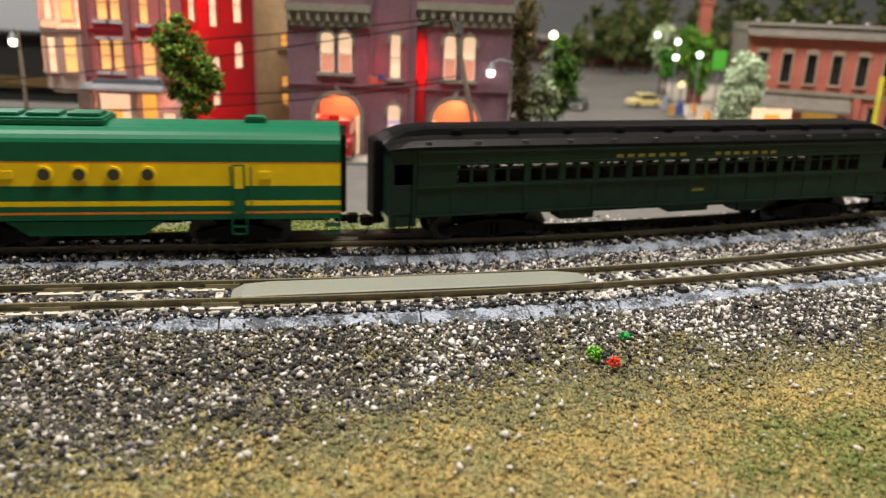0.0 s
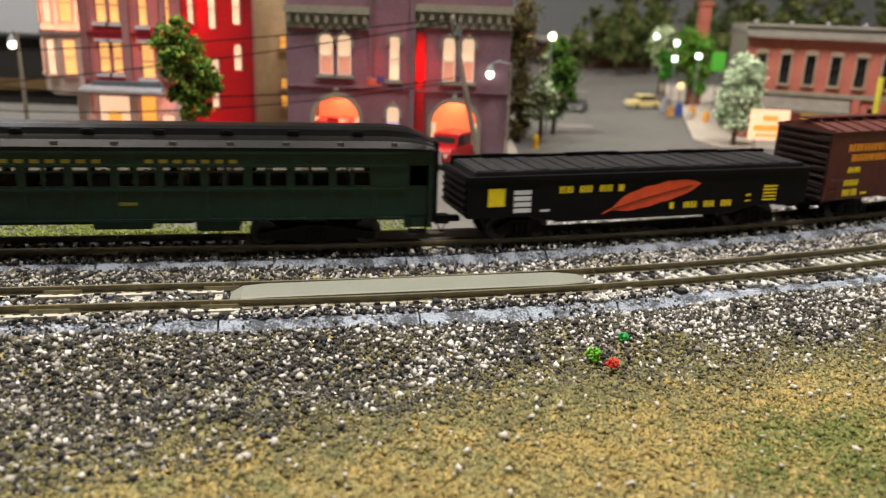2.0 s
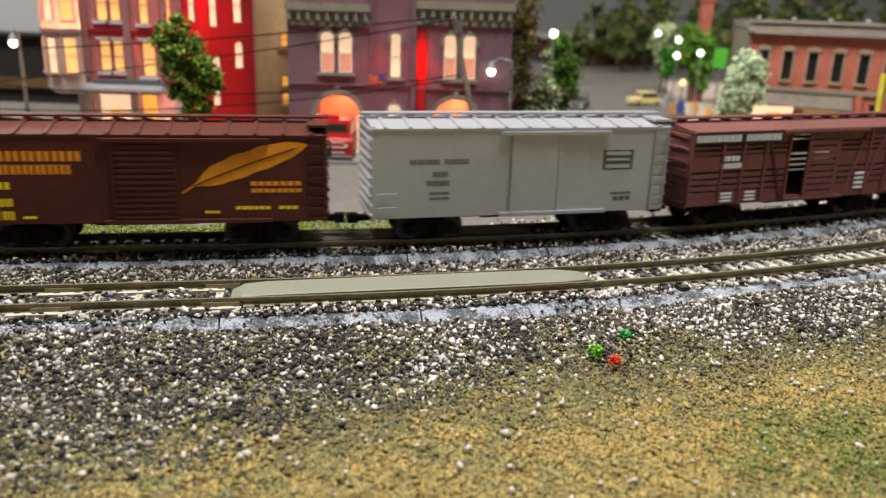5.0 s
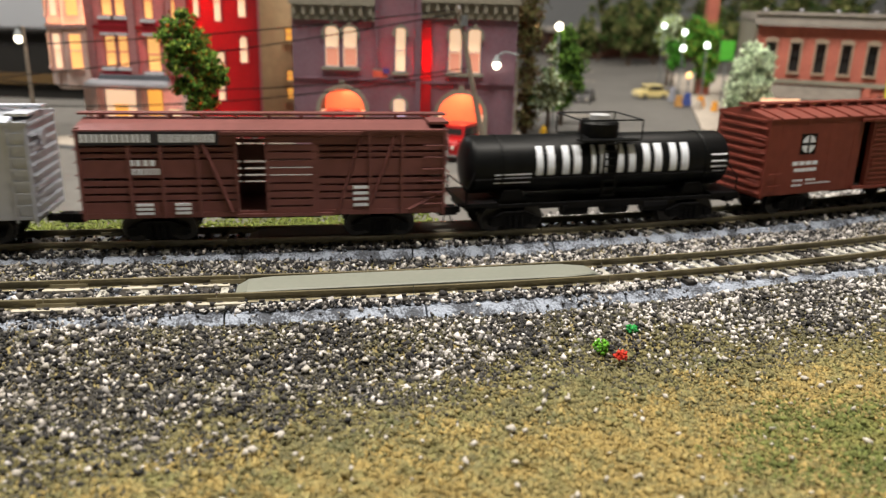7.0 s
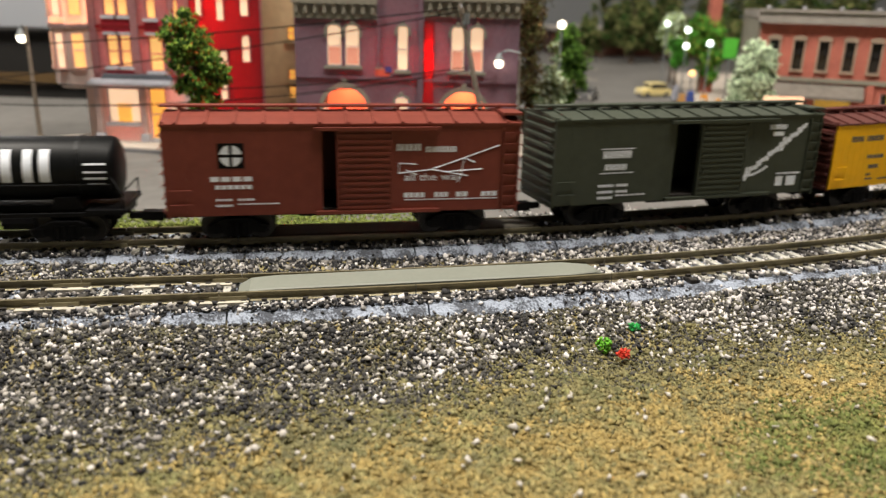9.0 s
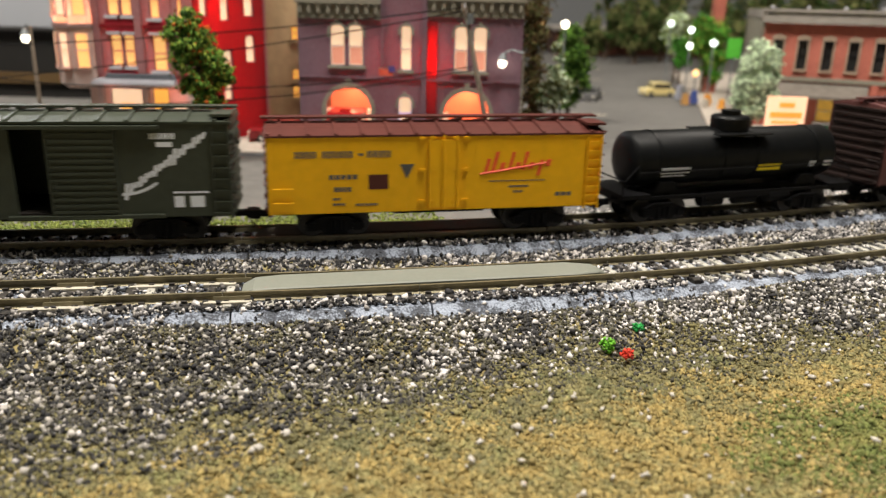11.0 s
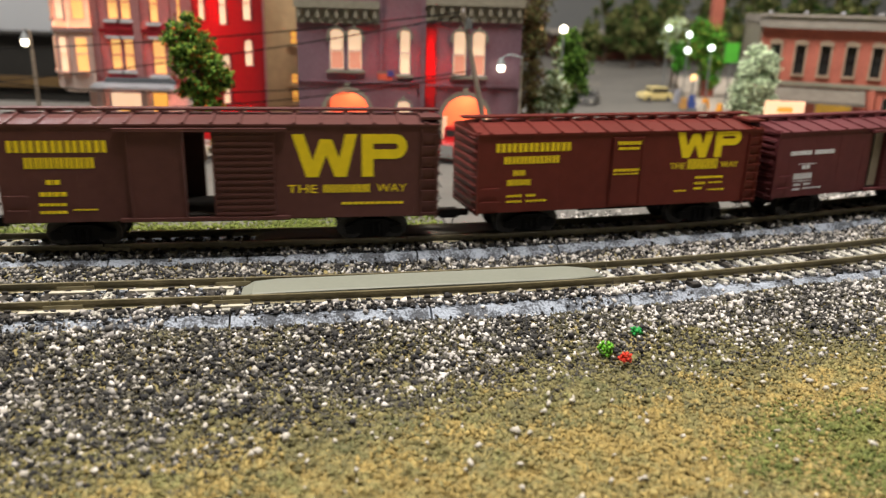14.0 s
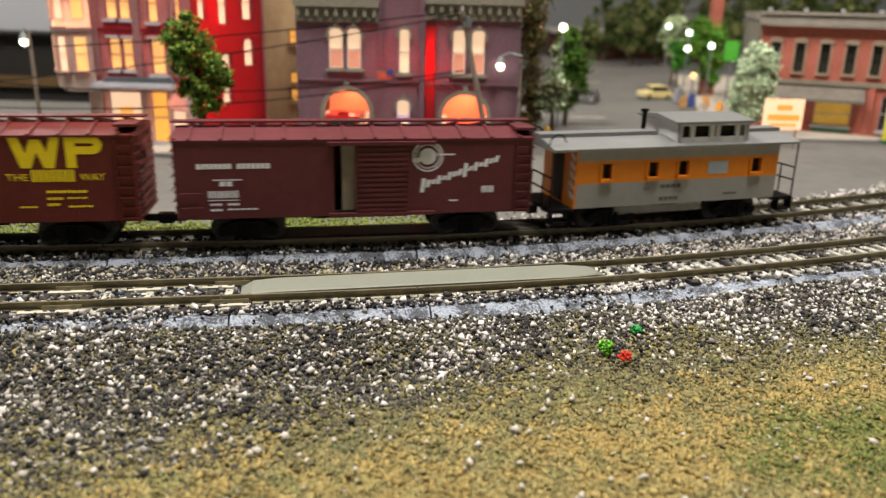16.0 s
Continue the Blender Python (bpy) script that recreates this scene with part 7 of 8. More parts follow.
    slant = pose(0, 0.0035, 0, 0, 0, 95)
    sw = part("side_wall", boxes((0, 0.318, 0, 0.003, zb, zt + 0.0030)), m_trim, b, "pale grey side wall")
    sw.matrix_basis = slant
    sp = part("side_parapet", boxes((0.004, 0.320, -0.001, 0.004, zt + 0.0035, zt + 0.0115), bev=0.0004), m_roofing, b, "pale grey parapet")
    sp.matrix_basis = slant
    part("rear_wall", boxes((-0.026, w, 0.317, 0.320, zb, zt)), m_brick, b)
    part("far_side_wall", boxes((w - 0.003, w, 0.0035, 0.3165, zb, zt)), m_brick, b)
    part("roof", boxes((0.001, w - 0.0035, 0.0035, 0.3165, zt - 0.003, zt - 0.0005)), m_roofing, b)


def chimney_stack():
    c = thing("brick_chimney", "tall red brick chimney behind the shops", "chimney", "", pose(0.3138, 1.0, 0))
    part("shaft", boxes((-0.0065, 0.0065, -0.0065, 0.0065, WZ - 0.003, 0.112)), m_brick, c)
    part("cap", boxes((-0.008, 0.008, -0.008, 0.008, 0.112, 0.117), bev=0.0005), m_brick, c)


chimney_stack()
firehouse()
hotel()
tan_building()
brick_block()


# ---- trees ----
def tree(x, y, z, lobes, leaf_mats, seed, label, leaf=0.0026, count=900, trunk=0.0022, cat="tree", puff=0.16):
    """lobes: centres and radii of the crown's masses, from the tree's foot."""
    r = np.random.default_rng(seed)
    t = thing("tree", label, cat, "", pose(x, y, z))
    top = max(l[2] for l in lobes)
    bm = bmesh.new()
    prev = Vector((0, 0, 0))
    for i in range(5):
        nxt = Vector((r.uniform(-1, 1) * trunk * 0.6, r.uniform(-1, 1) * trunk * 0.6, top * (i + 1) / 5 * 0.85))
        rod(bm, prev, nxt, trunk * (1 - i * 0.17), 8, trunk * (1 - (i + 1) * 0.17), caps=False)
        prev = nxt
    for lx, ly, lz, *_ in lobes:
        rod(bm, (0, 0, max(0.006, lz * 0.55)), (lx, ly, lz), trunk * 0.4, 5, trunk * 0.12)
    part("trunk", bm, mat("bark_brown", (0.09, 0.06, 0.04), 0.9, var=0.3, scale=500, bump=0.6), t)
    pts = []
    area = sum(l[3] * l[4] for l in lobes)
    for lx, ly, lz, rx, rz in lobes:
        n = max(40, int(count * rx * rz / area))
        knots = max(5, n // 34)
        d = r.normal(size=(knots, 3))
        d /= np.linalg.norm(d, axis=1)[:, None]
        centre = d * r.uniform(0.25, 1.0, (knots, 1)) ** 0.6 * np.array([rx, rx, rz]) * 0.92
        own = r.integers(0, knots, n)
        pts.append(centre[own] + r.normal(size=(n, 3)) * puff * min(rx, rz) + np.array([lx, ly, lz]))
    pts = np.concatenate(pts)
    pick = r.choice(len(leaf_mats), len(pts), p=[q for _, q in leaf_mats])
    for k, (mt, _) in enumerate(leaf_mats):
        sel = pick == k
        scatter("crown", pts[sel], r.uniform(0.6, 1.15, sel.sum()) * leaf, mt, r, kind="flake", flat=0.55, rough=0.4, parent=t)
    return t


def leaf_mat(name, col):
    return mat(name, [c * 0.75 for c in col], 0.75, var=0.3, col2=[min(1, c * 1.35) for c in col], island=True, scale=600, spec=0.1)


f_mid, f_dark, f_lime = leaf_mat("mid_green_foam", (0.095, 0.185, 0.028)), leaf_mat("dark_green_foam", (0.026, 0.065, 0.014)), leaf_mat("lime_foam", (0.24, 0.31, 0.05))
f_red, f_pale, f_olive = leaf_mat("red_fruit_foam", (0.40, 0.09, 0.02)), leaf_mat("pale_sage_foam", (0.50, 0.68, 0.42)), leaf_mat("olive_foam", (0.14, 0.145, 0.055))
f_brown, f_vivid = leaf_mat("dry_brown_foam", (0.12, 0.075, 0.035)), leaf_mat("vivid_green_foam", (0.07, 0.26, 0.03))

tree(-0.1675, 0.503, WZ, [(-0.006, 0, 0.086, 0.009, 0.008), (-0.013, 0, 0.076, 0.009, 0.010), (0.000, 0.002, 0.074, 0.011, 0.010), (-0.007, 0, 0.062, 0.011, 0.011), (0.008, 0, 0.062, 0.010, 0.010), (0.015, 0, 0.053, 0.009, 0.008), (0.003, 0, 0.050, 0.011, 0.009), (-0.008, 0.002, 0.046, 0.007, 0.008), (0.006, 0, 0.038, 0.008, 0.008), (-0.001, 0, 0.034, 0.006, 0.007)],
     [(f_mid, 0.60), (f_dark, 0.16), (f_red, 0.07), (f_lime, 0.17)], 3, "leafy green tree with red fruit before the hotel", leaf=0.0015, count=5200, puff=0.20)
tree(0.0600, 0.66, -0.0108, [(0, 0, 0.10, 0.012, 0.018), (0, 0, 0.078, 0.011, 0.016), (-0.002, 0, 0.055, 0.011, 0.018), (0.002, 0, 0.030, 0.012, 0.018), (0.001, 0, 0.012, 0.010, 0.012)],
     [(f_brown, 0.6), (f_olive, 0.4)], 4, "tall dry brown tree beside the firehouse", leaf=0.0015, count=4200, trunk=0.003, puff=0.24)
tree(0.0790, 0.655, -0.0108, [(0, 0, 0.048, 0.010, 0.012), (-0.005, 0, 0.032, 0.011, 0.012), (0.005, 0, 0.036, 0.010, 0.010), (-0.001, 0, 0.066, 0.006, 0.012)], [(f_pale, 0.40), (f_olive, 0.45), (f_dark, 0.15)], 5, "grey-green bushy tree beside the firehouse", leaf=0.0016, count=2000, puff=0.22)
tree(0.0985, 0.715, -0.0108, [(-0.001, 0, 0.074, 0.010, 0.013), (0.005, 0, 0.056, 0.013, 0.015), (0.005, 0, 0.038, 0.013, 0.013), (-0.002, 0, 0.024, 0.011, 0.012)], [(f_dark, 0.35), (f_mid, 0.65)], 6, "dark green tree at the street corner", leaf=0.0018, count=4200, puff=0.22)
tree(0.2500, 0.672, WZ, [(0, 0, 0.069, 0.008, 0.008), (0.009, 0, 0.062, 0.009, 0.010), (-0.006, 0, 0.056, 0.009, 0.009), (0.010, 0.002, 0.047, 0.009, 0.009), (-0.009, 0, 0.041, 0.009, 0.010), (0.003, -0.003, 0.043, 0.009, 0.009), (0.011, 0, 0.031, 0.009, 0.009), (-0.007, 0, 0.026, 0.010, 0.010), (0.004, 0, 0.022, 0.010, 0.009)], [(f_pale, 1.0)], 7, "pale sage tree before the brick shop", leaf=0.0016, count=9000, puff=0.26)
tree(0.3020, 0.99, WZ, [(-0.006, 0, 0.080, 0.013, 0.014), (0.010, 0, 0.072, 0.014, 0.014), (-0.012, 0, 0.060, 0.013, 0.014), (0.004, 0, 0.056, 0.014, 0.014), (0.018, 0, 0.050, 0.012, 0.014), (0.006, 0, 0.036, 0.015, 0.014), (0.014, 0, 0.022, 0.010, 0.010)], [(f_vivid, 0.45), (f_mid, 0.35), (f_lime, 0.20)], 8, "vivid green street tree", leaf=0.0022, count=3600, puff=0.22)
tree(0.2940, 1.10, WZ, [(0, 0, 0.083, 0.014, 0.014), (-0.010, 0, 0.068, 0.012, 0.014), (0.004, 0, 0.054, 0.014, 0.016)], [(f_pale, 0.7), (f_lime, 0.3)], 9, "pale green street tree", leaf=0.0022, count=1900, puff=0.22)
tree(0.2730, 1.00, WZ, [(0, 0, 0.056, 0.010, 0.014), (0.004, 0, 0.040, 0.010, 0.012)], [(f_vivid, 0.7), (f_dark, 0.3)], 10, "small dark green street tree", leaf=0.002, count=1200, puff=0.24)
for i, (x, y, h, w) in enumerate(((0.235, 1.5, 0.085, 0.020), (0.325, 1.5, 0.15, 0.030), (0.385, 1.55, 0.17, 0.028), (0.455, 1.45, 0.14, 0.03), (0.52, 1.4, 0.16, 0.036), (0.60, 1.45, 0.17, 0.04), (0.68, 1.4, 0.15, 0.040), (0.76, 1.42, 0.16, 0.04), (0.15, 1.75, 0.10, 0.03), (0.08, 1.8, 0.12, 0.035), (0.86, 1.5, 0.17, 0.04), (0.29, 1.62, 0.13, 0.04), (0.42, 1.64, 0.19, 0.045), (0.50, 1.62, 0.18, 0.04), (0.58, 1.64, 0.20, 0.045), (0.66, 1.6, 0.19, 0.045), (0.74, 1.62, 0.2, 0.045), (0.35, 1.66, 0.18, 0.04))):
    tree(x, y, -0.0108, [(0, 0, h * 0.92, w * 0.4, h * 0.10), (w * 0.1, 0, h * 0.76, w * 0.7, h * 0.13), (w * 0.25, 0, h * 0.58, w * 1.0, h * 0.15), (-w * 0.3, 0, h * 0.42, w * 1.15, h * 0.16), (w * 0.1, 0, h * 0.26, w * 1.1, h * 0.14)], [(f_olive, 0.6), (f_dark, 0.4)], 20 + i, "dusky olive tree at the back of the town", leaf=0.0042, count=1700, trunk=0.004, puff=0.2)


# ---- street things ----
m_pole = mat("weathered_grey_pole", (0.24, 0.20, 0.16), 0.85, var=0.25, scale=500, bump=0.5)
m_lampmetal = mat("grey_lamp_metal", (0.25, 0.27, 0.28), 0.5, metal=0.4, var=0.1)
g_bulb = mat("lit_lamp_bulb", (1.0, 0.9, 0.72), 0.4, bump=0, emit=6.0, emit_col=(1.0, 0.88, 0.66))
g_cool = mat("lit_cool_globe", (0.9, 1.0, 0.92), 0.4, bump=0, emit=4.0, emit_col=(0.86, 1.0, 0.88))
g_orange = mat("lit_orange_globe", (1.0, 0.6, 0.25), 0.4, bump=0, emit=2.0, emit_col=(1.0, 0.55, 0.2))


def ball(bm, c, r):
    vs = bmesh.ops.create_icosphere(bm, subdivisions=2, radius=r)["verts"]
    bmesh.ops.translate(bm, verts=vs, vec=c)


def arm_lamp(x, y, z0, ztop, dx, label, r=0.0011):
    t = thing("street_lamp", label, "street lamp", "street lamps", pose(x, y, z0))
    h = ztop - z0
    bm = bmesh.new()
    rod(bm, (0, 0, 0), (0, 0, h), r, 8, r * 0.7)
    rod(bm, (0, 0, 0), (0, 0, 0.004), r * 1.8, 8, r * 1.2)
    part("pole", bm, m_pole, t)
    part("arm", rods(((0, 0, h - 0.001), (dx * 0.6, 0, h + 0.001)), ((dx * 0.6, 0, h + 0.001), (dx, 0, h - 0.002)), r=0.0006), m_lampmetal, t)
    bm = bmesh.new()
    rod(bm, (dx, 0, h - 0.0062), (dx, 0, h - 0.0015), 0.0034, 14, 0.0012)
    part("shade", bm, m_lampmetal, t, "grey cone shade")
    bm = bmesh.new()
    ball(bm, (dx, 0, h - 0.0082), 0.0030)
    part("bulb", bm, g_bulb, t, "glowing bulb")


arm_lamp(-0.2985, 0.548, WZ, 0.0700, -0.0020 - 0.002, "grey street lamp with glowing bulb beside the hotel", 0.0017)
arm_lamp(0.0432, 0.549, WZ, 0.0615, -0.0145, "thin street lamp with glowing bulb beside the firehouse", 0.0007)


def globe_lamp(x, y, z, mt, label, r=0.0042):
    t = thing("globe_lamp", label, "street lamp", "globe lamps", pose(x, y, WZ - 0.001))
    h = z - WZ
    bm = bmesh.new()
    rod(bm, (0, 0, 0), (0, 0, h), 0.0009, 8)
    part("post", bm, m_lampmetal, t)
    bm = bmesh.new()
    ball(bm, (0, 0, h + r * 0.8), r)
    part("globe", bm, mt, t, "glowing globe")


for x, y, z, mt in ((0.0895, 0.70, 0.0745, g_bulb), (0.0690, 0.705, 0.0745, g_orange), (0.2770, 1.075, 0.0700, g_cool), (0.2725, 0.96, 0.0655, g_cool), (0.2640, 0.93, 0.0485, g_cool), (0.2865, 0.915, 0.0530, g_cool), (0.2613, 0.885, 0.0215, g_orange)):
    globe_lamp(x, y, z, mt, "street lamp with glowing globe on thin post", 0.0030 if mt is g_orange and y < 0.8 else 0.0035)


def utility_pole():
    t = thing("utility_pole", "leaning grey wooden utility pole with crossarm", "utility pole")
    foot, top = Vector((0.0236, 0.536, WZ)), Vector((0.0006, 0.536, 0.0925))
    bm = bmesh.new()
    rod(bm, foot, top, 0.0021, 10, 0.0015)
    part("pole", bm, m_pole, t)
    c = foot.lerp(top, 0.965)
    part("crossarm", boxes((c.x - 0.0008, c.x + 0.0008, c.y - 0.010, c.y + 0.010, c.z - 0.0009, c.z + 0.0009)), m_pole, t)
    for dy in (-0.0085, -0.004, 0.004, 0.0085):
        bm = bmesh.new()
        rod(bm, (c.x, c.y + dy, c.z + 0.0008), (c.x, c.y + dy, c.z + 0.0030), 0.0007, 8)
        part("insulator", bm, m_grey_trim, t)
    bm = bmesh.new()
    rod(bm, (c.x + 0.0035, c.y, c.z - 0.010), (c.x + 0.0035, c.y, c.z - 0.003), 0.0026, 12)
    part("transformer", bm, m_lampmetal, t, "grey transformer can")
    part("brace", rods(((c.x, c.y - 0.007, c.z), (c.x + 0.001, c.y, c.z - 0.006)), r=0.0004), m_pole, t)


utility_pole()


def wire(a, b, sag, label="thin dark overhead wire"):
    bm = bmesh.new()
    pts = [Vector(a).lerp(Vector(b), i / 14) - Vector((0, 0, sag * 4 * (i / 14) * (1 - i / 14))) for i in range(15)]
    sweep(bm, [[(p.x, p.y + 0.00042 * math.cos(k * math.tau / 5), p.z + 0.00042 * math.sin(k * math.tau / 5)) for k in range(5)] for p in pts])
    tagged(part("overhead_wire", bm, m_black), label, "wire", "overhead wires")


wire((-0.0008, 0.5275, 0.0895), (-0.3390, 0.5400, 0.0560), 0.004)
wire((-0.0008, 0.5320, 0.0870), (-0.3390, 0.5450, 0.0330), 0.004)
wire((0.0101, 0.5360, 0.0520), (-0.3390, 0.5380, 0.0365), 0.012)
wire((0.0106, 0.5360, 0.0500), (-0.3390, 0.5360, 0.0180), 0.010)


# ---- vehicles, sign and small things ----
m_tyre = mat("black_tyre", (0.015, 0.015, 0.015), 0.8)
m_chrome = mat("bright_chrome", (0.7, 0.7, 0.72), 0.2, metal=1.0, var=0.05)


def vehicle(name, label, m, paint, L, W, H, cabin, group=""):
    """A small toy car or truck, long in x."""
    t = thing(name, label, "toy vehicle", group, m)
    hz = 0.0022
    prof = [(-L / 2, hz), (-L / 2 * 0.98, H * 0.5), (-L / 2 * 0.9, H * 0.58), (L / 2 * 0.86, H * 0.56), (L / 2, H * 0.46), (L / 2, hz)]
    bm = bmesh.new()
    prism(bm, prof[::-1], -W / 2, W / 2)
    bmesh.ops.bevel(bm, geom=bm.edges[:], offset=0.0007, segments=2, affect="EDGES")
    part("body", bm, paint, t)
    a, b = cabin
    cab = part("cabin", prism(bmesh.new(), [(a, H * 0.55), (a + L * 0.06, H), (b - L * 0.08, H), (b, H * 0.55)][::-1], -W / 2 * 0.86, W / 2 * 0.86), paint, t)
    part("windows", prism(bmesh.new(), [(a + L * 0.03, H * 0.62), (a + L * 0.07, H * 0.92), (b - L * 0.09, H * 0.92), (b - L * 0.03, H * 0.62)][::-1], -W / 2 * 0.88, W / 2 * 0.88), m_dark_glass, cab, "dark windows")
    part("windscreen", boxes((a - 0.0001 + L * 0.02, b - L * 0.02, -W / 2 * 0.7, W / 2 * 0.7, H * 0.64, H * 0.9)), m_dark_glass, cab)
    for sx in (-0.31, 0.31):
        for sy in (-1, 1):
            bm = bmesh.new()
            rod(bm, (sx * L, sy * W * 0.38, 0.0030), (sx * L, sy * W * 0.51, 0.0030), 0.0030, 14)
            w = part("wheel", bm, m_tyre, t)
            bm = bmesh.new()
            rod(bm, (sx * L, sy * W * 0.50, 0.0030), (sx * L, sy * W * 0.52, 0.0030), 0.0016, 12)
            part("hubcap", bm, m_chrome, w)
    part("front_bumper", boxes((-L / 2 - 0.0006, -L / 2 + 0.0004, -W / 2, W / 2, hz, hz + 0.0014), bev=0.0002), m_chrome, t, "chrome bumper")
    part("rear_bumper", boxes((L / 2 - 0.0004, L / 2 + 0.0006, -W / 2, W / 2, hz, hz + 0.0014), bev=0.0002), m_chrome, t, "chrome bumper")
    for sy in (-1, 1):
        bm = bmesh.new()
        rod(bm, (-L / 2 - 0.0005, sy * W * 0.34, H * 0.38), (-L / 2 + 0.0005, sy * W * 0.34, H * 0.38), 0.0013, 10)
        part("headlight", bm, mat("pale_headlight", (0.8, 0.75, 0.65), 0.2), t, "pale headlight")
    return t


p_red = mat("fire_red_paint", (0.42, 0.015, 0.018), 0.3, var=0.08, bump=0)
p_maroon = mat("deep_red_paint", (0.20, 0.015, 0.018), 0.3, var=0.08, bump=0)
p_cream = mat("cream_yellow_paint", (0.72, 0.60, 0.28), 0.4, var=0.06, bump=0)
t = vehicle("fire_engine", "red fire engine parked in the engine doorway", pose(-0.0795, 0.5585, WZ, 0, 0, 90), p_red, 0.062, 0.0275, 0.0270, (-0.0285, 0.010))
for z in (0.0050, 0.0085, 0.0120):
    part("grille_bar", boxes((-0.0318, -0.0312, -0.0085, 0.0085, z, z + 0.0011)), mat("pale_truck_trim", (0.62, 0.52, 0.44), 0.5), t, "pale trim bar")
part("beacon", boxes((-0.020, -0.016, -0.004, 0.004, 0.0270, 0.0290), bev=0.0006), mat("red_beacon", (0.6, 0.02, 0.02), 0.3), t, "red roof beacon")
t = vehicle("fire_engine", "red old fire engine parked before the second arch", pose(0.0035, 0.5480, WZ, 0, 0, 65), p_red, 0.050, 0.022, 0.021, (-0.012, 0.016))
part("grille", boxes((-0.0258, -0.0250, -0.005, 0.005, 0.004, 0.0110)), m_chrome, t, "chrome grille")
vehicle("toy_car", "deep red toy car parked beside the hotel", pose(-0.1330, 0.572, WZ, 0, 0, 15), p_maroon, 0.046, 0.018, 0.0145, (-0.008, 0.018))
vehicle("toy_car", "cream yellow toy car on the side street", pose(0.2380, 0.955, -0.0108, 0, 0, 15), p_cream, 0.040, 0.020, 0.0165, (-0.010, 0.014))
vehicle("toy_car", "grey toy car on the far side street", pose(0.1500, 0.90, -0.0108, 0, 0, 70), mat("dull_grey_paint", (0.10, 0.10, 0.10), 0.4), 0.040, 0.018, 0.0145, (-0.010, 0.014))

s = thing("lit_sign", "glowing orange and white sign board on posts", "sign", "", pose(0.2580, 0.622, RZ))
part("board", boxes((-0.0155, 0.0155, -0.001, 0.001, 0.0150, 0.0390), bev=0.0004), mat("lit_sign_face", (1.0, 0.62, 0.42), 0.5, emit=0.85, emit_col=(1.0, 0.55, 0.33), bump=0), s, "glowing pale orange board")
m_bar = mat("lit_sign_bars", (1.0, 0.30, 0.05), 0.5, emit=0.9, emit_col=(1.0, 0.30, 0.04), bump=0)
for w, z0, z1 in ((0.006, 0.0305, 0.0345), (0.0125, 0.0225, 0.0270), (0.0105, 0.0180, 0.0200)):
    part("sign_bar", boxes((-w, w, -0.0013, 0.0, z0, z1)), m_bar, s, "orange bar on the sign")
for x in (-0.010, 0.0115):
    bm = bmesh.new()
    rod(bm, (x, 0, 0), (x, 0, 0.0155), 0.0008, 8)
    part("post", bm, m_pole, s)
t = thing("hydrant", "small yellow hydrant on the road corner", "hydrant", "", pose(0.0735, 0.632, -0.0112))
bm = bmesh.new()
for z0, z1, r0, r1 in ((0, 0.0015, 0.0028, 0.0028), (0.0015, 0.009, 0.0020, 0.0020), (0.009, 0.0115, 0.0024, 0.0010)):
    rod(bm, (0, 0, z0), (0, 0, z1), r0, 12, r1)
part("barrel", bm, mat("hydrant_yellow", (0.75, 0.45, 0.02), 0.4), t)
part("outlet", rods(((-0.003, 0, 0.0065), (0.003, 0, 0.0065)), r=0.0009), mat("hydrant_yellow", (0.75, 0.45, 0.02), 0.4), t)
t = thing("yellow_post", "bright yellow post beside the shops", "post", "", pose(0.3625, 0.660, -0.012))
bm = bmesh.new()
rod(bm, (0, 0, 0), (-0.0015, 0, 0.066), 0.0024, 10)
part("shaft", bm, mat("bright_yellow_post_paint", (0.75, 0.68, 0.06), 0.5), t)
part("foot", boxes((-0.004, 0.004, -0.004, 0.004, 0, 0.004), bev=0.0005), mat("green_shop_panel", (0.03, 0.14, 0.08), 0.6), t)
# bright little market boxes along the side street
for i, (x, y, z, c) in enumerate(((0.246, 0.86, 0.012, (0.55, 0.30, 0.10)), (0.258, 0.87, 0.014, (0.06, 0.10, 0.35)), (0.270, 0.86, 0.012, (0.80, 0.35, 0.05)), (0.262, 0.84, 0.009, (0.55, 0.50, 0.44)), (0.252, 0.91, 0.016, (0.35, 0.36, 0.42)), (0.276, 0.83, 0.010, (0.85, 0.40, 0.06)))):
    t = thing("market_crate", "small coloured crate stack on the pavement", "crate", "pavement crates", pose(x, y, WZ, 0, 0, 12 * i))
    k = mat("crate_paint_%s" % "abcdef"[i], c, 0.7)
    part("crate", boxes((-0.004, 0.004, -0.003, 0.003, 0, z * 0.55), bev=0.0005), k, t)
    part("crate", boxes((-0.003, 0.003, -0.0025, 0.0025, z * 0.55, z), bev=0.0005), k, t)
t = thing("shop_sign", "bright green hanging shop sign", "sign", "", pose(0.305, 0.90, WZ))
part("panel", boxes((-0.008, 0.008, -0.001, 0.001, 0.048, 0.070), bev=0.0004), mat("green_sign_paint", (0.10, 0.50, 0.05), 0.5), t)
part("post", rods(((0, 0, 0), (0, 0, 0.05)), r=0.0008), m_lampmetal, t)
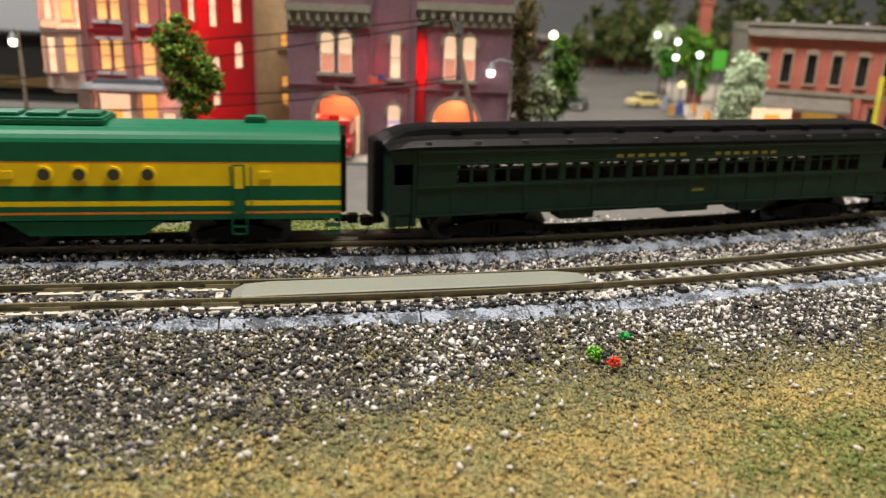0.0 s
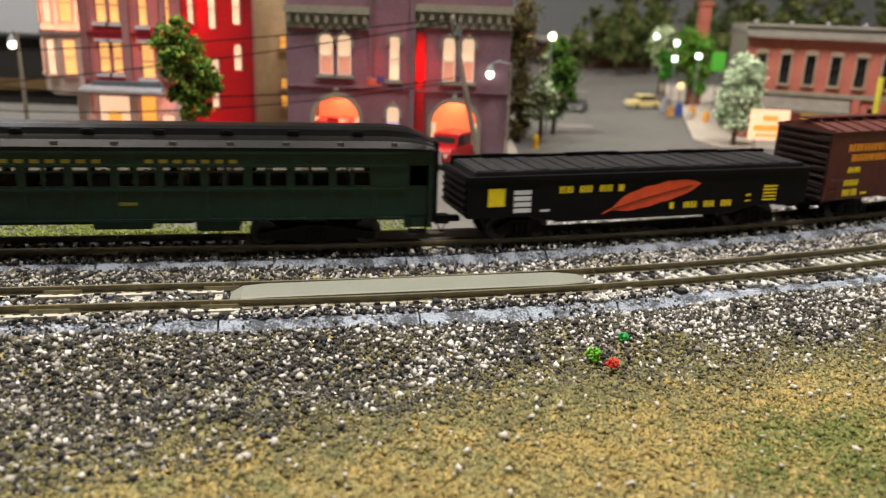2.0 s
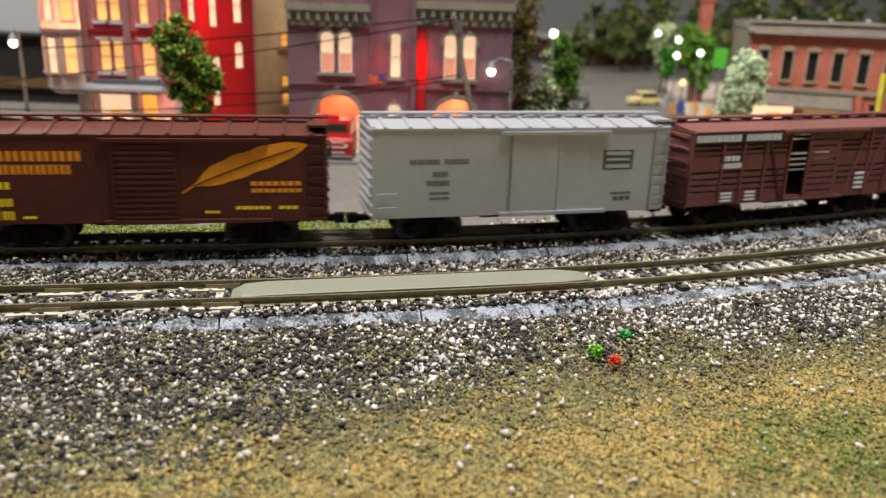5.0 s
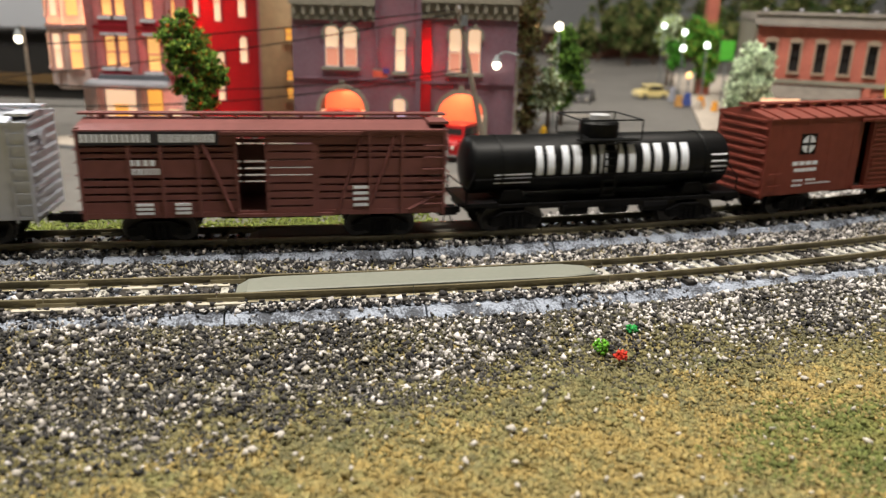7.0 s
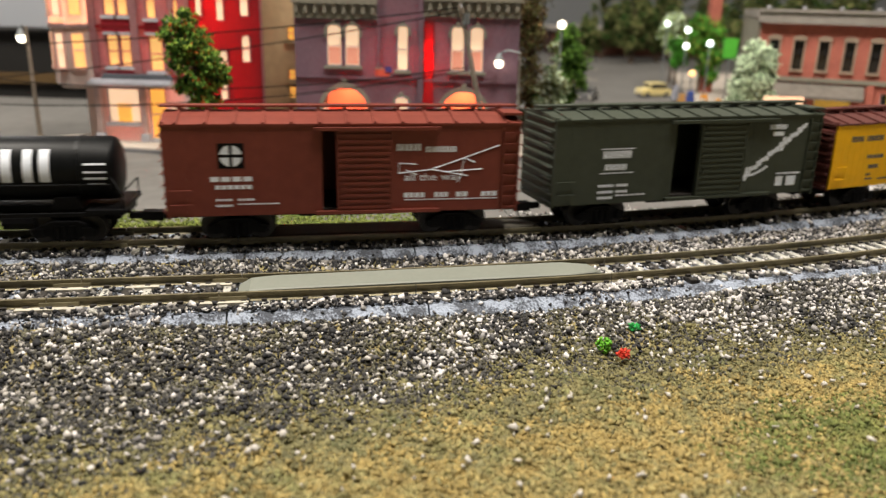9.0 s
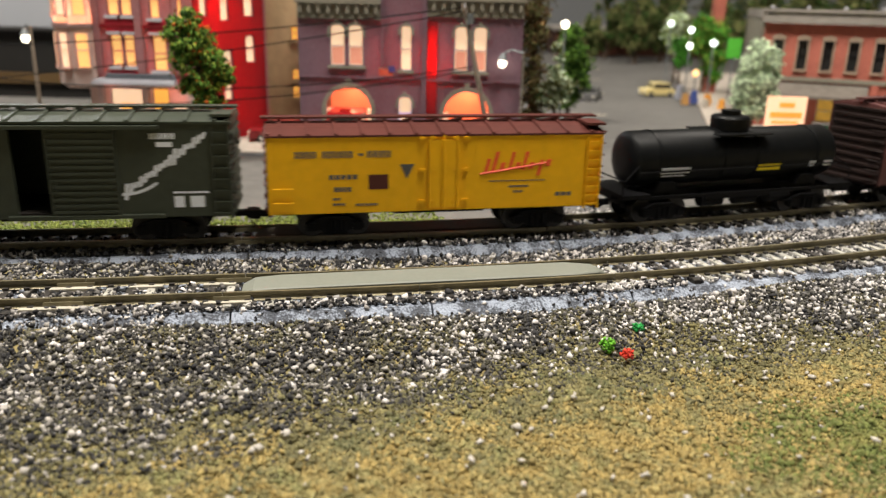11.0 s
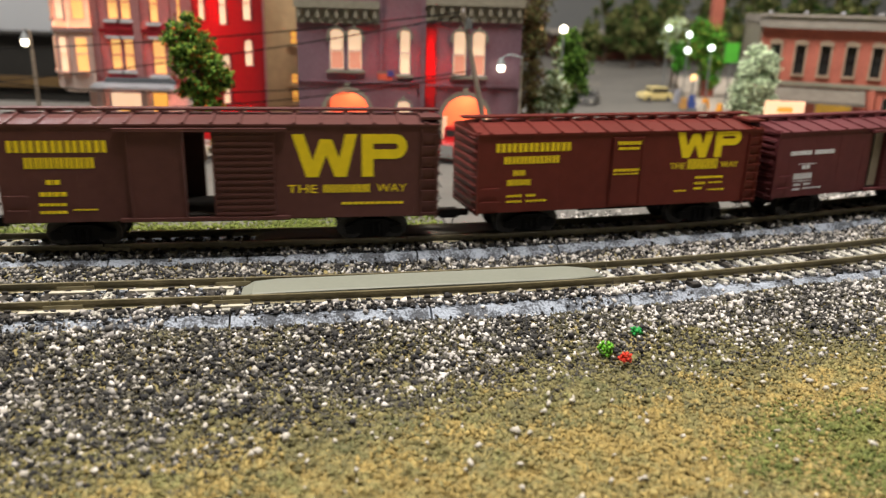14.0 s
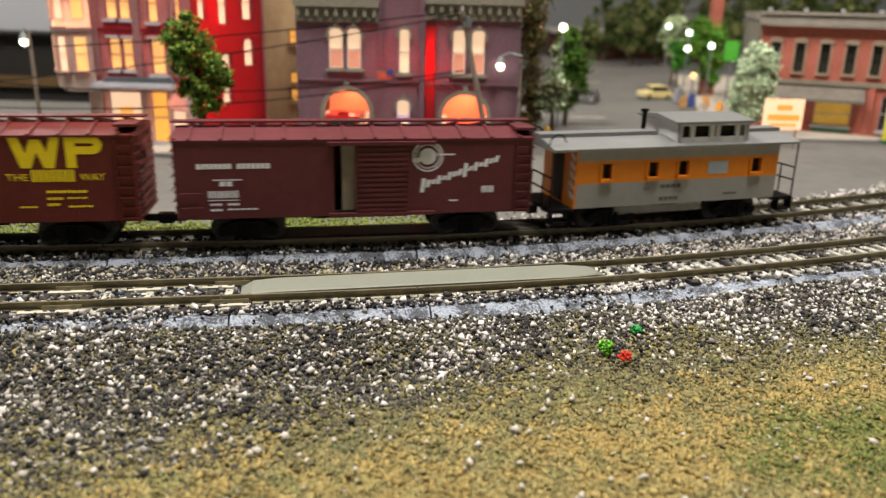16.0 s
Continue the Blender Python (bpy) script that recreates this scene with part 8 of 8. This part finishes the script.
# flowers in front of the hotel
t = thing("flower_pot", "small pots of white and yellow flowers", "flower pot", "", pose(-0.170, 0.530, WZ))
bm = bmesh.new()
rod(bm, (0, 0, 0), (0, 0, 0.004), 0.003, 12, 0.0038)
part("pot", bm, m_trim, t)
fl = np.random.default_rng(5)
for nm, c in (("white", (0.8, 0.8, 0.75)), ("yellow", (0.75, 0.5, 0.05))):
    scatter("blossom", fl.normal(size=(30, 3)) * [0.003, 0.002, 0.0018] + [0.004 * (nm == "yellow") - 0.002, 0, 0.0065], fl.uniform(0.0006, 0.0012, 30), mat("blossom_" + nm, c, 0.7), fl, kind="flake", parent=t)

# ---- far left: a made-up dark block for a black area, and a low platform; far wall of dark trees ----
b = thing("dark_far_block", "made-up black block for a dark area past the road", "building")
m_dark_block = mat("black_block_paint", (0.012, 0.011, 0.010), 0.85, var=0.2)
part("wall", boxes((-0.95, -0.335, 0.79, 0.83, -0.0118, 0.0545)), m_dark_block, b)
part("roof", prism(bmesh.new(), [(-0.96, 0.0545), (-0.325, 0.0545), (-0.34, 0.0570), (-0.945, 0.0570)], 0.785, 0.835), m_dark_block, b)
part("wall_band", boxes((-0.95, -0.335, 0.787, 0.79, 0.0035, 0.0140)), mat("ochre_wall_band", (0.11, 0.065, 0.022), 0.8), b, "dull ochre band on the wall")
# added board that stands in for the room wall on this side
tagged(part("backdrop", boxes((-1.7, -0.40, 0.842, 0.850, -0.014, 0.30)), m_wall), "pale grey board added in place of the far room wall", "backdrop", kind="structure")
b = thing("low_dark_building", "low dark red building at the end of the street", "building")
part("wall", boxes((0.20, 0.56, 1.72, 1.9, -0.0118, 0.040)), mat("dark_red_wall", (0.10, 0.035, 0.02), 0.85), b)
part("roof", boxes((0.19, 0.57, 1.71, 1.91, 0.040, 0.046)), m_roofing, b)


# ---- what moves: the train runs to the left along the rear track ----
TRAIN_RUN = [0.0000, 0.0605, 0.1235, 0.1875, 0.2507, 0.3155, 0.3817, 0.4485, 0.5147, 0.5805, 0.6463, 0.7121, 0.7779, 0.8437, 0.9093, 0.9761, 1.0442, 1.1127, 1.1821, 1.2509, 1.3197, 1.3885, 1.4573, 1.5261, 1.5941, 1.6617, 1.7285, 1.7955, 1.8628, 1.9307, 1.9985, 2.0675, 2.1359]


def motions():
    for car, place, length in TRAIN:
        rows = []
        for i, run in enumerate(TRAIN_RUN):
            s = place - run
            a, b = line(s - length * 0.36, SPACING), line(s + length * 0.36, SPACING)
            rows.append((i * 0.5, pose((a[0] + b[0]) / 2, (a[1] + b[1]) / 2, 0, 0, 0, math.degrees(math.atan2(b[1] - a[1], b[0] - a[0])))))
        walk(car, rows)


motions()
